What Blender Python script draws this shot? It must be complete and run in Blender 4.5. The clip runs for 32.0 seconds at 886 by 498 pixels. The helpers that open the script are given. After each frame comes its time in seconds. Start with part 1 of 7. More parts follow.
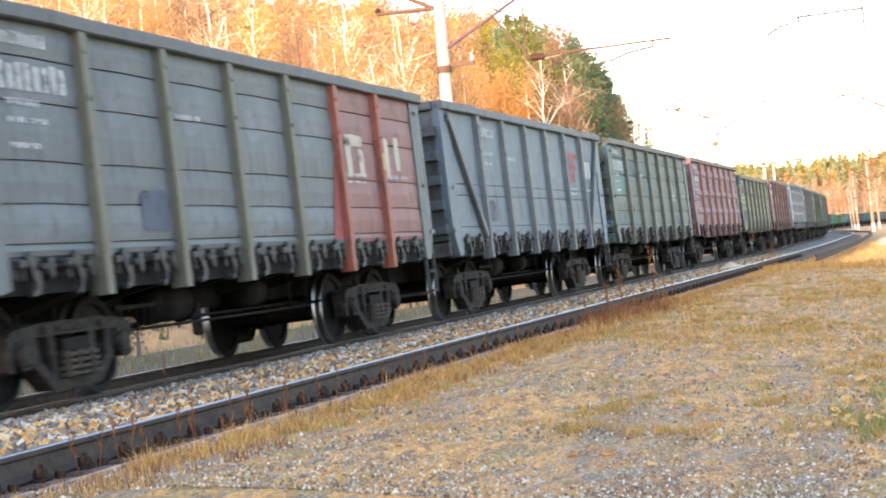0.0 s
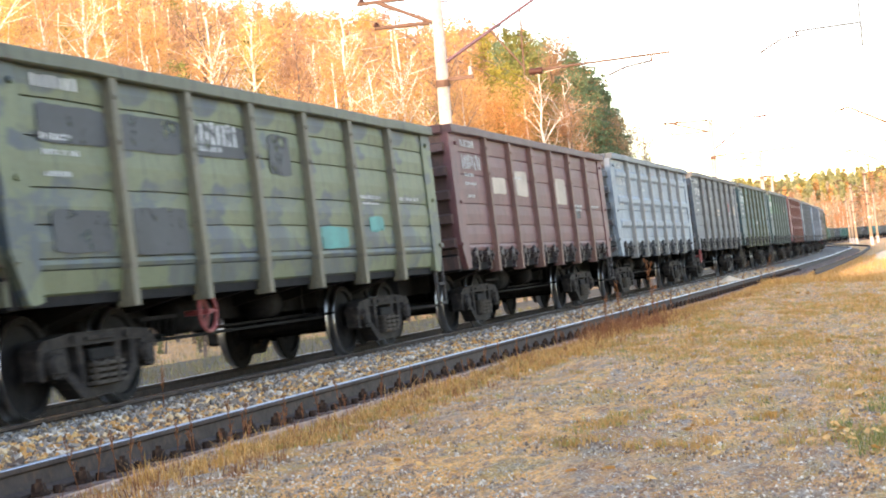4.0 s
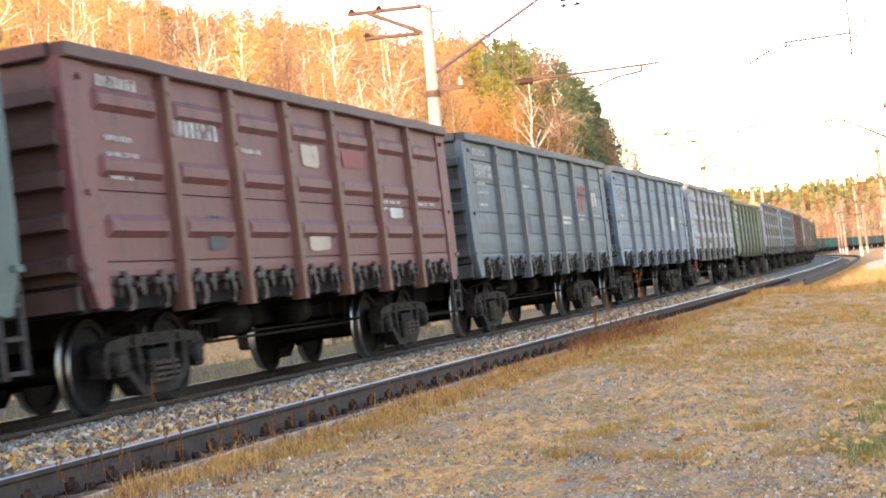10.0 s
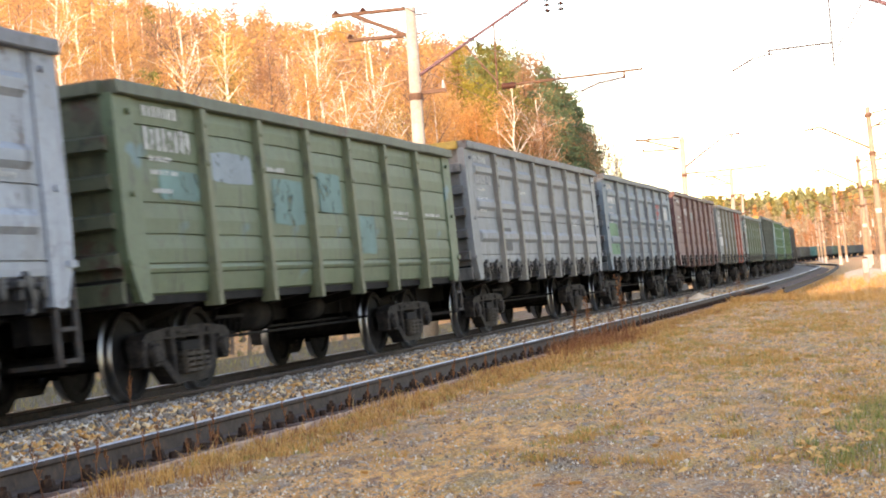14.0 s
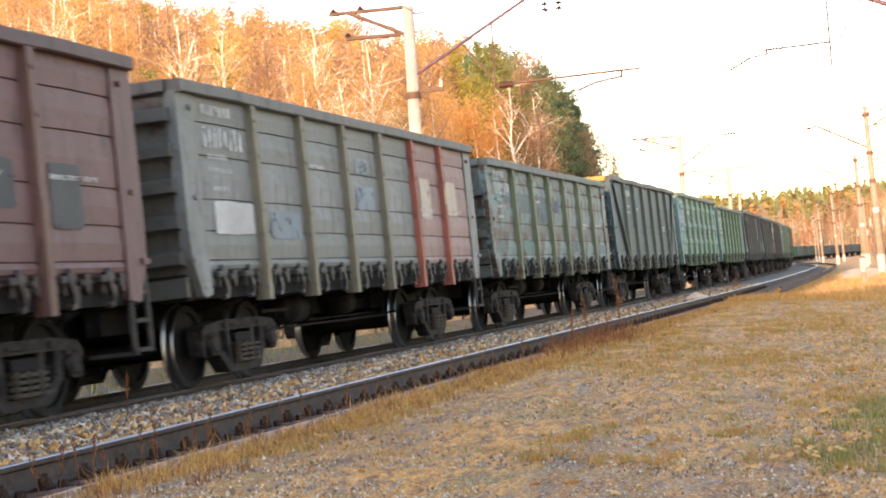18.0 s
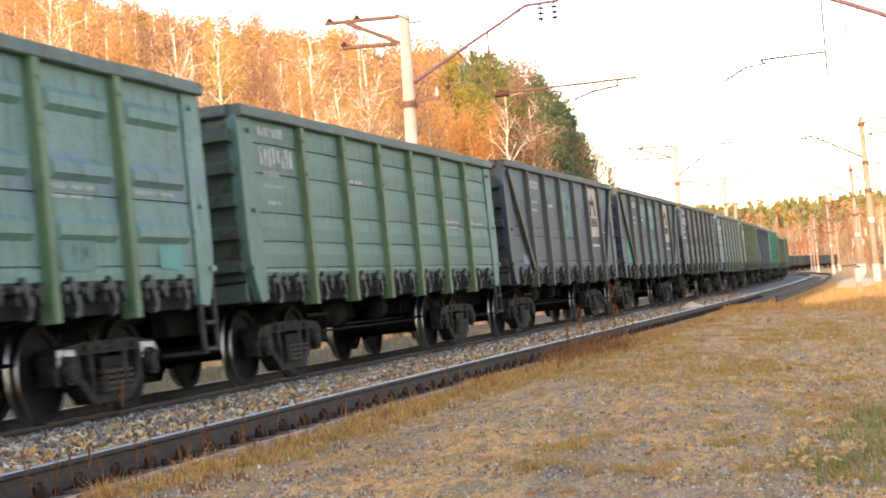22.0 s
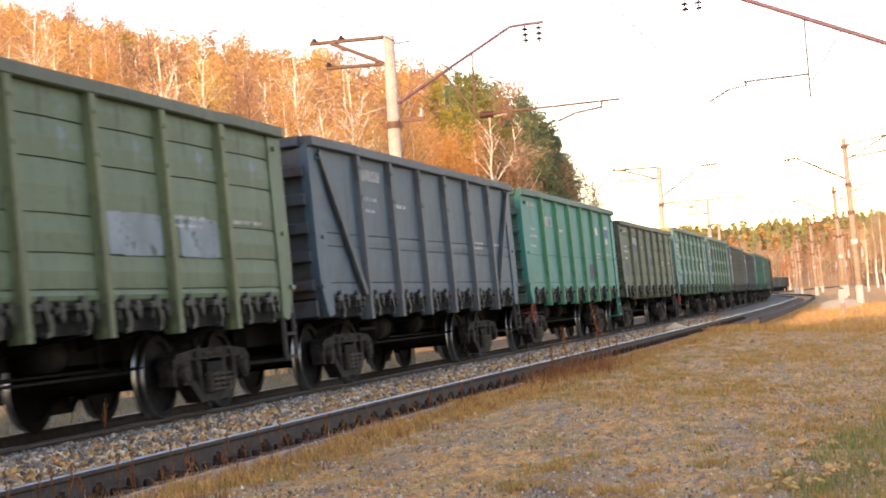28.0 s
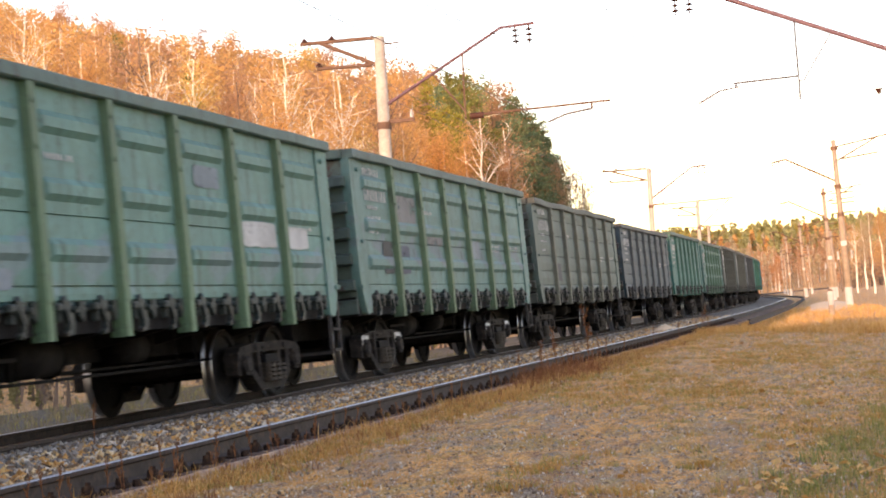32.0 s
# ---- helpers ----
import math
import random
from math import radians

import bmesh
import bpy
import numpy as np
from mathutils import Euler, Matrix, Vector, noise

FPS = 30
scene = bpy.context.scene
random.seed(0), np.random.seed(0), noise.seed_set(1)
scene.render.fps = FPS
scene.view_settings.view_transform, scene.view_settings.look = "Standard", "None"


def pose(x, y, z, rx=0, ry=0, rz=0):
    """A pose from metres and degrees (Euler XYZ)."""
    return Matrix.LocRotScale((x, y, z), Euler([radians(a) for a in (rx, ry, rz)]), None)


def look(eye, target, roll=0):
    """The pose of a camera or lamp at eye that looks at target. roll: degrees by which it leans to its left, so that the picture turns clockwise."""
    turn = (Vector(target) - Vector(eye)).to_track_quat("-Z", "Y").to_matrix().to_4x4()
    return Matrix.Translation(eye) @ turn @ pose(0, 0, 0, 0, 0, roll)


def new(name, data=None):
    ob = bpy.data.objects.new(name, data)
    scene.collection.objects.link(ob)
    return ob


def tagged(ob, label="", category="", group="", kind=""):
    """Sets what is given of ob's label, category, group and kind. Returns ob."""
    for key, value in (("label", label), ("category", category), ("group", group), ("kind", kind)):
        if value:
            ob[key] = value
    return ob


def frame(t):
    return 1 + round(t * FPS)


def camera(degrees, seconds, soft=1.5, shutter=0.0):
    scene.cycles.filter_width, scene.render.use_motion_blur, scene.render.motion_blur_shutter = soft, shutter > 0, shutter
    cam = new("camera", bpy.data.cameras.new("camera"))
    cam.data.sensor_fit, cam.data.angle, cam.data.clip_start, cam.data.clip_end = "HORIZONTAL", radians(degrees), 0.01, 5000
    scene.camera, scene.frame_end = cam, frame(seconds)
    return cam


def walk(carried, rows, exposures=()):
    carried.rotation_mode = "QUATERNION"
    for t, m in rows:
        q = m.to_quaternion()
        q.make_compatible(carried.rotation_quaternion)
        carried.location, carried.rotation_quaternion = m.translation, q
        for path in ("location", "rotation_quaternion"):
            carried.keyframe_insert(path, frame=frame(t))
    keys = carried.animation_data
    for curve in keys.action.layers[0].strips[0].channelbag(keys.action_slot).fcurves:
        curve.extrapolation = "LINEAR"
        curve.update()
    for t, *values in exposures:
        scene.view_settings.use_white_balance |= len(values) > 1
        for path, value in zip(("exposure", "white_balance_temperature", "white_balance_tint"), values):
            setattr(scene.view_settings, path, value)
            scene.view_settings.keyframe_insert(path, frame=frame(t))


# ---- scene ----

# ================= camera =================
VIEW = 28.89
cam = camera(VIEW, 32.0, soft=1.9, shutter=0.25)
EYE = (0.0, 0.0, 1.0)
# seconds, yaw, pitch, roll of the hand-held camera, which stands on one spot
TURNS = (
    (0, 15.842, 0.162, 5.367),
    (0.5, 15.836, 0.290, 5.502),
    (1, 15.944, 0.401, 5.482),
    (1.5, 16.057, 0.541, 5.449),
    (2, 16.142, 0.659, 5.461),
    (2.5, 16.182, 0.731, 5.457),
    (3, 16.176, 0.773, 5.488),
    (3.5, 16.024, 0.701, 5.383),
    (4, 15.793, 0.622, 5.384),
    (4.5, 15.726, 0.627, 5.270),
    (6.5, 15.974, 0.857, 5.388),
    (7, 15.997, 0.916, 5.447),
    (7.5, 16.003, 0.962, 5.416),
    (8, 15.942, 0.996, 5.433),
    (8.5, 15.639, 0.909, 5.228),
    (9, 15.528, 0.892, 5.311),
    (9.5, 15.478, 0.884, 5.220),
    (10, 15.464, 0.930, 5.350),
    (10.5, 15.587, 0.979, 5.379),
    (11, 15.592, 1.029, 5.398),
    (11.5, 15.584, 1.061, 5.316),
    (12, 15.391, 1.075, 4.987),
    (12.5, 15.004, 1.012, 4.786),
    (13, 14.787, 0.940, 4.555),
    (13.5, 14.858, 0.962, 4.505),
    (14, 14.797, 0.974, 4.514),
    (14.5, 14.904, 1.002, 4.439),
    (16.5, 14.918, 1.086, 4.522),
    (17, 14.786, 1.019, 4.527),
    (17.5, 14.732, 0.936, 4.423),
    (18, 14.707, 0.928, 4.447),
    (18.5, 14.711, 0.934, 4.421),
    (19, 14.714, 0.966, 4.369),
    (19.5, 14.794, 1.032, 4.431),
    (20, 14.802, 1.115, 4.379),
    (20.5, 14.801, 1.164, 4.308),
    (21, 14.768, 1.184, 4.322),
    (21.5, 14.529, 1.176, 4.245),
    (22, 14.564, 1.217, 4.346),
    (22.5, 14.572, 1.369, 4.261),
    (23, 14.668, 1.580, 4.240),
    (23.5, 14.674, 1.930, 4.391),
    (24, 14.668, 2.068, 4.453),
    (24.5, 14.619, 2.148, 4.517),
    (25, 14.573, 2.131, 4.498),
    (25.5, 14.431, 2.089, 4.436),
    (27.5, 14.029, 1.832, 4.327),
    (28, 14.025, 1.861, 4.202),
    (28.5, 13.970, 1.890, 4.255),
    (29, 13.930, 1.921, 4.351),
    (29.5, 13.901, 1.944, 4.328),
    (30, 13.861, 1.972, 4.324),
    (30.5, 13.828, 2.014, 4.285),
    (31, 13.796, 2.010, 4.245),
    (31.5, 13.728, 1.903, 4.115),
    (32, 13.683, 1.863, 4.075),
)
# seconds, stops, kelvin, tint
EXPOSURE = ((0.0, 1.15, 6650, 22), (4.0, 1.12, 6750, 23), (9.0, 1.04, 7000, 25), (13.0, 0.88, 7300, 27), (21.0, 0.78, 7450, 28), (28.0, 0.52, 7550, 32), (32.0, 0.40, 7600, 34))
walk(cam, [(t, pose(*EYE, 90 + p, r, w)) for t, w, p, r in TURNS], EXPOSURE)

# ================= light =================
SUN_EL, SUN_AZ = 10.0, 11.0      # degrees; the light travels ahead and a little to the right
SUN_DIR = Vector((math.sin(radians(SUN_AZ)) * math.cos(radians(SUN_EL)), math.cos(radians(SUN_AZ)) * math.cos(radians(SUN_EL)), -math.sin(radians(SUN_EL))))
world = bpy.data.worlds.new("evening_sky")
scene.world = world
world.use_nodes = True
wn = world.node_tree
sky = wn.nodes.new("ShaderNodeTexSky")
sky.sky_type, sky.sun_disc = "NISHITA", False
sky.sun_elevation, sky.sun_rotation = radians(SUN_EL), radians(180 + SUN_AZ)
sky.air_density, sky.dust_density, sky.ozone_density = 1.0, 0.6, 1.0
wn.nodes["Background"].inputs["Strength"].default_value = 0.42
wn.links.new(sky.outputs["Color"], wn.nodes["Background"].inputs["Color"])
sun = new("sun", bpy.data.lights.new("sun", "SUN"))
sun.data.energy, sun.data.angle, sun.data.color = 4.8, radians(0.8), (1.0, 0.72, 0.45)
sun.matrix_world = look((0, 0, 60), Vector((0, 0, 60)) + SUN_DIR)

# ================= the line of the track =================
GAUGE, CANT, GRADE = 1.52, 0.0342, -0.00435
NEAR = 3.446                     # from the middle of the train's track to the far rail of the near track
KNOT_S = (-500, -60, 0, 50, 100, 125, 150, 175, 200, 250, 300, 350, 450, 600, 900)
KNOT_K = (0.0, 0.0, -0.0006, 0.00039, 0.00048, -0.0002, 0.0017, 0.0010, 0.0001, -0.0002, -0.0006, -0.0009, -0.0006, -0.0005, -0.0005)
GRID = np.arange(-500, 1000.1, 0.5)
ZERO = 1000
_k = np.interp(GRID, KNOT_S, KNOT_K)
HEAD = np.concatenate([[0], np.cumsum((_k[1:] + _k[:-1]) * 0.25)])
HEAD -= HEAD[ZERO]
LINE_X = np.concatenate([[0], np.cumsum(-(np.sin(HEAD[1:]) + np.sin(HEAD[:-1])) * 0.25)])
LINE_Y = np.concatenate([[0], np.cumsum((np.cos(HEAD[1:]) + np.cos(HEAD[:-1])) * 0.25)])
LINE_X += -8.80 - LINE_X[ZERO]
LINE_Y -= LINE_Y[ZERO]


def on_line(s, lat=0.0, up=0.0):
    """The place s metres along the track, lat metres to the right of its middle, up metres over the rails."""
    x, y, a = (float(np.interp(s, GRID, v)) for v in (LINE_X, LINE_Y, HEAD))
    c, d = math.cos(CANT), math.sin(CANT)
    across, z = lat * c - up * d, lat * d + up * c
    return Vector((x + across * math.cos(a), y + across * math.sin(a), z + GRADE * s + 4.16e-7 * max(s, 0) ** 2))


def frame_on_line(s, lat=0.0, up=0.0, level=False):
    a = float(np.interp(s, GRID, HEAD))
    m = Matrix.Rotation(a, 4, "Z")
    if not level:
        m = m @ Matrix.Rotation(-CANT, 4, "Y") @ Matrix.Rotation(math.atan(GRADE), 4, "X")
    return Matrix.Translation(on_line(s, lat, up)) @ m


# ================= materials =================
def node_kit(name):
    m = bpy.data.materials.new(name)
    m.use_nodes = True
    nt = m.node_tree
    return m, nt, nt.nodes["Principled BSDF"]


def n_noise(nt, scale, detail=4.0, rough=0.55, coord=None, stretch=None, offset=(0, 0, 0)):
    n = nt.nodes.new("ShaderNodeTexNoise")
    n.inputs["Scale"].default_value, n.inputs["Detail"].default_value, n.inputs["Roughness"].default_value = scale, detail, rough
    mp = nt.nodes.new("ShaderNodeMapping")
    mp.inputs["Scale"].default_value = stretch or (1, 1, 1)
    mp.inputs["Location"].default_value = offset
    nt.links.new(coord, mp.inputs["Vector"])
    nt.links.new(mp.outputs["Vector"], n.inputs["Vector"])
    return n.outputs["Fac"]


def n_ramp(nt, fac, lo, hi):
    r = nt.nodes.new("ShaderNodeMapRange")
    r.inputs["From Min"].default_value, r.inputs["From Max"].default_value = lo, hi
    nt.links.new(fac, r.inputs["Value"])
    return r.outputs["Result"]


def n_mix(nt, fac, a, b, blend="MIX"):
    m = nt.nodes.new("ShaderNodeMix")
    m.data_type, m.blend_type = "RGBA", blend
    for sock, v in ((m.inputs[0], fac), (m.inputs[6], a), (m.inputs[7], b)):
        if isinstance(v, (int, float)):
            sock.default_value = v
        elif isinstance(v, tuple):
            sock.default_value = (*v, 1)
        else:
            nt.links.new(v, sock)
    return m.outputs[2]


def n_mul(nt, a, b):
    m = nt.nodes.new("ShaderNodeMath")
    m.operation = "MULTIPLY"
    for sock, v in ((m.inputs[0], a), (m.inputs[1], b)):
        if isinstance(v, (int, float)):
            sock.default_value = v
        else:
            nt.links.new(v, sock)
    return m.outputs[0]


def n_bump(nt, bsdf, fac, strength, dist):
    b = nt.nodes.new("ShaderNodeBump")
    b.inputs["Strength"].default_value, b.inputs["Distance"].default_value = strength, dist
    nt.links.new(fac, b.inputs["Height"])
    nt.links.new(b.outputs["Normal"], bsdf.inputs["Normal"])


def n_coord(nt, kind="Object"):
    return nt.nodes.new("ShaderNodeTexCoord").outputs[kind]


def n_random(nt, island=False):
    if island:
        return nt.nodes.new("ShaderNodeNewGeometry").outputs["Random Per Island"]
    return nt.nodes.new("ShaderNodeObjectInfo").outputs["Random"]


def plain(name, col, rough=0.7, metal=0.0, vary=0.25, scale=6.0, col2=None, bump=0.15, dist=0.01, gloss=0.4):
    """A surface with two scales of stain and a fine relief."""
    m, nt, b = node_kit(name)
    co = n_coord(nt)
    big, fine = n_noise(nt, scale, coord=co), n_noise(nt, scale * 9, coord=co)
    dark = tuple(c * (1 - vary) for c in col)
    c = n_mix(nt, n_ramp(nt, big, 0.35, 0.65), dark, col)
    if col2:
        c = n_mix(nt, n_ramp(nt, n_noise(nt, scale * 2.3, coord=co, offset=(7, 3, 5)), 0.52, 0.68), c, col2)
    c = n_mix(nt, n_mul(nt, n_ramp(nt, fine, 0.4, 0.7), 0.35), c, tuple(min(1, v * 1.35) for v in col))
    nt.links.new(c, b.inputs["Base Color"])
    b.inputs["Roughness"].default_value, b.inputs["Metallic"].default_value = rough, metal
    b.inputs["Specular IOR Level"].default_value = gloss if max(col) > 0.08 else gloss * 0.3
    n_bump(nt, b, fine, bump, dist)
    return m


def wagon_paint(name, base, patch=None, patch_amount=0.0, rust=0.15, seed=0.0, rust_col=(0.07, 0.036, 0.027), streak=0.5):
    """Old wagon paint: faded coat, repainted patches, rust bleeding down, soot near the bottom edge."""
    m, nt, b = node_kit(name)
    co = n_coord(nt)
    off = (seed * 3.1, seed * 5.7, seed * 1.3)
    fade = n_noise(nt, 0.9, coord=co, offset=off)
    fine = n_noise(nt, 14.0, coord=co, offset=off)
    c = n_mix(nt, n_ramp(nt, fade, 0.3, 0.7), tuple(v * 0.80 for v in base), tuple(min(1, v * 1.12) for v in base))
    if patch:
        blot = n_noise(nt, 0.75, 3.0, 0.5, co, (1.0, 0.8, 1.7), tuple(v + 11 for v in off))
        edge = 0.74 - 0.34 * patch_amount
        c = n_mix(nt, n_ramp(nt, blot, edge, edge + 0.03), c, patch)
    c = n_mix(nt, n_mul(nt, n_random(nt), 0.32), c, tuple(v * 0.62 for v in base))
    drip = n_noise(nt, 3.0, 3.0, 0.6, co, (1.0, 2.2, 0.18), off)
    c = n_mix(nt, n_mul(nt, n_ramp(nt, drip, 0.52, 0.75), streak), c, tuple(v * 0.45 for v in base))
    flake = n_noise(nt, 2.6, 8.0, 0.68, co, (1.0, 1.0, 0.75), tuple(v + 4 for v in off))
    edge = 0.70 - 0.26 * rust
    c = n_mix(nt, n_ramp(nt, flake, edge, edge + 0.05), c, rust_col)
    scab = n_noise(nt, 7.0, 7.0, 0.7, co, (1.0, 0.8, 1.0), tuple(v + 9 for v in off))
    c = n_mix(nt, n_mul(nt, n_ramp(nt, scab, 0.575, 0.635), 0.75), c, tuple(v * 0.4 + 0.02 for v in base))
    gouge = n_noise(nt, 5.0, 4.0, 0.6, co, (1.0, 1.6, 0.22), tuple(v + 23 for v in off))
    c = n_mix(nt, n_mul(nt, n_ramp(nt, gouge, 0.595, 0.62), 0.8), c, tuple(v * 0.35 + 0.01 for v in base))
    smear = n_noise(nt, 1.3, 6.0, 0.65, co, (1.0, 1.0, 1.9), tuple(v + 31 for v in off))
    c = n_mix(nt, n_mul(nt, n_ramp(nt, smear, 0.545, 0.585), 0.5), c, tuple(v * 0.72 + 0.008 for v in (base[0] * 1.08, base[1], base[2] * 0.9)))
    chalk = n_noise(nt, 1.7, 5.0, 0.6, co, (1.0, 1.2, 0.5), tuple(v + 17 for v in off))
    c = n_mix(nt, n_mul(nt, n_ramp(nt, chalk, 0.50, 0.72), 0.30), c, tuple(min(1, v * 1.4 + 0.012) for v in base))
    c = n_mix(nt, n_mul(nt, n_ramp(nt, fine, 0.45, 0.75), 0.30), c, tuple(v * 0.5 for v in base))
    nt.links.new(c, b.inputs["Base Color"])
    b.inputs["Roughness"].default_value = 0.62
    n_bump(nt, b, n_noise(nt, 2.2, 6.0, 0.6, co, offset=off), 0.5, 0.03)
    return m


def worn_paint(name, col, worn=0.36, scale=2.2):
    """A later coat of paint, rubbed through to what lies under it in ragged spots."""
    m, nt, b = node_kit(name)
    co = n_coord(nt)
    big, fine = n_noise(nt, 1.4, 5.0, 0.6, co), n_noise(nt, 16.0, 4.0, 0.6, co)
    c = n_mix(nt, n_ramp(nt, big, 0.35, 0.65), tuple(v * 0.72 for v in col), tuple(min(1, v * 1.1) for v in col))
    c = n_mix(nt, n_mul(nt, n_ramp(nt, fine, 0.45, 0.7), 0.3), c, tuple(v * 0.5 for v in col))
    nt.links.new(c, b.inputs["Base Color"])
    b.inputs["Roughness"].default_value = 0.68
    rub = n_noise(nt, scale, 8.0, 0.66, co, (1.0, 1.0, 0.8), (3, 8, 5))
    nt.links.new(n_ramp(nt, rub, worn, worn + 0.05), b.inputs["Alpha"])
    return m


def foliage(name, cols, trans=0.25):
    m, nt, b = node_kit(name)
    r = n_random(nt, True)
    ramp = nt.nodes.new("ShaderNodeValToRGB")
    el = ramp.color_ramp.elements
    while len(el) < len(cols):
        el.new(0.5)
    for i, c in enumerate(cols):
        el[i].position, el[i].color = i / (len(cols) - 1), (*c, 1)
    nt.links.new(r, ramp.inputs["Fac"])
    tone = n_mix(nt, n_mul(nt, n_random(nt), 0.45), ramp.outputs["Color"], cols[0])
    nt.links.new(tone, b.inputs["Base Color"])
    b.inputs["Roughness"].default_value = 0.75
    b.inputs["Specular IOR Level"].default_value = 0.2
    if trans:
        t = nt.nodes.new("ShaderNodeBsdfTranslucent")
        nt.links.new(tone, t.inputs["Color"])
        mix = nt.nodes.new("ShaderNodeMixShader")
        mix.inputs[0].default_value = trans
        out = nt.nodes["Material Output"]
        nt.links.new(b.outputs[0], mix.inputs[1])
        nt.links.new(t.outputs[0], mix.inputs[2])
        nt.links.new(mix.outputs[0], out.inputs["Surface"])
    return m


M_DARK = plain("sooty_steel", (0.016, 0.0155, 0.016), 0.8, 0.0, 0.5, 5.0, (0.022, 0.020, 0.019))
M_CAST = plain("grimy_cast_steel", (0.040, 0.036, 0.034), 0.75, 0.0, 0.55, 6.0, (0.068, 0.056, 0.047), 0.3, 0.01, 0.25)
M_TREAD = plain("worn_wheel_tread", (0.55, 0.54, 0.52), 0.28, 1.0, 0.3, 8.0)
M_RAIL = plain("rusty_rail_web", (0.075, 0.058, 0.050), 0.75, 0.0, 0.4, 7.0, (0.10, 0.066, 0.048))
M_RAILTOP = plain("polished_rail_head", (0.44, 0.44, 0.46), 0.34, 1.0, 0.2, 6.0)
M_SLEEPER = plain("weathered_sleeper", (0.16, 0.11, 0.09), 0.9, 0.0, 0.4, 5.0, (0.24, 0.17, 0.14), 0.4)
M_CONCRETE = plain("old_pole_concrete", (0.47, 0.42, 0.35), 0.85, 0.0, 0.25, 2.0, (0.36, 0.30, 0.235), 0.3)
M_CONCRETE_OLD = plain("stained_pole_concrete", (0.35, 0.28, 0.21), 0.85, 0.0, 0.3, 2.0, (0.25, 0.18, 0.13), 0.3)
M_WHITEWASH = plain("whitewash", (0.48, 0.46, 0.43), 0.85, 0.0, 0.2, 5.0)
M_RUSTSTEEL = plain("rust_brown_steel", (0.15, 0.085, 0.055), 0.75, 0.0, 0.35, 5.0)
M_PURPLE = plain("oxide_painted_tube", (0.145, 0.082, 0.10), 0.6, 0.0, 0.3, 5.0)
M_GALV = plain("galvanised_rod", (0.11, 0.105, 0.12), 0.6, 0.3, 0.2, 5.0)
M_PORC = plain("brown_porcelain", (0.07, 0.03, 0.022), 0.55, 0.0, 0.2, 8.0)
M_WIRE = plain("copper_wire", (0.20, 0.18, 0.17), 0.6, 0.3, 0.2, 5.0)
M_STENCIL = worn_paint("white_stencil_paint", (0.60, 0.61, 0.60), 0.42, 9.0)
M_PATCH_DARK = worn_paint("dark_repaint_patch", (0.055, 0.06, 0.07), 0.36, 2.5)
M_RED_WHEEL = plain("red_handwheel_paint", (0.30, 0.06, 0.055), 0.6, 0.0, 0.3, 6.0)


# ================= mesh kit =================
def box(bm, x0, x1, y0, y1, z0, z1, bev=0.0):
    r = bmesh.ops.create_cube(bm, size=1.0, matrix=Matrix.Translation(((x0 + x1) / 2, (y0 + y1) / 2, (z0 + z1) / 2)) @ Matrix.Diagonal((x1 - x0, y1 - y0, z1 - z0, 1)))
    if bev:
        es = list({e for v in r["verts"] for e in v.link_edges})
        bmesh.ops.bevel(bm, geom=es, offset=bev, segments=1, affect="EDGES")
    return r["verts"]


def rod(bm, a, b, r1, r2=None, seg=8):
    a, b = Vector(a), Vector(b)
    d = b - a
    bmesh.ops.create_cone(bm, cap_ends=True, segments=seg, radius1=r1, radius2=r1 if r2 is None else r2, depth=d.length,
                          matrix=Matrix.Translation((a + b) / 2) @ d.to_track_quat("Z", "Y").to_matrix().to_4x4())


def prism(bm, outline, axis, a, b):
    """Extrude a closed outline (two coordinates) along an axis from a to b."""
    def at(u, v, w):
        return {"x": (w, u, v), "y": (u, w, v), "z": (u, v, w)}[axis]
    lo = [bm.verts.new(at(u, v, a)) for u, v in outline]
    hi = [bm.verts.new(at(u, v, b)) for u, v in outline]
    n = len(outline)
    fs = [bm.faces.new(lo), bm.faces.new(hi)]
    for i in range(n):
        fs.append(bm.faces.new((lo[i], lo[(i + 1) % n], hi[(i + 1) % n], hi[i])))
    bmesh.ops.recalc_face_normals(bm, faces=fs)


def mesh_of(name, bm, smooth=False):
    me = bpy.data.meshes.new(name)
    bm.normal_update()
    bm.to_mesh(me)
    bm.free()
    if smooth:
        me.polygons.foreach_set("use_smooth", [True] * len(me.polygons))
    return me


def put(name, me, material, parent=None, m=None, label=""):
    """An object on a (shared) mesh, with materials of its own."""
    ob = new(name, me)
    mats = material if isinstance(material, (list, tuple)) else [material]
    while len(me.materials) < len(mats):
        me.materials.append(None)
    for i, mat in enumerate(mats):
        ob.material_slots[i].link = "OBJECT"
        ob.material_slots[i].material = mat
    if parent:
        ob.parent = parent
    if m is not None:
        ob.matrix_basis = m
    if label:
        ob["label"] = label
    return ob


def part(name, bm, material, parent=None, label="", smooth=False, m=None):
    return put(name, mesh_of(name, bm, smooth), material, parent, m, label)


def faces_mesh(name, verts, faces, idx=None):
    me = bpy.data.meshes.new(name)
    me.from_pydata([tuple(v) for v in verts], [], faces)
    if idx is not None:
        me.polygons.foreach_set("material_index", idx)
    me.update()
    return me


# ================= the ground =================
def smooth_step(a, b, v):
    u = min(1.0, max(0.0, (v - a) / (b - a)))
    return u * u * (3 - 2 * u)


def lat_of(x, y):
    return x - float(np.interp(y, LINE_Y, LINE_X))


def rail_z(y):
    return GRADE * y + 4.16e-7 * max(y, 0) ** 2 if y < 520 else GRADE * 520 + 0.112


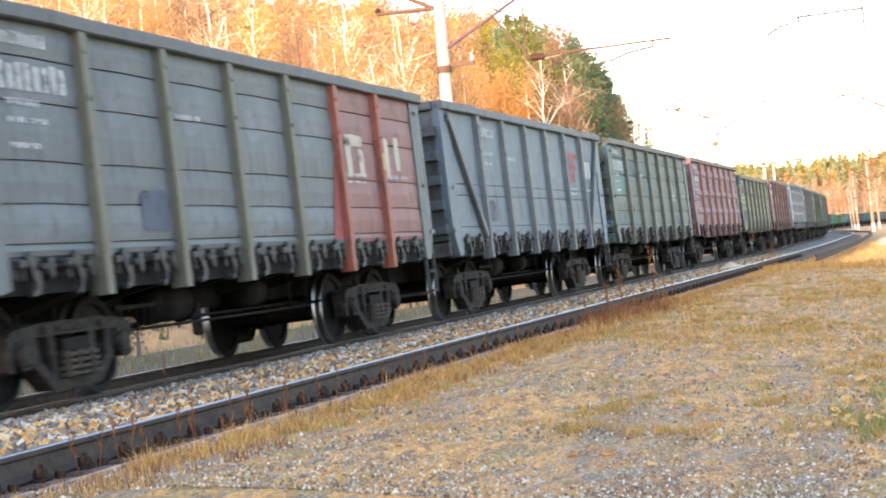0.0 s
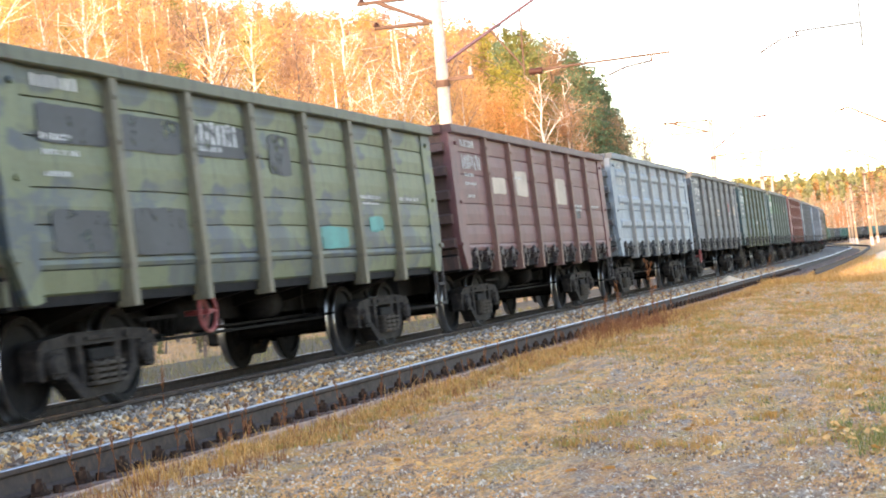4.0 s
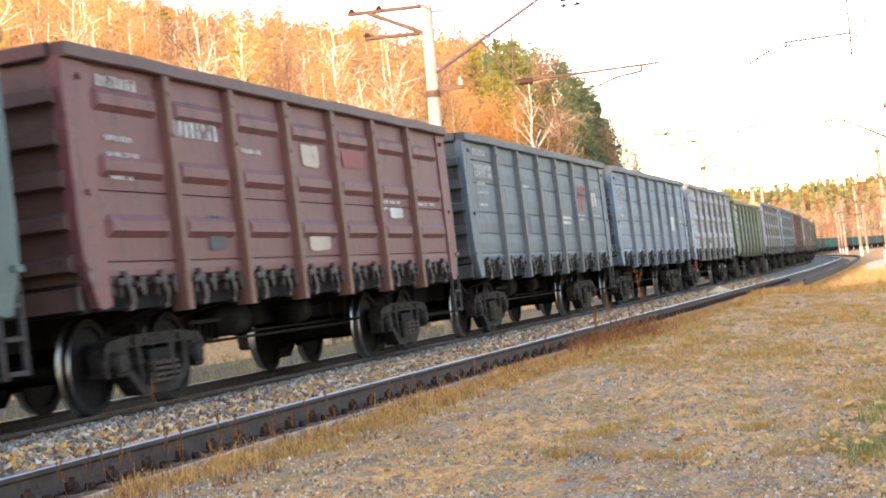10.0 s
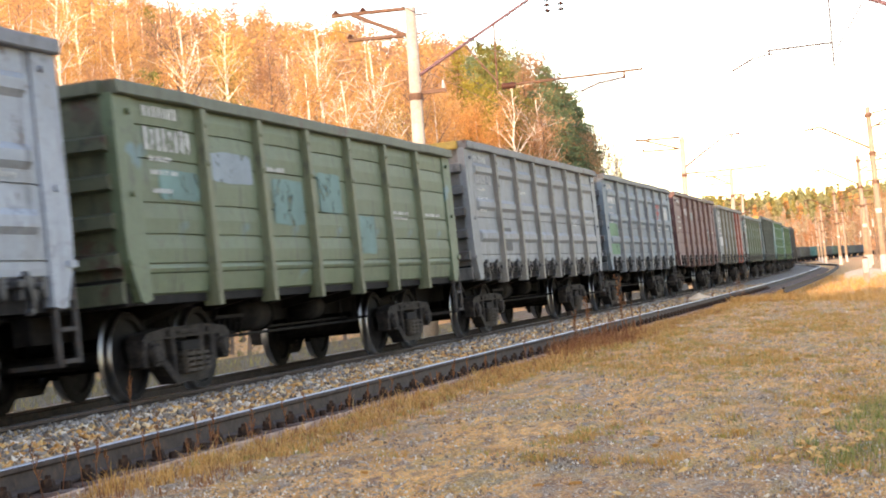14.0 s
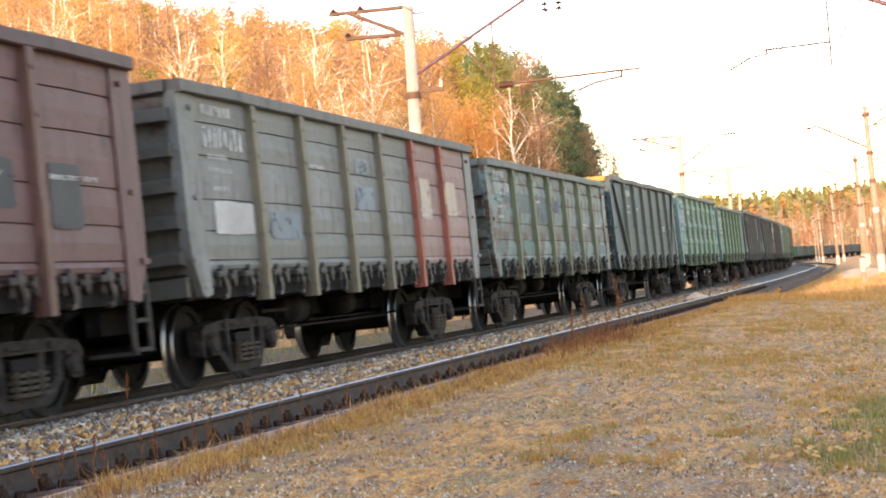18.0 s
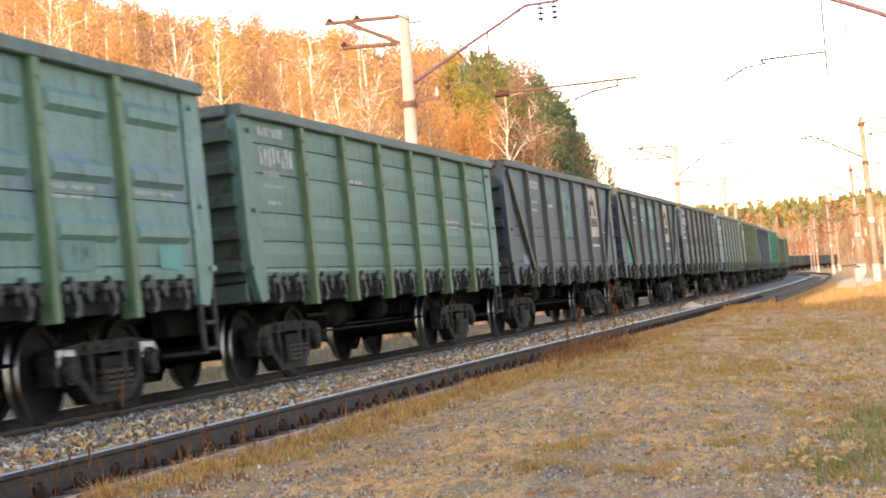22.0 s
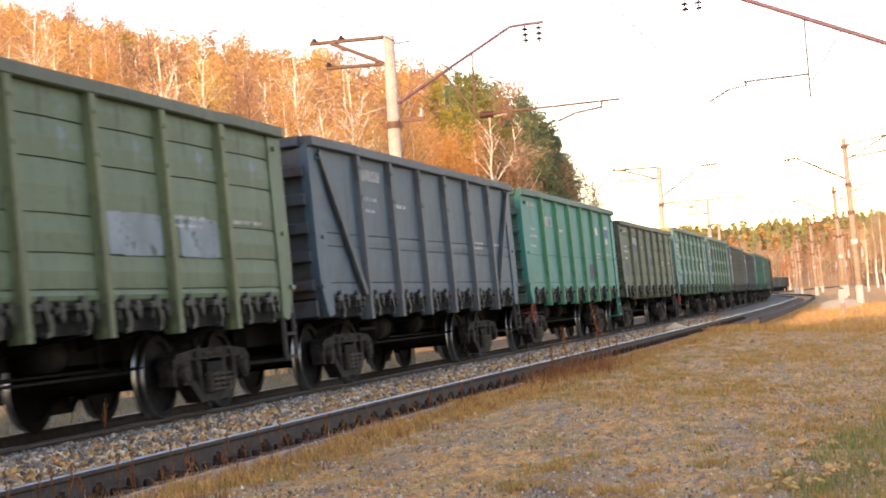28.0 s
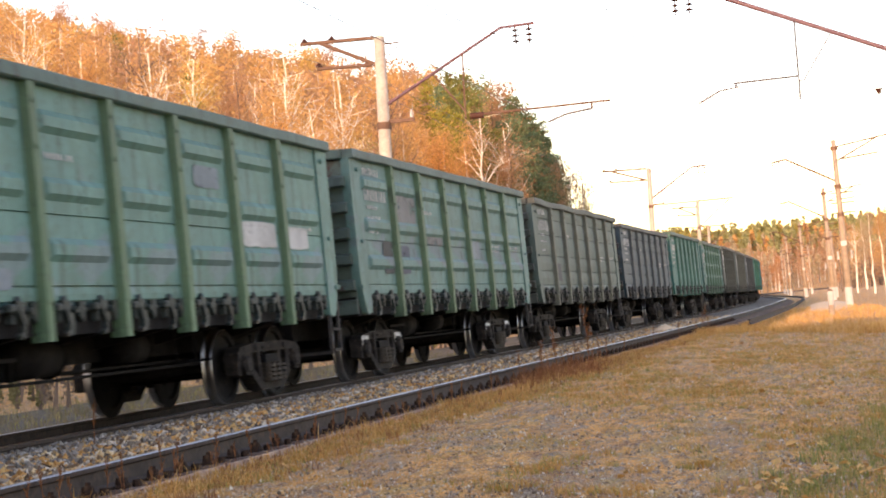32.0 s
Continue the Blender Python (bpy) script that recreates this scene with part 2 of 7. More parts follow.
def ground_z(x, y):
    """Height of the ground sheet: cess beside the line, grass verge, hill on the far side, rising woods at the horizon."""
    lat, zb = lat_of(x, y), rail_z(y)
    if lat > 3.9:
        side = -0.06 - 0.30 * smooth_step(4.2, 9.5, lat) + 0.05 * smooth_step(4.2, 5.2, lat) * (1 - smooth_step(44, 52, y))
        side -= 0.16 * smooth_step(46, 54, y) * (1 - smooth_step(6.0, 8.0, lat))
        z = zb + side + 0.6 * smooth_step(14, 40, lat) + 0.02 * math.sin(x * 2.1 + 0.4 * y) * math.sin(y * 0.9)
    elif lat > -2.4:
        z = zb - 0.42
    else:
        z = zb - 0.42 - 0.35 * smooth_step(2.4, 4.5, -lat)
    d = math.hypot(x, y)
    if y > 20 and lat < -14:
        az = math.degrees(math.atan2(-x, y))
        crest = float(np.interp(az, (8.4, 9.2, 9.8, 10.6, 12, 14.6, 18, 21, 25, 28, 34), (-2.0, 5.5, 10.5, 15.0, 18.0, 20.5, 22.0, 24.0, 27.0, 29.0, 30.0)))
        foot = 22.8 / max(0.12, math.sin(radians(az)))
        u = max(0.0, min(1.0, (d - foot) / max(30.0, 215 - foot)))
        z += crest * u ** 1.25 * (1 - smooth_step(280, 420, y))
    far = smooth_step(600, 860, d)
    z += far * (20.0 - 0.004 * x + 0.7 * math.sin(x * 0.02) + 0.5 * math.sin(x * 0.047 + 1)) * (1 if y > 0 else 0.4)
    return z


def axis_steps(spans):
    out = []
    for a, b, d in spans:
        out += list(np.arange(a, b, d))
    return out + [spans[-1][1]]


gx = axis_steps(((-1700, -400, 130), (-400, -120, 20), (-120, -20, 5), (-20, -6.5, 0.9), (-6.5, 2.0, 0.2), (2, 20, 2), (20, 120, 10), (120, 400, 40), (400, 1700, 130)))
gy = axis_steps(((-700, -60, 64), (-60, 5, 5), (5, 40, 0.35), (40, 90, 1.2), (90, 320, 6), (320, 700, 20), (700, 2400, 100)))
gv = [(x, y, ground_z(x, y) + (0.025 * (noise.noise((x * 1.3, y * 1.3, 0)) + 0.5 * noise.noise((x * 4, y * 4, 3))) if 5 < y < 90 and -6 < x < 2 else 0)) for y in gy for x in gx]
gn = len(gx)
gf = [(j * gn + i, j * gn + i + 1, (j + 1) * gn + i + 1, (j + 1) * gn + i) for j in range(len(gy) - 1) for i in range(gn - 1)]


def ground_material():
    """Grey gravel close by, thinly grown with straw and moss further along the verge; patches run along the line."""
    m, nt, b = node_kit("gravelly_dry_grass")
    co = n_coord(nt)
    xyz = nt.nodes.new("ShaderNodeSeparateXYZ")
    nt.links.new(co, xyz.inputs["Vector"])
    along = xyz.outputs["Y"]
    big = n_noise(nt, 0.9, 5.0, 0.6, co, (1.0, 0.22, 1.0))
    mid = n_noise(nt, 5.0, 6.0, 0.68, co, (1.0, 0.28, 1.0), (3, 1, 0))
    tuft = n_noise(nt, 11.0, 5.0, 0.7, co, (1.0, 0.3, 1.0), (9, 4, 2))
    fine = n_noise(nt, 42.0, 4.0, 0.7, co, (1.0, 0.4, 1.0))
    speck = n_noise(nt, 95.0, 3.0, 0.7, co, (1.0, 0.4, 1.0), (2, 8, 1))
    vor = nt.nodes.new("ShaderNodeTexVoronoi")
    vor.inputs["Scale"].default_value = 46.0
    nt.links.new(co, vor.inputs["Vector"])
    grey = n_mix(nt, vor.outputs["Distance"], (0.46, 0.36, 0.27), (0.12, 0.09, 0.07))
    grey = n_mix(nt, n_ramp(nt, fine, 0.55, 0.66), grey, (0.66, 0.53, 0.40))
    grey = n_mix(nt, n_ramp(nt, tuft, 0.48, 0.62), grey, (0.30, 0.19, 0.11))
    straw = n_mix(nt, n_ramp(nt, fine, 0.38, 0.62), (0.66, 0.265, 0.06), (1.0, 0.54, 0.15))
    straw = n_mix(nt, n_ramp(nt, speck, 0.52, 0.66), straw, (0.60, 0.26, 0.07))
    moss = n_mix(nt, n_ramp(nt, fine, 0.40, 0.60), (0.20, 0.14, 0.035), (0.58, 0.38, 0.11))
    earth = n_mix(nt, n_ramp(nt, fine, 0.40, 0.60), (0.17, 0.07, 0.03), (0.62, 0.29, 0.10))
    c = n_mix(nt, n_ramp(nt, mid, 0.46, 0.56), grey, earth)
    grown = nt.nodes.new("ShaderNodeMath")
    grown.operation = "ADD"
    nt.links.new(n_mul(nt, n_ramp(nt, along, 11.0, 26.0), 0.20), grown.inputs[0])
    nt.links.new(big, grown.inputs[1])
    c = n_mix(nt, n_mul(nt, n_ramp(nt, grown.outputs[0], 0.38, 0.54), n_ramp(nt, tuft, 0.41, 0.52)), c, straw)
    c = n_mix(nt, n_mul(nt, n_ramp(nt, n_noise(nt, 2.6, 5.0, 0.65, co, (1.0, 0.25, 1.0), (21, 3, 6)), 0.50, 0.64), 0.75), c, moss)
    c = n_mix(nt, n_mul(nt, n_ramp(nt, n_noise(nt, 60.0, 3.0, 0.7, co, (1.0, 0.5, 1.0), (4, 14, 1)), 0.54, 0.62), 0.7), c, (0.13, 0.07, 0.04))
    c = n_mix(nt, n_mul(nt, n_ramp(nt, n_noise(nt, 7.0, 6.0, 0.7, co, (1.0, 0.3, 1.0), (31, 2, 4)), 0.53, 0.62), 0.55), c, (0.16, 0.09, 0.05))
    c = n_mix(nt, n_mul(nt, n_ramp(nt, speck, 0.59, 0.63), 0.75), c, (0.95, 0.82, 0.62))
    nt.links.new(c, b.inputs["Base Color"])
    b.inputs["Roughness"].default_value = 0.95
    n_bump(nt, b, n_mix(nt, 0.4, fine, mid), 1.0, 0.06)
    return m


M_GROUND = ground_material()
ground = put("ground", faces_mesh("ground", gv, gf), M_GROUND)
tagged(ground, "gravelly verge with dry autumn grass and a wooded hill", "ground", kind="structure")


# ================= tracks =================
def sweep(name, sections, s_list, lat0, up0):
    """A profile (lat, up pairs) carried along the line; the last section closes it."""
    n = len(sections)
    verts, faces, idx = [], [], []
    for s in s_list:
        verts += [on_line(s, lat0 + a, up0 + b) for a, b, _ in sections]
    for j in range(len(s_list) - 1):
        for i in range(n):
            k = (i + 1) % n
            faces.append((j * n + i, j * n + k, (j + 1) * n + k, (j + 1) * n + i))
            idx.append(sections[i][2])
    faces += [tuple(range(n))[::-1], tuple((len(s_list) - 1) * n + i for i in range(n))]
    idx += [0, 0]
    return faces_mesh(name, verts, faces, idx)


RAIL = ((-0.075, -0.18, 0), (-0.075, -0.168, 0), (-0.018, -0.145, 0), (-0.010, -0.05, 0), (-0.036, -0.036, 0), (-0.037, -0.006, 1), (-0.028, 0, 1),
        (0.028, 0, 1), (0.037, -0.006, 0), (0.036, -0.036, 0), (0.010, -0.05, 0), (0.018, -0.145, 0), (0.075, -0.168, 0), (0.075, -0.18, 0))
RAIL = RAIL[::-1]
RAIL = tuple((a, b, 1 if b > -0.008 and RAIL[(i + 1) % len(RAIL)][1] > -0.008 else 0) for i, (a, b, _) in enumerate(RAIL))
rail_s = list(np.arange(-20, 60, 1.0)) + list(np.arange(60, 330, 3.0)) + list(np.arange(330, 901, 10.0))
near_s = [s for s in rail_s if s >= 54]
train_track = tagged(new("train_track"), "railway track that the freight train runs on", "railway track", "tracks", "structure")
near_track = tagged(new("near_track"), "empty rusty railway track with polished rail heads", "railway track", "tracks", "structure")
put("rail", sweep("rail", RAIL, rail_s, -0.797, 0), (M_RAIL, M_RAILTOP), train_track)
put("rail", sweep("rail", RAIL, rail_s, 0.797, 0), (M_RAIL, M_RAILTOP), train_track)
put("rail", sweep("rail", RAIL, rail_s, NEAR, -0.02), (M_RAIL, M_RAILTOP), near_track)
put("rail", sweep("rail", RAIL, near_s, NEAR + 1.55, -0.045), (M_RAIL, M_RAIL), near_track, label="rail half buried in the grass")

def bed_up(lat):
    """Height of the ballast over the rail heads' plane."""
    return float(np.interp(lat, (-2.9, -1.7, 0.86, 0.93, 1.9, 2.4, NEAR - 0.5, NEAR - 0.09, NEAR + 0.12, NEAR + 0.7, NEAR + 0.8), (-0.75, -0.235, -0.235, -0.085, -0.095, -0.15, -0.135, -0.155, -0.235, -0.30, -0.7)))


# index 1, the gauge: near-black strip that stands for the train's shade
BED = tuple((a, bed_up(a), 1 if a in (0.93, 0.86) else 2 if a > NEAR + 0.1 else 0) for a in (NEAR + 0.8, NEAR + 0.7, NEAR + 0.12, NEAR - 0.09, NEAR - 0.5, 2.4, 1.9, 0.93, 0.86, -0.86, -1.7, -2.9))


def stone_material(name, cols):
    m, nt, b = node_kit(name)
    r = n_random(nt, True)
    ramp = nt.nodes.new("ShaderNodeValToRGB")
    ramp.color_ramp.interpolation = "CONSTANT"
    el = ramp.color_ramp.elements
    while len(el) < len(cols):
        el.new(0.5)
    for i, c in enumerate(cols):
        el[i].position, el[i].color = i / len(cols), (*c, 1)
    nt.links.new(r, ramp.inputs["Fac"])
    fine = n_noise(nt, 30.0, coord=n_coord(nt))
    nt.links.new(n_mix(nt, n_mul(nt, fine, 0.4), ramp.outputs["Color"], (0.07, 0.055, 0.04)), b.inputs["Base Color"])
    b.inputs["Roughness"].default_value = 0.9
    return m


M_BED = plain("ballast_bed", (0.23, 0.205, 0.18), 0.95, 0.0, 0.5, 14.0, (0.30, 0.22, 0.14), 0.8, 0.04)
M_RUSTBED = plain("rust_stained_cess", (0.17, 0.105, 0.075), 0.95, 0.0, 0.45, 9.0, (0.10, 0.07, 0.055), 0.8, 0.03)
# under-train shade is put into this near-black; the coal load shares it
M_SHADE_COAL = plain("shade_and_coal_black", (0.016, 0.014, 0.013), 0.9, 0.0, 0.5, 12.0, (0.03, 0.025, 0.02), 0.6, 0.03)
M_STONE = stone_material("ballast_stone", ((0.30, 0.275, 0.245), (0.40, 0.37, 0.33), (0.17, 0.15, 0.135), (0.36, 0.33, 0.29), (0.24, 0.18, 0.12), (0.66, 0.61, 0.54), (0.22, 0.20, 0.18), (0.46, 0.30, 0.14)))
M_STONE_WARM = stone_material("rust_stained_stone", ((0.76, 0.38, 0.11), (0.36, 0.29, 0.22), (0.84, 0.50, 0.18), (0.24, 0.14, 0.075), (0.70, 0.34, 0.10), (0.13, 0.095, 0.07), (0.86, 0.62, 0.33), (0.42, 0.33, 0.24), (0.30, 0.25, 0.20), (0.80, 0.70, 0.55)))
bed = put("ballast_bed", sweep("ballast_bed", BED, rail_s, 0, 0), (M_BED, M_SHADE_COAL, M_RUSTBED))
tagged(bed, "grey stone ballast bed under both tracks", "ballast", kind="structure")


CESS = tuple((a, b, 0) for a, b in ((-2.7, -0.32), (-4.5, -0.60), (-7.0, -0.51), (-14.2, -0.26), (-14.3, -1.3), (-2.7, -1.3)))
M_CESS = plain("grey_cess_gravel", (0.155, 0.125, 0.088), 0.95, 0.0, 0.5, 2.2, (0.10, 0.10, 0.042), 1.0, 0.05)
cess = put("cess", sweep("cess", CESS, [s for s in rail_s if s < 180], 0, 0), M_CESS)
tagged(cess, "grey gravel path on the far side of the train", "gravel path", kind="structure")


def rock_verts(rng, size):
    base = [(1, 0, 0), (-1, 0, 0), (0, 1, 0), (0, -1, 0), (0, 0, 1), (0, 0, -1)]
    return [Vector(v) * size * rng.uniform(0.65, 1.25) + Vector((rng.uniform(-.3, .3), rng.uniform(-.3, .3), rng.uniform(-.3, .3))) * size for v in base]


OCTA = ((0, 2, 4), (2, 1, 4), (1, 3, 4), (3, 0, 4), (2, 0, 5), (1, 2, 5), (3, 1, 5), (0, 3, 5))


def stones(name, count, spans, size, seed, material, label):
    rng = random.Random(seed)
    vs, fs = [], []
    for _ in range(count):
        s = spans[0] + (spans[1] - spans[0]) * rng.random() ** 1.6
        lat = rng.uniform(*spans[2:4])
        up = bed_up(lat)
        q = rng.uniform(*size)
        at = on_line(s, lat, up + q * 0.35)
        turn = Euler((rng.uniform(0, 6), rng.uniform(0, 6), rng.uniform(0, 6))).to_matrix()
        k = len(vs)
        vs += [at + turn @ v for v in rock_verts(rng, q)]
        fs += [tuple(k + i for i in f) for f in OCTA]
    return tagged(put(name, faces_mesh(name, vs, fs), material), label, "gravel", kind="stuff")


stones("ballast_stones", 17000, (8, 75, 0.88, 2.3), (0.016, 0.044), 3, M_STONE, "loose grey ballast stones between the tracks")
stones("ballast_stones", 21000, (8, 75, 1.65, NEAR - 0.06), (0.020, 0.055), 6, M_STONE_WARM, "rust-stained yellow-brown stones beside the near rail")
stones("cess_stones", 5000, (8, 45, NEAR + 0.1, NEAR + 0.6), (0.008, 0.022), 7, M_RUSTBED, "rusty grit at the foot of the near rail")
stones("ballast_stones", 3500, (7, 60, -2.2, -0.9), (0.02, 0.05), 4, M_STONE, "loose ballast stones on the far shoulder")
stones("gauge_stones", 2500, (8, 50, -0.72, 0.72), (0.02, 0.04), 5, M_SHADE_COAL, "ballast blackened for the train's shade between the running rails")

# sleepers, with the ends of those of the near track standing out of the gravel
bm = bmesh.new()
box(bm, -1.3, 1.3, -0.11, 0.11, -0.36, -0.18, 0.015)
me_sleeper = mesh_of("sleeper", bm)
# sleepers here are painted near-black with the under-train shade
for i in range(150):
    put("sleeper", me_sleeper, M_SHADE_COAL, train_track, frame_on_line(6 + i * 0.545, 0, 0.0))
bm = bmesh.new()
box(bm, -1.3, 0.45, -0.11, 0.11, -0.36, -0.19, 0.015)
me_stub = mesh_of("sleeper", bm)
bm = bmesh.new()
box(bm, -0.19, 0.19, -0.09, 0.09, -0.20, -0.183, 0.004)
for sx in (-0.13, 0.13):
    box(bm, sx - 0.045, sx + 0.045, -0.06, 0.06, -0.185, -0.145, 0.016)
    rod(bm, (sx, -0.01, -0.15), (sx + 0.005, -0.01, -0.070), 0.024, 0.020, 6)
    rod(bm, (sx, -0.01, -0.145), (sx, -0.01, -0.096), 0.050, 0.040, 6)
    for sy in (0.10,):
        rod(bm, (sx + 0.065, sy, -0.195), (sx + 0.065, sy, -0.125), 0.036, 0.030, 6)
M_FAST = plain("brown_rusted_clip", (0.048, 0.030, 0.022), 0.85, 0.0, 0.45, 8.0, (0.10, 0.058, 0.035), 0.3)
me_fast = mesh_of("rail_fastening", bm)
for i in range(110):
    s = 7 + i * 0.545
    put("sleeper", me_stub, M_SLEEPER, near_track, frame_on_line(s, NEAR, -0.02))
    put("rail_fastening", me_fast, M_FAST, near_track, frame_on_line(s, NEAR, -0.035))
# timber edging along the verge
M_EDGE = plain("pinkish_weathered_board", (0.56, 0.38, 0.27), 0.9, 0.0, 0.4, 4.0, (0.24, 0.16, 0.13), 0.3)
edging = tagged(new("verge_edging"), "pinkish weathered boards laid along the rail", "edging", kind="structure")
for i in range(17):
    s = 7.5 + i * 2.02
    bm = bmesh.new()
    box(bm, -0.016, 0.016, -0.99, 0.99, -0.05, 0.02, 0.006)
    part("board", bm, M_EDGE, edging, m=frame_on_line(s, NEAR + 0.46 + 0.02 * math.sin(i * 2.3), -0.205) @ Matrix.Rotation(0.01 * math.sin(i * 1.7), 4, "Z"))
# heap of pale sand between the tracks
hv, hf = [], []
for j in range(9):
    for i in range(24):
        a, r = i / 24 * math.tau, j / 8
        bump = 0.26 * (1 - r) ** 1.3 * (1 + 0.25 * noise.noise((math.cos(a) * r * 3, math.sin(a) * r * 3, 1)))
        hv.append(on_line(53.5 + 2.6 * r * math.sin(a), 2.45 + 0.62 * r * math.cos(a), -0.20 + bump + 0.02))
for j in range(8):
    for i in range(24):
        hf.append((j * 24 + i, j * 24 + (i + 1) % 24, (j + 1) * 24 + (i + 1) % 24, (j + 1) * 24 + i))
M_SAND = plain("pale_sand", (0.84, 0.60, 0.38), 0.95, 0.0, 0.25, 6.0, (0.54, 0.37, 0.22), 0.5, 0.03)
tagged(put("sand_pile", faces_mesh("sand_pile", hv, hf), M_SAND), "small pile of pale sand between the two tracks", "heap")
# low bank of sand beside the bend
hv, hf = [], []
for j in range(9):
    for i in range(28):
        a, r = i / 28 * math.tau, j / 8
        q = on_line(112 + 26 * r * math.sin(a), 6.9 + 1.5 * r * math.cos(a), 0)
        hv.append((q.x, q.y, ground_z(q.x, q.y) - 0.05 + 0.30 * (1 - r * r) * (1 + 0.3 * noise.noise((math.cos(a) * r * 3, math.sin(a) * r * 3, 5)))))
for j in range(8):
    for i in range(28):
        hf.append((j * 28 + i, j * 28 + (i + 1) % 28, (j + 1) * 28 + (i + 1) % 28, (j + 1) * 28 + i))
tagged(put("sand_bank", faces_mesh("sand_bank", hv, hf), M_SAND), "low pale sandy bank beside the bend of the track", "bank", kind="structure")


# ================= the freight train =================
SPEED = (11.628, -13.8240, 0.011477, -0.00007402)     # metres along the line of the first wagon's tail, by powers of seconds
PITCH, BODY = 13.92, 12.80


def tail(t):
    return SPEED[0] + SPEED[1] * t + SPEED[2] * t * t + SPEED[3] * t ** 3


POSTS = (-4.25, -2.55, -0.85, 0.85, 2.55, 4.25)
SPANS = [(-5.93, -4.33)] + [(POSTS[i] + 0.08, POSTS[i + 1] - 0.08) for i in range(5)] + [(4.33, 5.93)]
FLOOR = 1.30
_cache = {}


def cached(key, make):
    if key not in _cache:
        _cache[key] = make()
    return _cache[key]


def panel_mesh(kind, width, top):
    """One wall panel between two posts, from 0 to width along y, outer face at x = 0."""
    def make():
        bm = bmesh.new()
        h = top - 0.12 - FLOOR
        seams = {"plank": (0.055, 0.22, 0.40, 0.65, 0.84), "rib": (0.07, 0.40), "plain": (0.07, 0.37), "brace": (0.08, 0.33, 0.42)}[kind]
        out = [(-0.033, FLOOR)]
        last = 0.0
        for q in (*seams, 1.0):
            z0, z1 = FLOOR + last * h + 0.010, FLOOR + q * h - 0.010
            belly = 0.012 if kind == "plank" else 0.004
            out += [(-0.03, z0 - 0.005), (0.0, z0), (belly, (z0 + z1) / 2), (0.0, z1), (-0.03, z1 + 0.005)]
            last = q
        out.append((-0.03, top - 0.12))
        ribs = [FLOOR + q * h for q in ((0.24, 0.52, 0.83) if kind == "rib" else ())]
        levels = sorted(out + [(0.004, r + d) for r in ribs for d in (-0.12, -0.055, 0.045, 0.11)], key=lambda p: p[1])
        across = (0.0, 0.10, 0.17, width / 2, width - 0.17, width - 0.10, width)
        grid = []
        for x, z in levels:
            row = []
            for i, y in enumerate(across):
                lift = 0.048 if i in (2, 3, 4) and any(abs(z - r + 0.005) < 0.052 for r in ribs) else 0.0
                sag = 0.010 * math.sin(math.pi * y / width) if kind == "plank" else 0.0
                row.append(bm.verts.new((x + lift, y, z + sag * (1 if z > FLOOR + 0.2 and z < top - 0.25 else 0))))
            grid.append(row)
        for a, b in zip(grid, grid[1:]):
            for i in range(len(across) - 1):
                bm.faces.new((a[i], a[i + 1], b[i + 1], b[i]))
        back = [[bm.verts.new((-0.035, y, z)) for y in (0.0, width)] for z in (FLOOR, top - 0.12)]
        bm.faces.new((back[0][1], back[0][0], back[1][0], back[1][1]))
        bm.faces.new((back[0][0], back[0][1], *reversed(grid[0])))
        bm.faces.new((back[1][1], back[1][0], *grid[-1]))
        bm.faces.new((back[0][0], *[g[0] for g in grid], back[1][0]))
        bm.faces.new((back[1][1], *[g[-1] for g in reversed(grid)], back[0][1]))
        return mesh_of("side_panel", bm)
    return cached(("panel", kind, round(width, 2), round(top, 2)), make)


def post_mesh(top):
    def make():
        bm = bmesh.new()
        prism(bm, ((-0.095, -0.03), (-0.095, 0.0), (-0.07, 0.085), (0.07, 0.085), (0.095, 0.0), (0.095, -0.03)), "z", FLOOR - 0.02, top - 0.125)
        prism(bm, ((-0.08, -0.10), (-0.08, 0.0), (-0.065, 0.075), (0.065, 0.075), (0.08, 0.0), (0.08, -0.10)), "z", 0.93, FLOOR - 0.021)
        for z in (top - 0.32, top - 0.75):
            rod(bm, (0, 0.08, z), (0, 0.10, z), 0.03, 0.025, 6)
        bmesh.ops.rotate(bm, verts=bm.verts, matrix=Matrix.Rotation(-math.pi / 2, 3, "Z"))
        return mesh_of("side_post", bm)
    return cached(("post", round(top, 2)), make)


def corner_mesh(top):
    def make():
        bm = bmesh.new()
        prism(bm, ((-0.02, 1.03), (0.16, 1.0), (0.24, 1.02), (0.44, 1.42), (0.47, 1.75), (0.47, top - 0.125), (0.0, top - 0.125)), "x", -0.10, 0.03)
        rod(bm, (0.02, 0.16, top - 0.30), (0.07, 0.16, top - 0.30), 0.035, 0.03, 8)
        rod(bm, (0.02, 0.22, 2.1), (0.06, 0.22, 2.1), 0.03, 0.03, 6)
        box(bm, 0.02, 0.06, 0.30, 0.46, 1.38, 1.44)
        return mesh_of("corner_post", bm)
    return cached(("corner", round(top, 2)), make)


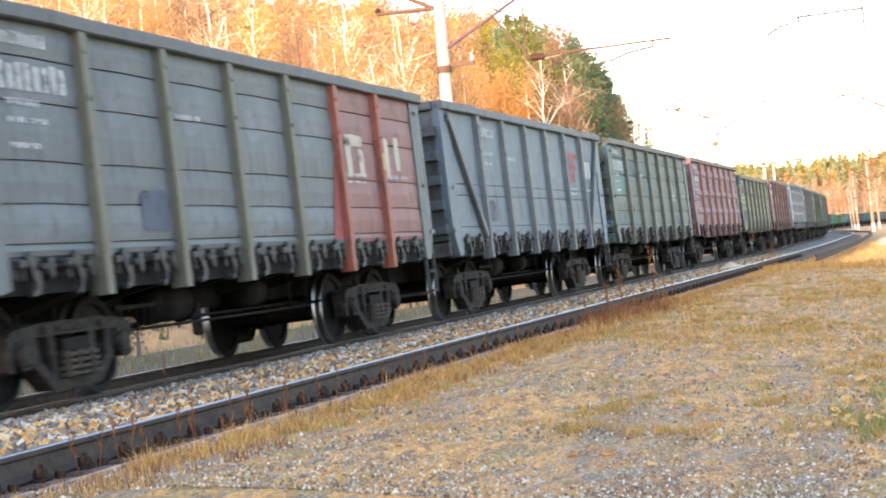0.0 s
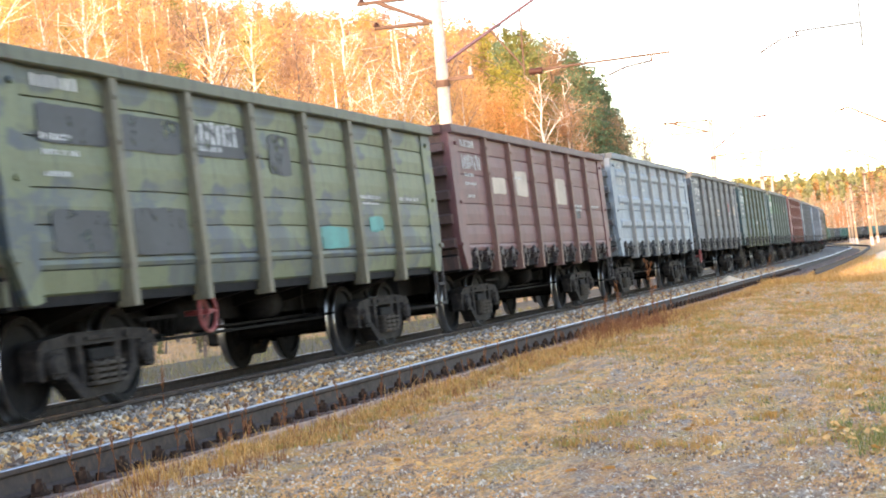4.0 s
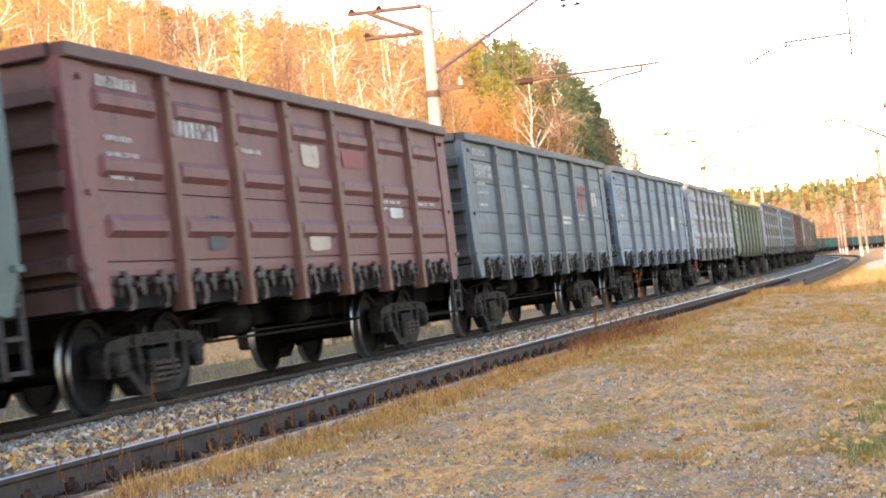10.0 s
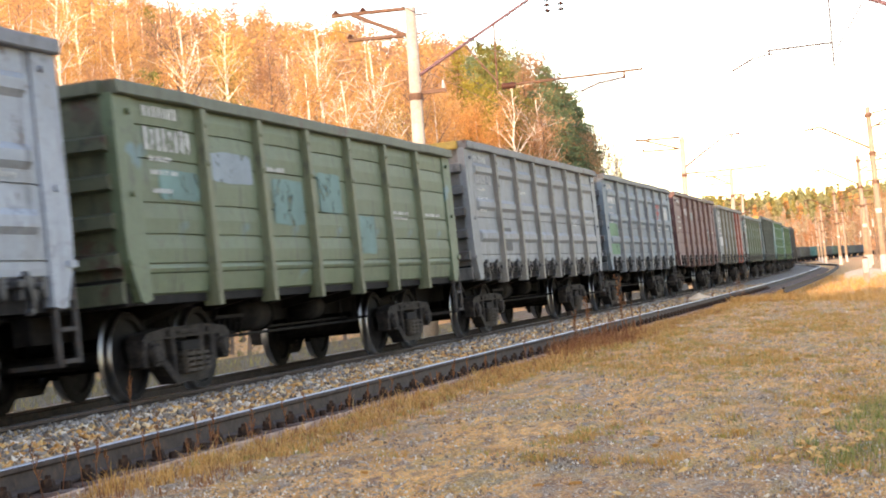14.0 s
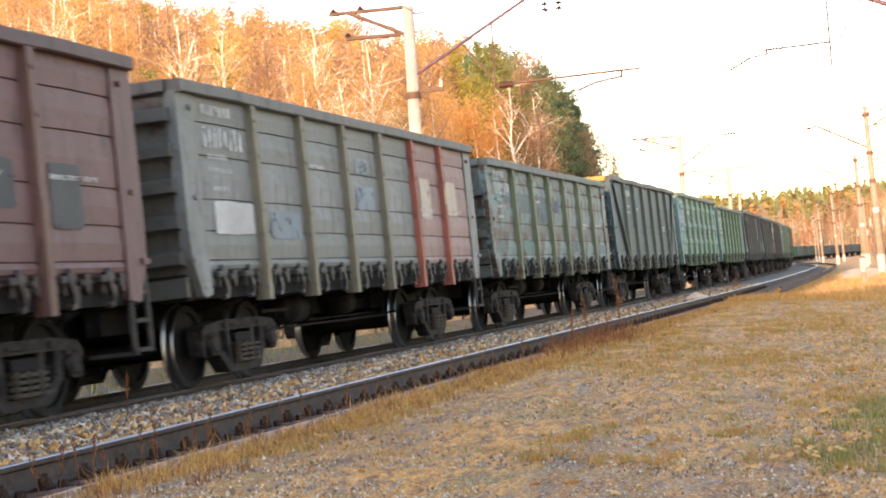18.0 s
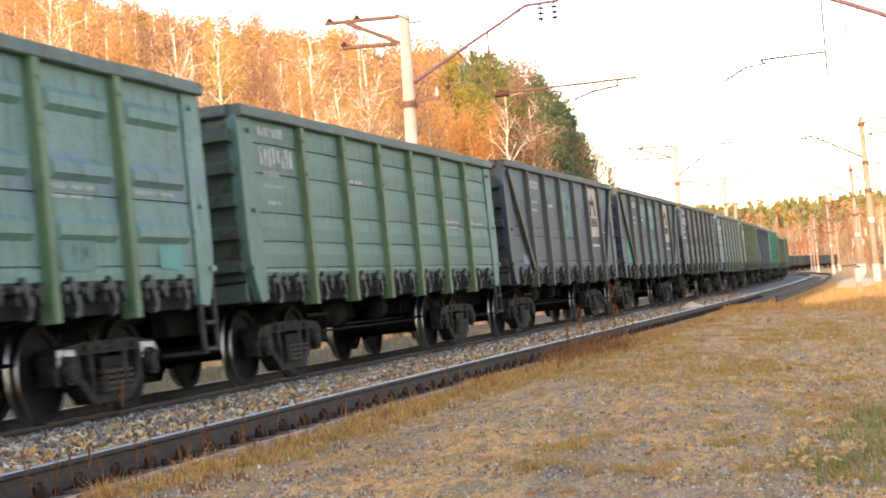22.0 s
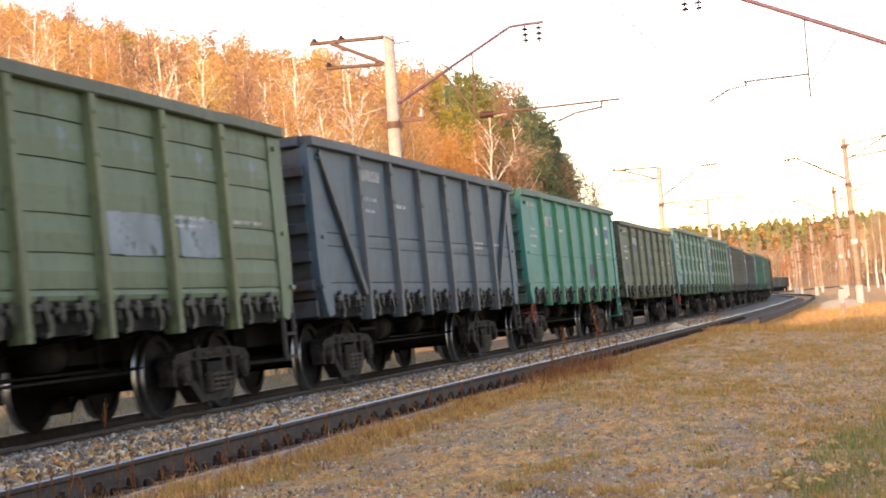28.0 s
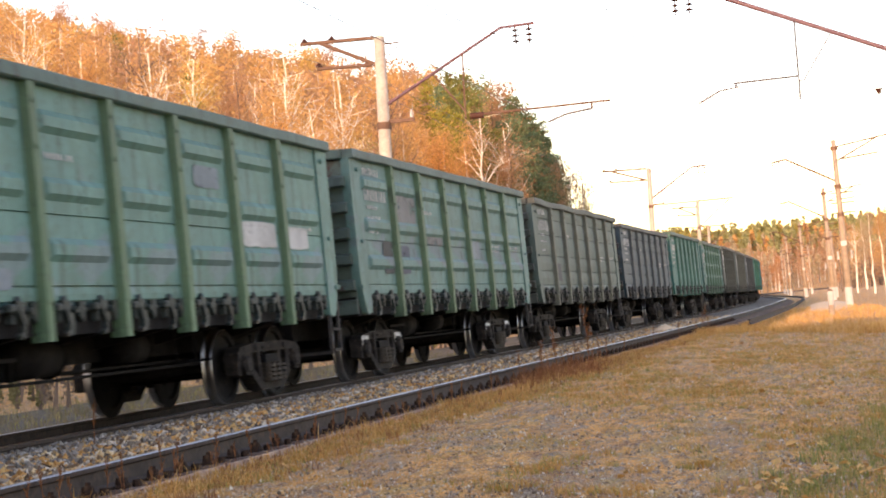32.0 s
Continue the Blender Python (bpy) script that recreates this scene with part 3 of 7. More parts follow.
def top_rail_mesh(length, top, dent):
    def make():
        bm = bmesh.new()
        n = 16
        prof = ((-0.07, top - 0.14), (0.085, top - 0.14), (0.10, top - 0.125), (0.10, top - 0.015), (0.09, top), (-0.06, top), (-0.07, top - 0.01))
        rings = []
        for i in range(n + 1):
            y = -length / 2 + length * i / n
            w = dent * (noise.noise((y * 0.9, dent * 40, 2.0)) - 0.2)
            rings.append([bm.verts.new((a + 0.6 * w, y, z + 0.5 * w)) for a, z in prof])
        for a, b in zip(rings, rings[1:]):
            for i in range(len(prof)):
                k = (i + 1) % len(prof)
                bm.faces.new((a[i], a[k], b[k], b[i]))
        bm.faces.new(rings[0]), bm.faces.new(rings[-1])
        bmesh.ops.recalc_face_normals(bm, faces=bm.faces)
        return mesh_of("top_rail", bm)
    return cached(("toprail", round(length, 2), round(top, 2), dent), make)


def end_wall_mesh(top):
    def make():
        bm = bmesh.new()
        out = [(-0.02, top - 0.12), (-0.02, 1.02), (0.06, 1.02), (0.06, 1.22), (0.0, 1.24)]
        for q in (1.45, 1.84, 2.23, 2.62, 3.01):
            if q < top - 0.3:
                out += [(0.0, q - 0.10), (0.15, q - 0.07), (0.15, q + 0.05), (0.0, q + 0.09)]
        prism(bm, out + [(0.0, top - 0.12)], "x", -1.42, 1.42)
        return mesh_of("end_wall", bm)
    return cached(("end", round(top, 2)), make)


def lock_mesh():
    """The hooks, hinges and lock bar of one bottom hatch."""
    bm = bmesh.new()
    rod(bm, (0.02, -0.70, 1.235), (0.02, 0.70, 1.215), 0.016, None, 6)
    for y, tilt in ((-0.44, 0.02), (0.36, -0.03)):
        prism(bm, ((y - 0.10, 1.315), (y + 0.085, 1.30), (y + 0.045, 1.20), (y + 0.10 + tilt, 1.09), (y + 0.06 + tilt, 0.985), (y - 0.03, 0.965), (y - 0.035, 1.0), (y + 0.02, 1.03), (y + 0.03, 1.09), (y - 0.025, 1.19)), "x", 0.02, 0.085)
        box(bm, 0.0, 0.115, y - 0.25, y - 0.13, 1.20, 1.285, 0.02)
        box(bm, 0.0, 0.09, y - 0.19, y - 0.15, 1.10, 1.20, 0.01)
        rod(bm, (0.0, y + 0.135, 1.225), (0.125, y + 0.135, 1.215), 0.042, 0.03, 8)
        prism(bm, ((y + 0.11, 1.20), (y + 0.17, 1.20), (y + 0.15, 1.09), (y + 0.12, 1.12)), "x", 0.03, 0.06)
        rod(bm, (0.05, y - 0.02, 1.30), (0.05, y - 0.02, 1.355), 0.05, 0.03, 7)
    for y in (-0.69, -0.05, 0.69):
        prism(bm, ((y - 0.055, 1.30), (y + 0.05, 1.30), (y + 0.035, 1.15), (y - 0.01, 1.10), (y - 0.045, 1.16)), "x", -0.01, 0.05)
    return mesh_of("hatch_latch", bm)


def underframe_mesh():
    bm = bmesh.new()
    box(bm, -1.40, 1.40, -6.38, 6.38, 1.22, 1.27)
    for sx in (-1, 1):
        box(bm, sx * 0.14 if sx > 0 else -0.34, 0.34 if sx > 0 else -0.14, -6.36, 6.36, 0.70, 1.215)
        box(bm, min(sx * 1.30, sx * 1.41), max(sx * 1.30, sx * 1.41), -6.36, 6.36, 0.99, 1.215)
    for y in POSTS:
        prism(bm, ((-1.40, 1.02), (-0.345, 0.84), (-0.345, 1.21), (-1.40, 1.21)), "y", y - 0.07, y + 0.07)
        prism(bm, ((1.40, 1.02), (0.345, 0.84), (0.345, 1.21), (1.40, 1.21)), "y", y - 0.07, y + 0.07)
    for y in (-6.25, 6.25):
        box(bm, -1.40, 1.40, y - 0.12, y + 0.12, 0.98, 1.21, 0.02)
    for y in (-4.325, 4.325):
        prism(bm, ((-1.28, 1.0), (-0.35, 0.74), (0.35, 0.74), (1.28, 1.0), (1.28, 1.215), (-1.28, 1.215)), "y", y - 0.22, y + 0.22)
    return mesh_of("underframe", bm)


def brake_meshes():
    bm = bmesh.new()
    rod(bm, (0.62, -1.7, 0.80), (0.62, -0.9, 0.80), 0.20, None, 16)
    rod(bm, (0.62, -0.9, 0.80), (0.62, -0.82, 0.80), 0.23, 0.10, 16)
    rod(bm, (0.62, -1.78, 0.80), (0.62, -1.7, 0.80), 0.08, 0.22, 16)
    box(bm, 0.45, 0.8, -1.4, -1.2, 0.95, 1.21)
    a = mesh_of("air_tank", bm, True)
    bm = bmesh.new()
    rod(bm, (0.55, 0.9, 0.82), (0.55, 1.5, 0.82), 0.17, None, 14)
    rod(bm, (0.55, 1.5, 0.82), (0.55, 1.62, 0.82), 0.19, 0.12, 14)
    box(bm, 0.35, 0.75, 0.95, 1.3, 0.97, 1.21)
    b = mesh_of("brake_cylinder", bm, True)
    bm = bmesh.new()
    for x, z in ((0.45, 0.62), (0.72, 0.56), (-0.5, 0.6)):
        rod(bm, (x, -3.2, z), (x, 3.2, z), 0.018, None, 6)
    for y in (-3.0, -2.5, 2.2, 2.8):
        rod(bm, (0.35, y, 0.58), (0.9, y + 0.05, 0.6), 0.02, None, 6)
        rod(bm, (0.72, y, 0.56), (0.72, y, 1.2), 0.015, None, 6)
    for i in range(5):
        rod(bm, (0.9, -2.9 + i * 0.17, 0.55), (0.9, -2.85 + i * 0.17, 0.80), 0.014, None, 5)
    box(bm, 0.86, 0.92, -3.0, -2.1, 0.78, 0.82)
    c = mesh_of("brake_rigging", bm)
    return a, b, c


def coupler_mesh():
    bm = bmesh.new()
    box(bm, -0.10, 0.10, 6.30, 6.75, 0.96, 1.16, 0.02)
    box(bm, -0.20, 0.22, 6.62, 6.93, 0.90, 1.22, 0.05)
    rod(bm, (0.35, 6.45, 1.0), (1.3, 6.45, 1.12), 0.016, None, 6)
    rod(bm, (0.25, 6.5, 0.95), (0.3, 6.9, 0.65), 0.03, None, 8)
    return mesh_of("coupler", bm)


def side_frame_mesh():
    """Cast side frame of the two-axle bogie: top chord, jaws over the axle boxes, spring opening, bottom chord."""
    bm = bmesh.new()
    def bar(pts, w0=-0.075, w1=0.075):
        prism(bm, pts, "x", w0, w1)
    bar(((-1.17, 0.52), (-1.06, 0.60), (-0.70, 0.62), (0.70, 0.62), (1.06, 0.60), (1.17, 0.52), (1.17, 0.62), (1.06, 0.70), (0.55, 0.745), (-0.55, 0.745), (-1.06, 0.70), (-1.17, 0.62)), -0.10, 0.10)
    bar(((-0.74, 0.36), (-0.44, 0.13), (0.44, 0.13), (0.74, 0.36), (0.62, 0.40), (0.38, 0.225), (-0.38, 0.225), (-0.62, 0.40)), -0.10, 0.10)
    for s in (-1, 1):
        bar(tuple((s * a, b) for a, b in ((0.31, 0.23), (0.40, 0.23), (0.44, 0.62), (0.34, 0.62))), -0.085, 0.085)
        bar(tuple((s * a, b) for a, b in ((0.61, 0.37), (0.76, 0.33), (0.76, 0.61), (0.64, 0.62))), -0.085, 0.085)
        bar(tuple((s * a, b) for a, b in ((1.08, 0.33), (1.17, 0.36), (1.168, 0.60), (1.07, 0.59))), -0.085, 0.085)
    for y in (-0.53, 0.53):
        rod(bm, (0.10, y, 0.68), (0.125, y, 0.68), 0.045, 0.04, 8)
    box(bm, 0.101, 0.12, -0.30, 0.30, 0.655, 0.70, 0.006)
    for s in (-1, 1):
        bar(tuple((s * a, b) for a, b in ((0.78, 0.575), (1.06, 0.575), (1.04, 0.60), (0.80, 0.615))), -0.12, 0.13)
    return mesh_of("side_frame", bm)


def spring_mesh():
    bm = bmesh.new()
    for y in (-0.21, 0.0, 0.21):
        for x in (-0.05, 0.12):
            for i in range(4):
                z = 0.24 + i * 0.058
                rod(bm, (x, y, z), (x, y, z + 0.032), 0.10, 0.10, 10)
            rod(bm, (x, y, 0.225), (x, y, 0.47), 0.05, None, 8)
    return mesh_of("spring_nest", bm)


def bolster_mesh():
    bm = bmesh.new()
    prism(bm, ((-1.16, 0.475), (-0.9, 0.475), (-0.5, 0.42), (0.5, 0.42), (0.9, 0.475), (1.16, 0.475), (1.16, 0.575), (0.9, 0.60), (0.6, 0.76), (-0.6, 0.76), (-0.9, 0.60), (-1.16, 0.575)), "y", -0.25, 0.25)
    return mesh_of("bolster", bm)


def brake_beam_mesh():
    bm = bmesh.new()
    prism(bm, ((-0.70, 0.34), (0.70, 0.34), (0.74, 0.42), (0.45, 0.52), (-0.45, 0.52), (-0.74, 0.42)), "y", -0.07, 0.07)
    for x in (-0.76, 0.76):
        box(bm, x - 0.05, x + 0.05, -0.06, 0.10, 0.28, 0.60, 0.02)
        rod(bm, (x, 0, 0.58), (x, -0.05, 0.86), 0.025, None, 6)
    box(bm, -0.30, 0.30, -0.09, 0.09, 0.50, 0.70, 0.02)
    return mesh_of("brake_beam", bm)


def axle_box_mesh():
    bm = bmesh.new()
    rod(bm, (-0.12, 0, 0), (0.11, 0, 0), 0.14, 0.135, 14)
    rod(bm, (0.11, 0, 0), (0.14, 0, 0), 0.11, 0.09, 14)
    box(bm, -0.10, 0.08, -0.17, 0.17, 0.05, 0.135, 0.02)
    for i in range(4):
        a = math.pi / 4 + i * math.pi / 2
        rod(bm, (0.10, 0.115 * math.cos(a), 0.115 * math.sin(a)), (0.13, 0.115 * math.cos(a), 0.115 * math.sin(a)), 0.016, None, 6)
    return mesh_of("axle_box", bm)


def wheelset_mesh():
    """Axle and two wheels turned on a lathe; the treads are a second material."""
    n, verts, faces, idx = 28, [], [], []
    prof = ((0.0, 0.09, 0), (0.05, 0.12, 0), (0.07, 0.15, 0), (0.035, 0.24, 0), (0.02, 0.39, 0), (0.06, 0.405, 0), (0.065, 0.470, 1), (0.055, 0.4785, 1), (-0.03, 0.482, 1), (-0.045, 0.505, 0), (-0.062, 0.507, 0), (-0.068, 0.40, 0), (-0.03, 0.385, 0), (-0.02, 0.2, 0), (-0.08, 0.13, 0), (-0.08, 0.09, 0))
    for sx in (-1, 1):
        base = len(verts)
        for dx, r, _ in prof:
            for i in range(n):
                a = i / n * math.tau
                verts.append((sx * (0.80 + dx), r * math.cos(a), r * math.sin(a)))
        for j in range(len(prof) - 1):
            for i in range(n):
                k = (i + 1) % n
                q = (base + j * n + i, base + j * n + k, base + (j + 1) * n + k, base + (j + 1) * n + i)
                faces.append(q if sx < 0 else q[::-1])
                idx.append(prof[j][2])
    base = len(verts)
    for x in (-1.15, 1.15):
        for i in range(n):
            a = i / n * math.tau
            verts.append((x, 0.088 * math.cos(a), 0.088 * math.sin(a)))
    for i in range(n):
        k = (i + 1) % n
        faces.append((base + i, base + k, base + n + k, base + n + i))
        idx.append(0)
    return faces_mesh("wheelset", verts, faces, idx)


def ladder_mesh():
    bm = bmesh.new()
    for y in (-0.19, 0.19):
        box(bm, -0.02, 0.02, y - 0.03, y + 0.03, 0.50, 1.30)
    for z in (0.53, 0.82, 1.10):
        box(bm, -0.03, 0.04, -0.17, 0.17, z - 0.02, z + 0.02)
    box(bm, -0.5, 0.02, -0.20, -0.14, 0.48, 0.52)
    return mesh_of("step_ladder", bm)


def handwheel_mesh():
    bm = bmesh.new()
    n = 20
    ring = [[bm.verts.new((0.022 * math.sin(b), (0.21 + 0.022 * math.cos(b)) * math.cos(a), (0.21 + 0.022 * math.cos(b)) * math.sin(a))) for b in [j / 6 * math.tau for j in range(6)]] for a in [i / n * math.tau for i in range(n)]]
    for i in range(n):
        for j in range(6):
            bm.faces.new((ring[i][j], ring[i][(j + 1) % 6], ring[(i + 1) % n][(j + 1) % 6], ring[(i + 1) % n][j]))
    bmesh.ops.recalc_face_normals(bm, faces=bm.faces)
    for i in range(3):
        a = i / 3 * math.tau
        rod(bm, (0, 0, 0), (0, 0.2 * math.cos(a), 0.2 * math.sin(a)), 0.016, None, 6)
    rod(bm, (-0.25, 0, 0), (0.03, 0, 0), 0.03, None, 8)
    return mesh_of("handwheel", bm)


def brace_mesh(top):
    bm = bmesh.new()
    a, b = Vector((0.05, -6.05, top - 0.2)), Vector((0.05, -4.45, 1.30))
    d = (b - a).normalized()
    side = Vector((0, -d.z, d.y)) * 0.06
    vs = [bm.verts.new(p + q + Vector((x, 0, 0))) for x in (-0.045, 0.02) for p, q in ((a, side), (a, -side), (b, -side), (b, side))]
    for f in ((0, 1, 2, 3), (7, 6, 5, 4), (0, 4, 5, 1), (1, 5, 6, 2), (2, 6, 7, 3), (3, 7, 4, 0)):
        bm.faces.new([vs[i] for i in f])
    bmesh.ops.recalc_face_normals(bm, faces=bm.faces)
    return mesh_of("diagonal_brace", bm)


ME_LOCK, ME_UNDER, ME_COUPLER = lock_mesh(), underframe_mesh(), coupler_mesh()
ME_TANK, ME_CYL, ME_RIG = brake_meshes()
ME_FRAME, ME_SPRING, ME_BOLSTER, ME_AXLEBOX, ME_WHEELS = side_frame_mesh(), spring_mesh(), bolster_mesh(), axle_box_mesh(), wheelset_mesh()
ME_BEAM = brake_beam_mesh()
ME_LADDER, ME_HANDWHEEL = ladder_mesh(), handwheel_mesh()
M_GRIME = plain("grimy_latch_steel", (0.075, 0.072, 0.07), 0.8, 0.0, 0.5, 5.0, (0.09, 0.06, 0.045), 0.3)

M_SPRING = plain("worn_spring_steel", (0.08, 0.07, 0.06), 0.65, 0.0, 0.4, 8.0, (0.06, 0.045, 0.036), 0.2)
# yellow paint of wagon 31; sunlight painted on for 15 and 20
M_YELLOW_END = plain("yellow_end_paint_and_sun", (0.42, 0.30, 0.075), 0.7, 0.0, 0.35, 4.0, (0.22, 0.15, 0.06), 0.3)
# colour words, wall kind, wall colour, post colour, patch colour, patch amount, rust amount
WAGONS = (
    ("grey-beige with a red painted end", "plank", (0.185, 0.19, 0.17), (0.19, 0.175, 0.115), (0.22, 0.225, 0.22), 0.5, 0.1),
    ("blue-grey", "brace", (0.2, 0.24, 0.25), (0.19, 0.205, 0.2), (0.27, 0.31, 0.36), 0.5, 0.2),
    ("grey-olive with faded teal patches", "plank", (0.15, 0.17, 0.125), (0.15, 0.15, 0.1), (0.12, 0.2, 0.185), 0.6, 0.25),
    ("faded pinkish red", "rib", (0.36, 0.15, 0.145), (0.36, 0.145, 0.11), (0.38, 0.2, 0.19), 0.6, 0.3),
    ("camouflage olive green", "plank", (0.225, 0.23, 0.1), (0.19, 0.165, 0.095), (0.075, 0.09, 0.1), 0.72, 0.2),
    ("brick red", "plank", (0.27, 0.095, 0.08), (0.22, 0.095, 0.065), (0.31, 0.22, 0.2), 0.25, 0.15),
    ("pale grey", "rib", (0.43, 0.455, 0.435), (0.36, 0.35, 0.31), (0.38, 0.38, 0.38), 0.4, 0.1),
    ("dull grey", "plank", (0.19, 0.195, 0.185), (0.18, 0.17, 0.14), (0.18, 0.185, 0.18), 0.5, 0.15),
    ("dark green", "plank", (0.078, 0.13, 0.11), (0.12, 0.14, 0.07), (0.06, 0.145, 0.15), 0.5, 0.3),
    ("green-grey with fresh green patches", "plank", (0.105, 0.165, 0.135), (0.135, 0.165, 0.12), (0.11, 0.15, 0.14), 0.4, 0.1),
    ("red-brown", "rib", (0.28, 0.075, 0.065), (0.24, 0.085, 0.055), (0.26, 0.13, 0.11), 0.3, 0.1),
    ("slate grey", "plank", (0.165, 0.2, 0.205), (0.18, 0.19, 0.185), (0.15, 0.18, 0.205), 0.4, 0.1),
    ("pale blue", "plank", (0.245, 0.32, 0.345), (0.24, 0.27, 0.29), (0.31, 0.37, 0.42), 0.5, 0.15),
    ("dirty white", "rib", (0.46, 0.455, 0.44), (0.33, 0.295, 0.23), (0.4, 0.4, 0.38), 0.4, 0.35),
    ("moss green", "plank", (0.155, 0.195, 0.09), (0.165, 0.185, 0.09), (0.14, 0.26, 0.25), 0.3, 0.2),
    ("beige-grey", "rib", (0.35, 0.335, 0.3), (0.29, 0.265, 0.215), (0.3, 0.29, 0.27), 0.4, 0.2),
    ("light slate", "rib", (0.22, 0.265, 0.27), (0.25, 0.26, 0.25), (0.2, 0.235, 0.26), 0.4, 0.1),
    ("brick brown", "plank", (0.235, 0.095, 0.08), (0.22, 0.1, 0.07), (0.17, 0.095, 0.085), 0.4, 0.15),
    ("faded beige with a red painted end", "plank", (0.28, 0.265, 0.215), (0.27, 0.235, 0.15), (0.33, 0.31, 0.27), 0.4, 0.15),
    ("pale green with flaking rust", "plank", (0.2375, 0.3162, 0.2652), (0.1995, 0.2448, 0.13), (0.13, 0.21, 0.2), 0.5, 0.86),
    ("dark slate", "brace", (0.057, 0.1142, 0.1142), (0.1045, 0.1275, 0.09), (0.14, 0.165, 0.165), 0.4, 0.15),
    ("mint green", "rib", (0.19, 0.3519, 0.2652), (0.1425, 0.2754, 0.12), (0.2, 0.31, 0.31), 0.5, 0.15),
    ("leaf green", "plank", (0.1305, 0.2678, 0.1905), (0.133, 0.2397, 0.09), (0.18, 0.265, 0.2), 0.4, 0.1),
    ("dark blue-grey", "brace", (0.0504, 0.0783, 0.0927), (0.095, 0.0969, 0.075), (0.07, 0.155, 0.16), 0.25, 0.15),
    ("dark grey with teal patches", "brace", (0.054, 0.0824, 0.0927), (0.0997, 0.0969, 0.07), (0.06, 0.18, 0.16), 0.4, 0.15),
    ("dark brown with pale worn patches", "plank", (0.0405, 0.0278, 0.0309), (0.0855, 0.0714, 0.05), (0.13, 0.2, 0.175), 0.72, 0.2),
    ("pale grey-green", "plank", (0.2115, 0.2935, 0.242), (0.2042, 0.2448, 0.155), (0.2, 0.25, 0.23), 0.5, 0.2),
    ("olive green with pale blue patches", "plank", (0.1575, 0.2215, 0.103), (0.1662, 0.2142, 0.085), (0.24, 0.29, 0.28), 0.25, 0.15),
    ("dark steel blue", "brace", (0.072, 0.1339, 0.1648), (0.0997, 0.1275, 0.135), (0.08, 0.115, 0.145), 0.5, 0.15),
    ("fresh emerald green", "plain", (0.0288, 0.3399, 0.2369), (0.0475, 0.3468, 0.16), None, 0.0, 0.0),
    ("olive green", "plank", (0.1215, 0.1597, 0.0824), (0.1377, 0.1683, 0.08), (0.16, 0.18, 0.11), 0.4, 0.15),
    ("light mint green with a yellow end", "rib", (0.162, 0.3553, 0.2575), (0.133, 0.2652, 0.13), (0.24, 0.34, 0.3), 0.4, 0.15),
    ("grey-mint", "rib", (0.1665, 0.3348, 0.2575), (0.133, 0.255, 0.125), (0.22, 0.27, 0.27), 0.5, 0.15),
    ("grey-green", "plank", (0.1305, 0.1854, 0.1391), (0.1568, 0.1683, 0.115), (0.19, 0.21, 0.19), 0.4, 0.2),
    ("dark slate blue", "plank", (0.063, 0.103, 0.1081), (0.1045, 0.1224, 0.115), (0.12, 0.155, 0.16), 0.4, 0.15),
    ("teal green", "plain", (0.045, 0.2472, 0.1802), (0.057, 0.2244, 0.15), None, 0.0, 0.05),
    ("green with pale rivet plates", "rib", (0.081, 0.2472, 0.1751), (0.0855, 0.2142, 0.12), None, 0.0, 0.05),
    ("dark olive", "plank", (0.099, 0.1185, 0.0876), (0.0997, 0.102, 0.07), (0.13, 0.13, 0.1), 0.3, 0.2),
    ("grey-olive", "plank", (0.1485, 0.17, 0.1339), (0.1425, 0.1428, 0.1), (0.19, 0.19, 0.16), 0.3, 0.2),
    ("dark grey", "plank", (0.081, 0.103, 0.103), (0.0855, 0.0918, 0.08), (0.12, 0.13, 0.13), 0.3, 0.2),
    ("emerald green", "plain", (0.0315, 0.2575, 0.1648), (0.038, 0.2448, 0.14), None, 0.0, 0.0),
    ("turquoise", "plain", (0.045, 0.2987, 0.2678), (0.0475, 0.2754, 0.23), None, 0.0, 0.0),
    ("dull grey-brown", "plank", (0.153, 0.1545, 0.1288), (0.1425, 0.1377, 0.11), (0.2, 0.18, 0.16), 0.3, 0.2),
)
LOWER = {4: 0.25, 5: 0.12, 14: 0.25, 18: 0.10, 19: 0.25, 22: 0.12, 30: 0.22, 33: 0.08, 34: 0.20, 35: 0.05, 36: 0.07}
NUMBER_PANEL = {4: 2, 10: 1, 13: 1, 17: 1, 21: 1, 29: 1, 30: 1}
HANDWHEELS = {4: -2.4, 7: -5.75, 13: -5.80, 29: -5.80, 31: -5.80}
LAST = 58          # number of the last wagon
wagons, wheels = [], []


def plate(name, parent, y0, y1, z0, z1, material, x=1.488, label=""):
    bm = bmesh.new()
    box(bm, 0, 0.004, y0, y1, z0, z1)
    return part(name, bm, material, parent, label, m=Matrix.Translation((x, 0, 0)))


def stencil(name, parent, rows, material, x=1.4925, label=""):
    """Rows of paint bars standing for writing: (y, z, height, width of a bar, number of bars)."""
    for y, z, h, w, n in rows:
        bm = bmesh.new()
        for i in range(n):
            a, b = y + i * w * 1.25, y + i * w * 1.25 + w
            hh = h * (0.94 + 0.06 * math.sin(i * 1.9 + z))
            if n > 10 and i % 6 == 5:
                continue
            box(bm, 0, 0.003, a, a + (b - a) * 0.62, z, z + hh)
        tagged(part(name, bm, material, parent, m=Matrix.Translation((x, 0, 0))), label, kind="stuff")


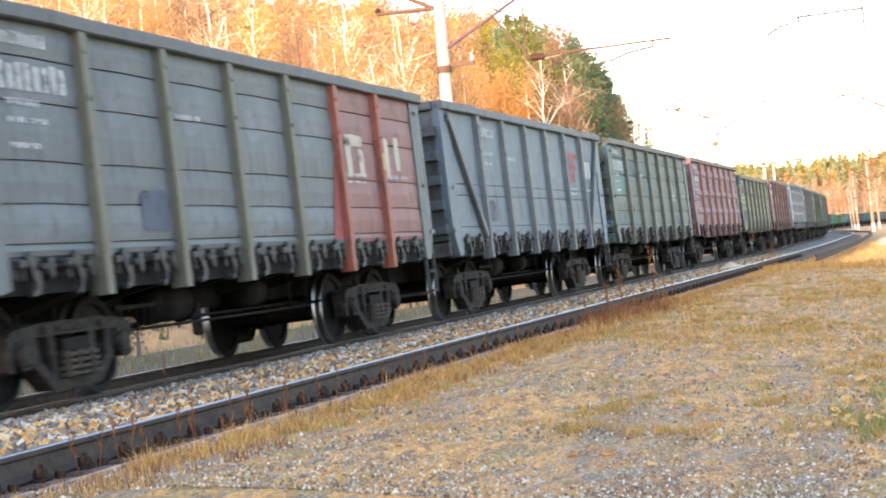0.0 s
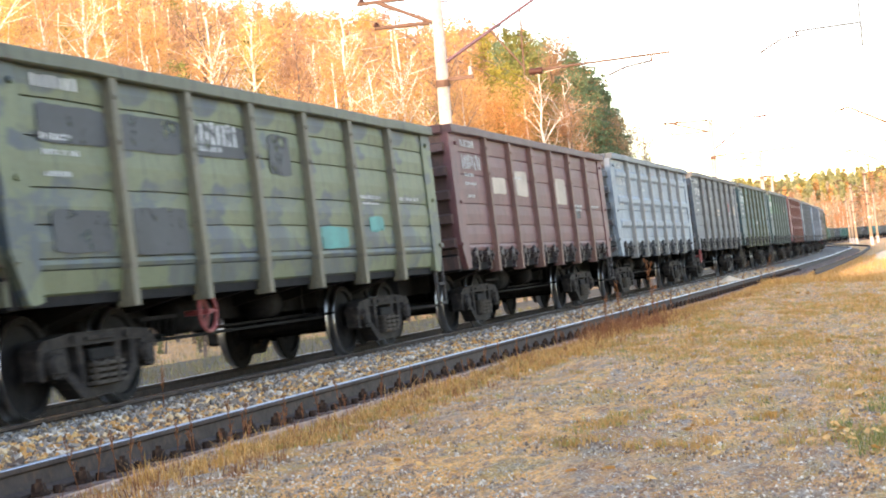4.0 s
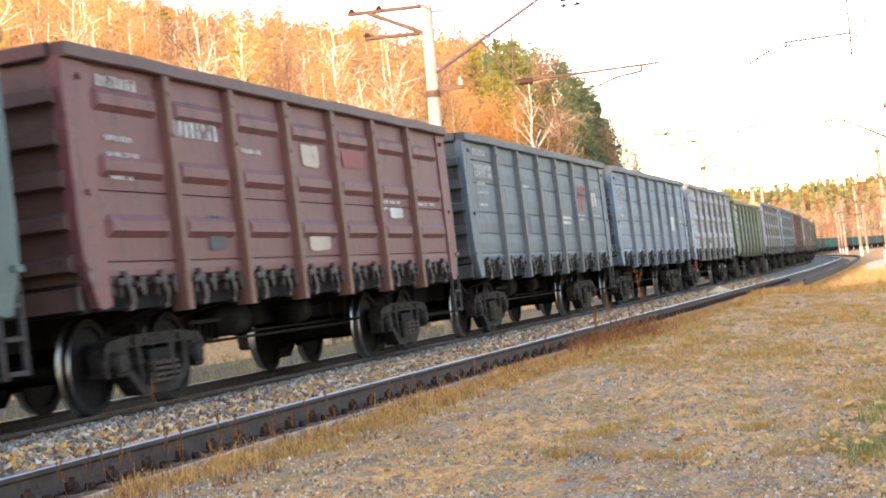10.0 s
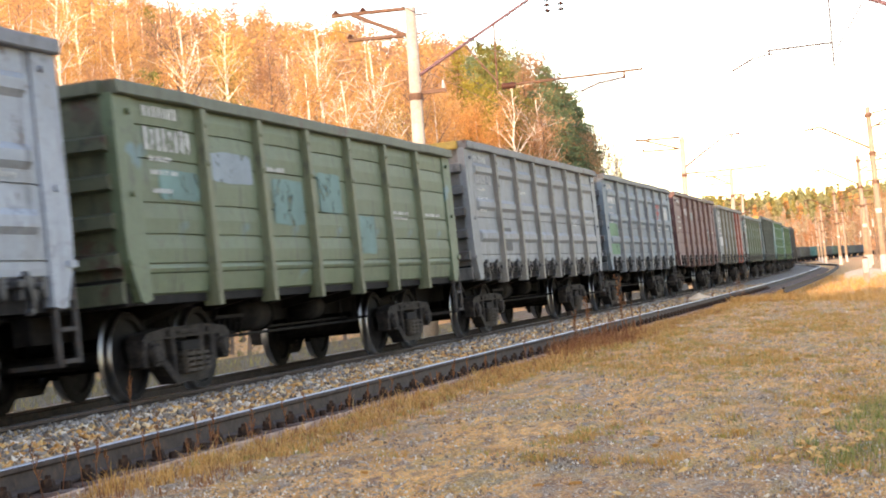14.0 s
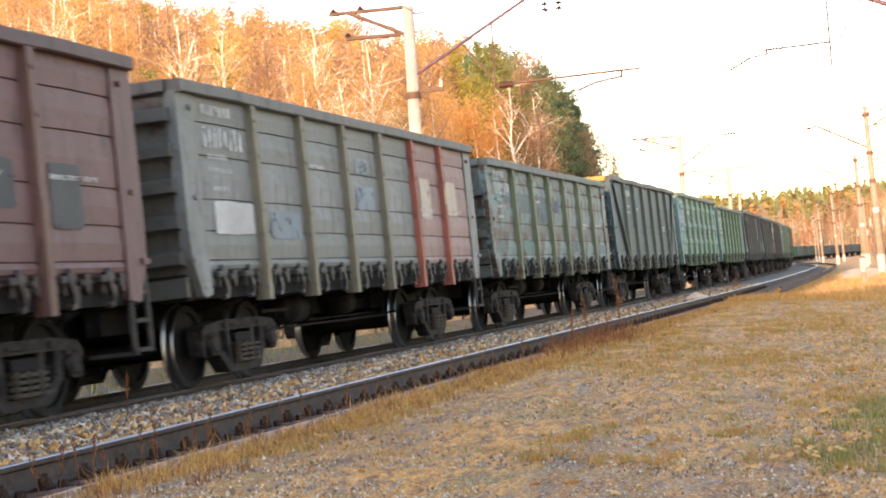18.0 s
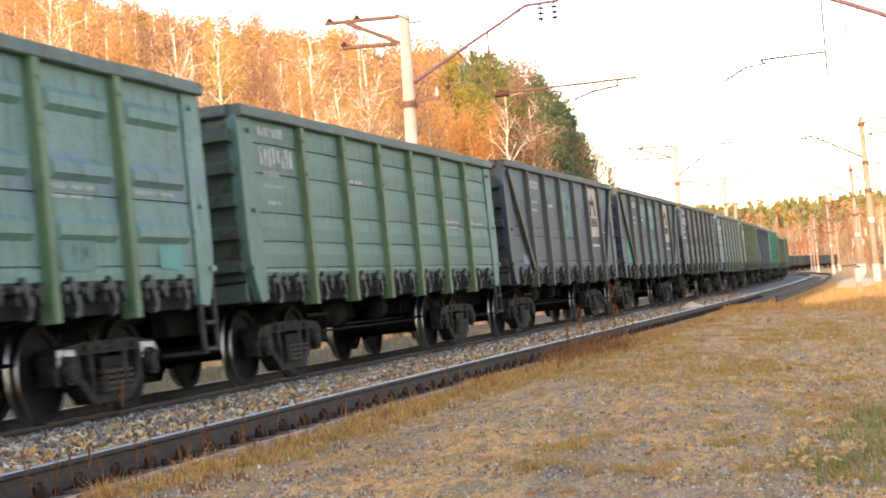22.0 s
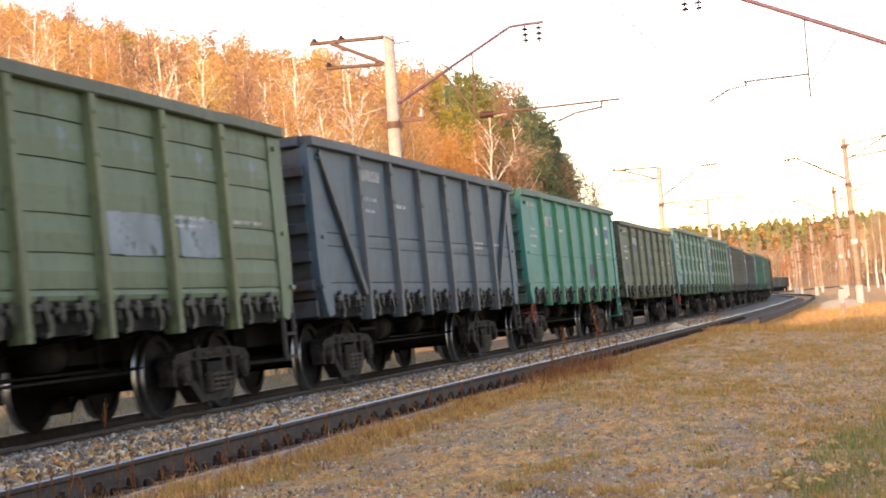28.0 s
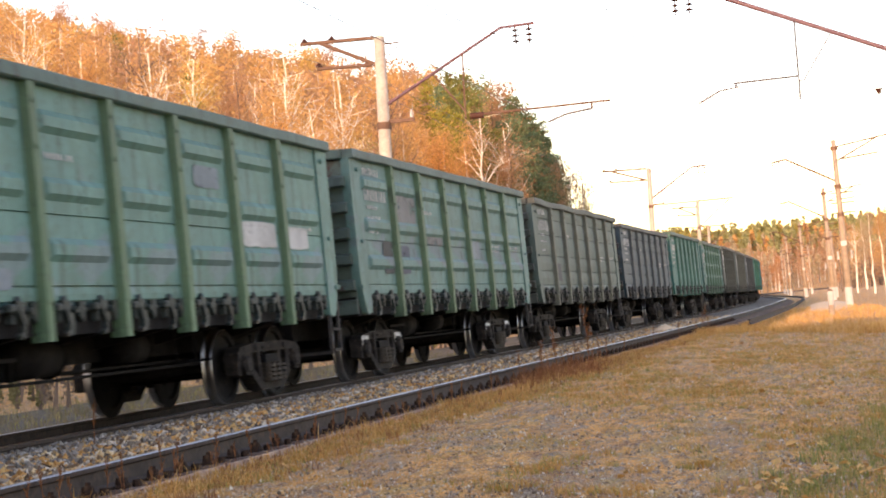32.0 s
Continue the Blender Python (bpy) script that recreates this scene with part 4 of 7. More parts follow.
def gondola(k):
    """One open-top wagon at the origin: y along the train, x towards the verge, z from the rail heads."""
    words, kind, wall_col, post_col, patch, amount, rust = WAGONS[k]
    cool = (0.63, 0.73, 0.87)       # the old coats lean to blue
    wall_col, post_col = tuple(v * w for v, w in zip(wall_col, cool)), tuple(v * w for v, w in zip(post_col, (0.67, 0.71, 0.78)))
    patch = patch and tuple(v * w for v, w in zip(patch, cool))
    top = 3.49 - LOWER.get(k, 0.0)
    wall = wagon_paint("wagon_paint_%d" % k, wall_col, patch, amount, rust, k * 1.7 + 1)
    pole = wagon_paint("wagon_post_paint_%d" % k, post_col, None, 0, rust * 0.6, k * 2.3 + 2)
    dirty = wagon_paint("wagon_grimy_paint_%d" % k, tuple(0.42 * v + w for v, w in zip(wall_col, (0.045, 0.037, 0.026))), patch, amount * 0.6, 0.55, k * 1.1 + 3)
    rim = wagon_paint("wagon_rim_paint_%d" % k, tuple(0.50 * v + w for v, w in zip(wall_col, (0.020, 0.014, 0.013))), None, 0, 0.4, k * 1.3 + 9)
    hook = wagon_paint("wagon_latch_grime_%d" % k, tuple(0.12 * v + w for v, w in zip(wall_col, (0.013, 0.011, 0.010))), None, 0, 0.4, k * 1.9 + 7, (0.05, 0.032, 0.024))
    car = new("gondola_wagon")
    tagged(car, "%s open steel gondola wagon" % words, "freight wagon", "wagons of the train")
    put("underframe", ME_UNDER, M_DARK, car)
    red = wagon_paint("wagon_red_%d" % k, (0.25, 0.10, 0.095) if k == 0 else (0.31, 0.19, 0.18), None, 0, 0.1, k + 5.0) if k in (0, 18) else None
    red_post = wagon_paint("wagon_red_post_%d" % k, (0.33, 0.085, 0.05), None, 0, 0.1, k + 6.0) if red else None
    for side in (1, -1):
        turn = Matrix.Identity(4) if side > 0 else Matrix.Rotation(math.pi, 4, "Z")
        for i, (a, b) in enumerate(SPANS):
            mat = red if red and side > 0 and i >= 5 else wall
            put("side_panel", panel_mesh(kind, b - a, top), mat, car, turn @ Matrix.Translation((1.475, a, 0)))
            if k not in (4, 14):
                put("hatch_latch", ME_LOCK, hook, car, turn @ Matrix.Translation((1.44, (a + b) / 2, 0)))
        if k in (4, 14):
            bm = bmesh.new()
            prism(bm, ((-0.06, FLOOR - 0.004), (0.0, FLOOR - 0.004), (-0.03, 1.10), (-0.06, 1.08)), "y", -5.93, 5.93)
            part("lower_skirt", bm, wall, car, m=turn @ Matrix.Translation((1.47, 0, 0)))
        for i, y in enumerate(POSTS):
            mat = red_post if red and side > 0 and i >= 4 else pole
            put("side_post", post_mesh(top), mat, car, turn @ Matrix.Translation((1.478, y, 0)))
        put("corner_post", corner_mesh(top), wall, car, turn @ Matrix.Translation((1.475, 5.935, 0)))
        put("corner_post", corner_mesh(top), wall, car, turn @ Matrix.Translation((1.475, -5.935, 0)) @ Matrix.Diagonal((1, -1, 1, 1)))
        dent = 0.06 if k in (13, 20, 33) else 0.02
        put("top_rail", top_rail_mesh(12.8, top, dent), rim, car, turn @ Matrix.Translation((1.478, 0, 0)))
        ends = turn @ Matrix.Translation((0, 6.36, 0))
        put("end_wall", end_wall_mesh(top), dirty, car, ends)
        # end rails of 15 and 20: evening sun put in as yellow
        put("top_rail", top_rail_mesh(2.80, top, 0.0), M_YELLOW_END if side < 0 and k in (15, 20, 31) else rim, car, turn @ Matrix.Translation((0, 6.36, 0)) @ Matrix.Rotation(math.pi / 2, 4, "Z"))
        put("coupler", ME_COUPLER, M_DARK, car, turn)
        put("step_ladder", ME_LADDER, wall if k == 29 else M_GRIME, car, turn @ Matrix.Translation((1.46, side * 6.18, 0)), )
        if kind == "brace":
            me = cached(("brace", round(top, 2)), lambda: brace_mesh(top))
            for sy in (1, -1):
                put("diagonal_brace", me, pole, car, turn @ Matrix.Translation((1.49, 0, 0)) @ Matrix.Diagonal((1, sy, 1, 1)))
    put("air_tank", ME_TANK, M_DARK, car)
    put("brake_cylinder", ME_CYL, M_DARK, car)
    put("brake_rigging", ME_RIG, M_DARK, car)
    for yc in (-4.325, 4.325):
        put("bolster", ME_BOLSTER, M_DARK, car, Matrix.Translation((0, yc, 0)))
        for by in (-0.38, 0.38):
            put("brake_beam", ME_BEAM, M_DARK, car, Matrix.Translation((0, yc + by, 0)) @ Matrix.Diagonal((1, 1 if by > 0 else -1, 1, 1)))
        for side in (1, -1):
            turn = Matrix.Translation((side * 1.04, yc, 0)) @ (Matrix.Identity(4) if side > 0 else Matrix.Rotation(math.pi, 4, "Z"))
            fr = put("side_frame", ME_FRAME, M_CAST, car, turn)
            put("spring_nest", ME_SPRING, M_SPRING, fr)
            for sy in (-0.925, 0.925):
                put("axle_box", ME_AXLEBOX, M_CAST, fr, Matrix.Translation((0.02, sy, 0.4785)))
                if side > 0 and k in (13, 21, 32):
                    bm = bmesh.new()
                    prism(bm, ((sy - 0.20, 0.69), (sy + 0.14, 0.68), (sy + 0.20, 0.57), (sy + 0.12, 0.62), (sy - 0.12, 0.63), (sy - 0.19, 0.52)), "x", 0.101, 0.106)
                    part("paint_mark", bm, M_STENCIL, fr, "splash of white paint")
        for sy in (-0.925, 0.925):
            wheels.append((k, yc + sy, put("wheelset", ME_WHEELS, (M_DARK, M_TREAD), car, Matrix.Translation((0, yc + sy, 0.4785)))))
    if k == 22:
        vs, fs = [], []
        for j in range(25):
            for i in range(9):
                x, y = -1.40 + 0.35 * i, -6.3 + 0.525 * j
                heap = 0.42 * (1 - (x / 1.5) ** 2) * (0.55 + 0.45 * math.cos(y * 1.7 + 0.6))
                vs.append((x, y, top - 0.42 + heap + 0.10 * noise.noise((x * 2.2, y * 2.2, 3.0))))
        for j in range(24):
            for i in range(8):
                fs.append((j * 9 + i, j * 9 + i + 1, j * 9 + i + 10, j * 9 + i + 9))
        put("coal_load", faces_mesh("coal_load", vs, fs), M_SHADE_COAL, car, label="heaped black coal")
    if k in HANDWHEELS:
        put("handwheel", ME_HANDWHEEL, M_RED_WHEEL, car, Matrix.Translation((1.42, HANDWHEELS[k], 0.80)), "red brake handwheel")
    return car, top, wall


def near_marks(k, car, top):
    """Painted writing and patches on the side that faces the verge."""
    h = top - FLOOR
    a0, a1 = SPANS[0][0], SPANS[1][0]
    white = M_STENCIL
    if WAGONS[k][1] != "brace":
        stencil("number_marking", car, ((SPANS[NUMBER_PANEL.get(k, 0)][0] + (0.10 if k in NUMBER_PANEL else 0.22), FLOOR + 0.66 * h, 0.25, 0.12, 8), (a0 + 0.24, FLOOR + 0.84 * h, 0.12, 0.10, 7), (a0 + 0.30, FLOOR + 0.60 * h, 0.06, 0.05, 9), (a0 + 0.30, FLOOR + 0.53 * h, 0.05, 0.05, 11), (a0 + 0.30, FLOOR + 0.43 * h, 0.05, 0.05, 8)), white, label="row of white stencilled figures")
    else:
        stencil("number_marking", car, ((a1 + 0.2, FLOOR + 0.78 * h, 0.18, 0.10, 8), (a1 + 0.2, FLOOR + 0.64 * h, 0.06, 0.05, 12), (a1 + 0.2, FLOOR + 0.56 * h, 0.05, 0.05, 9)), white, label="row of white stencilled figures")
    b5, b6 = SPANS[5][0], SPANS[6][0]
    stencil("notice_marking", car, ((b5 + 0.15, FLOOR + 0.40 * h, 0.05, 0.045, 16), (b5 + 0.15, FLOOR + 0.36 * h, 0.04, 0.045, 14), (b6 + 0.2, FLOOR + 0.40 * h, 0.05, 0.045, 18), (SPANS[2][0] + 0.2, FLOOR + 0.62 * h, 0.06, 0.06, 8)), white, label="small white stencilled notices")
    if k in (3, 7, 8, 15, 33):
        plate("repaint_patch", car, SPANS[1][0] + 0.25, SPANS[1][0] + 0.85, FLOOR + 0.10 * h, FLOOR + 0.30 * h, M_PATCH_DARK, label="dark repainted square")


PAINTS = {n: worn_paint("patch_%s" % n, c, 0.30 if n in ("cream", "white", "red", "blue", "black", "straw", "yellow") else 0.37, 4.5) for n, c in dict(
    teal=(0.09, 0.20, 0.19), dark=(0.05, 0.055, 0.06), navy=(0.06, 0.08, 0.13), green=(0.07, 0.20, 0.10), red=(0.30, 0.055, 0.055), white=(0.52, 0.53, 0.52),
    sky=(0.21, 0.27, 0.31), cream=(0.50, 0.42, 0.34), aqua=(0.07, 0.30, 0.27), black=(0.02, 0.02, 0.022), yellow=(0.45, 0.33, 0.06), rust=(0.20, 0.12, 0.085), straw=(0.46, 0.34, 0.17), slate=(0.085, 0.135, 0.14), blue=(0.04, 0.10, 0.32), grey=(0.20, 0.20, 0.20)).items()}


def ragged(bm, y0, y1, z0, z1, rough, seed, depth=0.004):
    """A brushed-on rectangle with rounded corners and an uneven edge."""
    n = 9
    rim = [(y0 + (y1 - y0) * q / n, z0) for q in range(n)] + [(y1, z0 + (z1 - z0) * q / n) for q in range(n)]
    rim += [(y1 - (y1 - y0) * q / n, z1) for q in range(n)] + [(y0, z1 - (z1 - z0) * q / n) for q in range(n)]
    cy, cz = (y0 + y1) / 2, (z0 + z1) / 2
    out = []
    for q, (y, z) in enumerate(rim):
        pull = 1.0 if q % n == 0 else 0.0
        w = noise.noise((y * 5.0, z * 5.0, seed)) * 1.3
        out.append((y + (cy - y) * rough / max(y1 - y0, 0.01) * 2 * (0.4 + w + pull), z + (cz - z) * rough / max(z1 - z0, 0.01) * 2 * (0.4 + w + pull)))
    prism(bm, out, "x", 0, depth)


def panel_patch(k, car, top, i, a, b, z0, z1, paint, name="repaint_patch", lift=0.0):
    """A painted rectangle on panel i: shares of its width and height."""
    y0, y1 = SPANS[i]
    h = top - 0.12 - FLOOR
    u0, u1, v0, v1 = y0 + (y1 - y0) * a, y0 + (y1 - y0) * b, FLOOR + h * z0, FLOOR + h * z1
    bm = bmesh.new()
    ragged(bm, u0, u1, v0, v1, min(0.016, 0.08 * min(u1 - u0, v1 - v0)), k * 7.1 + i * 3.3 + z0 * 9)
    part(name, bm, PAINTS[paint], car, "%s paint patch" % paint, m=Matrix.Translation((1.487 + lift, 0, 0)))


DECOR = {}
DECOR[0] = ((5, 0.15, 0.30, 0.42, 0.68, "cream"), (5, 0.15, 0.62, 0.62, 0.70, "cream"), (5, 0.48, 0.62, 0.42, 0.61, "cream"), (6, 0.10, 0.24, 0.44, 0.70, "cream"), (6, 0.40, 0.55, 0.48, 0.72, "cream"), (1, 0.55, 0.95, 0.10, 0.30, "navy"))
DECOR[1] = ((6, 0.02, 0.17, 0.56, 0.74, "white"), (6, 0.22, 0.35, 0.56, 0.74, "white"), (6, 0.40, 0.54, 0.56, 0.74, "white"), (1, 0.02, 0.45, 0.12, 0.30, "navy"))
DECOR[2] = ((0, 0.02, 0.98, 0.66, 0.83, "teal"), (0, 0.02, 0.98, 0.41, 0.64, "teal"), (0, 0.02, 0.98, 0.06, 0.21, "slate"), (0, 0.02, 0.98, 0.86, 0.98, "slate"), (1, 0.02, 0.98, 0.66, 0.82, "slate"), (1, 0.15, 0.98, 0.06, 0.21, "slate"), (1, 0.02, 0.4, 0.20, 0.27, "dark"), (1, 0.1, 0.35, 0.46, 0.62, "slate"), (2, 0.02, 0.98, 0.66, 0.83, "slate"), (2, 0.62, 0.98, 0.41, 0.64, "teal"), (2, 0.25, 0.5, 0.46, 0.58, "rust"), (3, 0.1, 0.3, 0.5, 0.57, "dark"), (4, 0.1, 0.22, 0.45, 0.56, "dark"), (5, 0.05, 0.7, 0.44, 0.62, "grey"), (5, 0.1, 0.9, 0.06, 0.18, "slate"), (6, 0.2, 0.35, 0.3, 0.38, "dark"))
DECOR[8] = ((0, 0.02, 0.98, 0.67, 0.83, "teal"), (0, 0.02, 0.98, 0.42, 0.64, "slate"), (0, 0.1, 0.6, 0.85, 0.98, "teal"), (1, 0.02, 0.98, 0.86, 0.98, "teal"), (1, 0.1, 0.98, 0.42, 0.64, "slate"), (1, 0.02, 0.98, 0.06, 0.21, "navy"), (2, 0.02, 0.98, 0.42, 0.63, "slate"), (2, 0.02, 0.98, 0.23, 0.39, "teal"), (3, 0.02, 0.98, 0.25, 0.39, "slate"), (3, 0.3, 0.9, 0.28, 0.32, "white"), (4, 0.02, 0.98, 0.41, 0.64, "slate"), (5, 0.02, 0.98, 0.41, 0.64, "teal"), (6, 0.05, 0.7, 0.41, 0.83, "slate"), (1, 0.3, 0.6, 0.66, 0.72, "rust"), (2, 0.1, 0.5, 0.67, 0.74, "rust"))
DECOR[4] = ((0, 0.15, 0.98, 0.62, 0.82, "dark"), (1, 0.05, 0.95, 0.62, 0.82, "dark"), (2, 0.10, 0.98, 0.63, 0.83, "dark"), (3, 0.30, 0.75, 0.55, 0.82, "dark"), (0, 0.2, 0.9, 0.08, 0.30, "dark"), (1, 0.1, 0.9, 0.06, 0.32, "dark"), (5, 0.3, 0.7, 0.18, 0.30, "aqua"), (4, 0.1, 0.8, 0.06, 0.22, "aqua"), (0, 0.45, 0.7, 0.1, 0.25, "aqua"))
DECOR[5] = ((1, 0.2, 0.8, 0.50, 0.66, "cream"), (2, 0.2, 0.8, 0.50, 0.74, "cream"), (4, 0.2, 0.8, 0.44, 0.72, "cream"), (5, 0.1, 0.5, 0.30, 0.45, "dark"))
DECOR[9] = ((0, 0.02, 0.98, 0.53, 0.97, "green"), (1, 0.04, 0.96, 0.54, 0.80, "green"), (2, 0.04, 0.96, 0.54, 0.80, "green"), (3, 0.35, 0.85, 0.53, 0.80, "green"), (4, 0.35, 0.8, 0.54, 0.80, "green"), (1, 0.35, 0.55, 0.42, 0.52, "green"), (1, 0.25, 0.62, 0.02, 0.30, "black"), (5, 0.70, 0.95, 0.60, 0.76, "cream"), (3, 0.1, 0.3, 0.2, 0.3, "green"))
DECOR[10] = ((3, 0.30, 0.70, 0.62, 0.76, "cream"), (3, 0.25, 0.75, 0.10, 0.22, "cream"), (1, 0.45, 0.75, 0.12, 0.30, "dark"), (4, 0.2, 0.8, 0.64, 0.76, "red"), (5, 0.3, 0.7, 0.32, 0.40, "white"))
DECOR[11] = ((6, 0.02, 0.17, 0.54, 0.70, "white"), (6, 0.22, 0.35, 0.54, 0.70, "white"), (6, 0.40, 0.54, 0.54, 0.70, "white"), (2, 0.02, 0.42, 0.22, 0.42, "navy"), (4, 0.02, 0.75, 0.38, 0.41, "white"), (4, 0.02, 0.70, 0.33, 0.36, "white"))
DECOR[12] = ((1, 0.2, 0.9, 0.45, 0.62, "sky"), (3, 0.1, 0.9, 0.30, 0.55, "sky"), (5, 0.2, 0.7, 0.3, 0.5, "white"))
DECOR[13] = ((4, 0.15, 0.95, 0.42, 0.66, "sky"), (4, 0.25, 0.85, 0.58, 0.62, "navy"), (4, 0.25, 0.80, 0.50, 0.53, "navy"), (3, 0.1, 0.5, 0.10, 0.24, "sky"), (2, 0.4, 0.8, 0.10, 0.24, "navy"), (1, 0.2, 0.7, 0.12, 0.22, "sky"), (1, 0.1, 0.8, 0.66, 0.80, "sky"))
DECOR[14] = ((1, 0.1, 0.9, 0.55, 0.75, "sky"), (0, 0.3, 0.95, 0.42, 0.60, "teal"), (2, 0.2, 0.9, 0.30, 0.62, "teal"), (3, 0.2, 0.8, 0.40, 0.70, "teal"), (4, 0.1, 0.6, 0.1, 0.4, "teal"))
DECOR[16] = ((0, 0.05, 0.85, 0.05, 0.45, "green"), (6, 0.04, 0.24, 0.54, 0.76, "white"), (6, 0.31, 0.48, 0.54, 0.76, "white"), (6, 0.55, 0.74, 0.54, 0.76, "white"), (0, 0.15, 0.35, 0.72, 0.90, "white"), (0, 0.42, 0.62, 0.70, 0.88, "white"))
DECOR[7] = ((6, 0.02, 0.22, 0.44, 0.58, "cream"), (6, 0.28, 0.46, 0.44, 0.58, "cream"), (6, 0.52, 0.68, 0.44, 0.58, "cream"), (3, 0.1, 0.75, 0.46, 0.50, "cream"), (3, 0.1, 0.7, 0.40, 0.43, "cream"), (1, 0.1, 0.5, 0.74, 0.80, "rust"))
DECOR[17] = ((2, 0.1, 0.9, 0.62, 0.76, "grey"), (5, 0.1, 0.8, 0.28, 0.50, "dark"), (6, 0.1, 0.5, 0.2, 0.5, "dark"))
DECOR[18] = ((3, 0.25, 0.80, 0.40, 0.58, "sky"), (0, 0.2, 0.95, 0.20, 0.40, "white"), (1, 0.2, 0.9, 0.18, 0.36, "sky"), (3, 0.3, 0.7, 0.66, 0.78, "sky"), (5, 0.20, 0.60, 0.36, 0.70, "cream"), (6, 0.15, 0.55, 0.40, 0.70, "cream"))
DECOR[19] = ((0, 0.5, 0.98, 0.62, 0.78, "slate"), (0, 0.2, 0.4, 0.62, 0.84, "aqua"), (1, 0.02, 0.98, 0.52, 0.74, "slate"), (2, 0.05, 0.98, 0.42, 0.74, "slate"), (3, 0.02, 0.7, 0.56, 0.72, "navy"), (0, 0.02, 0.4, 0.08, 0.22, "slate"), (1, 0.02, 0.2, 0.08, 0.23, "navy"), (1, 0.3, 0.9, 0.08, 0.22, "teal"), (4, 0.3, 0.8, 0.08, 0.22, "slate"), (6, 0.2, 0.9, 0.05, 0.18, "slate"))
DECOR[21] = ((0, 0.08, 0.95, 0.42, 0.86, "sky"), (1, 0.05, 0.95, 0.62, 0.84, "teal"), (2, 0.05, 0.90, 0.62, 0.84, "teal"), (3, 0.10, 0.90, 0.62, 0.80, "sky"), (1, 0.15, 0.55, 0.20, 0.36, "dark"), (5, 0.1, 0.6, 0.05, 0.22, "teal"), (6, 0.4, 0.8, 0.05, 0.18, "aqua"))
DECOR[23] = DECOR[24] = ((5, 0.02, 0.96, 0.37, 0.96, "cream"), (5, 0.10, 0.94, 0.25, 0.28, "cream"), (5, 0.22, 0.44, 0.44, 0.49, "straw"), (5, 0.40, 0.62, 0.40, 0.45, "straw"), (5, 0.58, 0.80, 0.44, 0.49, "straw"))
DECOR[24] = DECOR[24] + ((0, 0.3, 0.9, 0.05, 0.35, "aqua"), (2, 0.2, 0.9, 0.70, 0.90, "teal"), (3, 0.2, 0.9, 0.55, 0.90, "aqua"), (3, 0.1, 0.8, 0.1, 0.35, "teal"))
DECOR[23] = DECOR[23] + ((3, 0.2, 0.8, 0.35, 0.85, "teal"), (0, 0.4, 0.9, 0.05, 0.15, "sky"))
DECOR[25] = ((2, 0.1, 0.9, 0.50, 0.66, "teal"), (4, 0.1, 0.8, 0.55, 0.78, "teal"), (3, 0.1, 0.5, 0.2, 0.4, "grey"))
DECOR[27] = ((1, 0.2, 0.7, 0.62, 0.84, "sky"), (0, 0.1, 0.9, 0.60, 0.78, "sky"), (2, 0.25, 0.7, 0.40, 0.55, "sky"), (4, 0.05, 0.95, 0.22, 0.44, "sky"), (5, 0.15, 0.9, 0.22, 0.44, "sky"), (1, 0.3, 0.7, 0.12, 0.30, "dark"))
DECOR[29] = ((6, 0.08, 0.62, 0.78, 0.82, "white"), (6, 0.08, 0.62, 0.66, 0.77, "blue"), (6, 0.10, 0.50, 0.58, 0.65, "white"), (5, 0.10, 0.30, 0.66, 0.82, "white"), (5, 0.36, 0.62, 0.68, 0.78, "white"), (4, 0.55, 0.95, 0.10, 0.30, "navy"))
DECOR[30] = ((1, 0.1, 0.9, 0.58, 0.74, "navy"), (0, 0.1, 0.6, 0.18, 0.40, "navy"), (1, 0.25, 0.6, 0.18, 0.44, "dark"), (3, 0.1, 0.6, 0.5, 0.8, "teal"), (3, 0.2, 0.9, 0.36, 0.52, "navy"), (2, 0.1, 0.4, 0.55, 0.75, "black"), (5, 0.2, 0.7, 0.05, 0.2, "teal"))
DECOR[32] = ((0, 0.6, 0.95, 0.15, 0.40, "dark"), (1, 0.1, 0.5, 0.15, 0.38, "navy"), (1, 0.1, 0.9, 0.55, 0.78, "grey"), (2, 0.2, 0.9, 0.40, 0.55, "grey"), (4, 0.1, 0.6, 0.3, 0.5, "sky"))
DECOR[31] = ((4, 0.3, 0.8, 0.62, 0.75, "sky"), (5, 0.1, 0.9, 0.3, 0.46, "white"), (6, 0.1, 0.6, 0.3, 0.44, "white"), (1, 0.3, 0.7, 0.05, 0.15, "sky"))


def slanted_emblem(car, top, i, a, z0, z1, wide):
    """Red emblem of two slanting uprights with short cross strokes."""
    y0 = SPANS[i][0] + a
    h = top - 0.12 - FLOOR
    lo, hi = FLOOR + h * z0, FLOOR + h * z1
    lean, w = 0.22 * (hi - lo), wide * 0.17
    bm = bmesh.new()
    for u in (0.0, wide * 0.42):
        prism(bm, ((y0 + u, lo), (y0 + u + w, lo), (y0 + u + w + lean, hi), (y0 + u + lean, hi)), "x", 0, 0.004)
    for v, u0, u1 in ((0.86, 0.2, 1.15), (0.52, 0.1, 0.95), (0.20, -0.25, 0.5)):
        z = lo + (hi - lo) * v
        prism(bm, ((y0 + wide * u0, z - 0.05), (y0 + wide * u1, z - 0.05), (y0 + wide * u1 + 0.02, z + 0.05), (y0 + wide * u0 + 0.02, z + 0.05)), "x", 0.0042, 0.006)
    part("painted_emblem", bm, PAINTS["red"], car, "slanted red painted emblem", m=Matrix.Translation((1.489, 0, 0)))


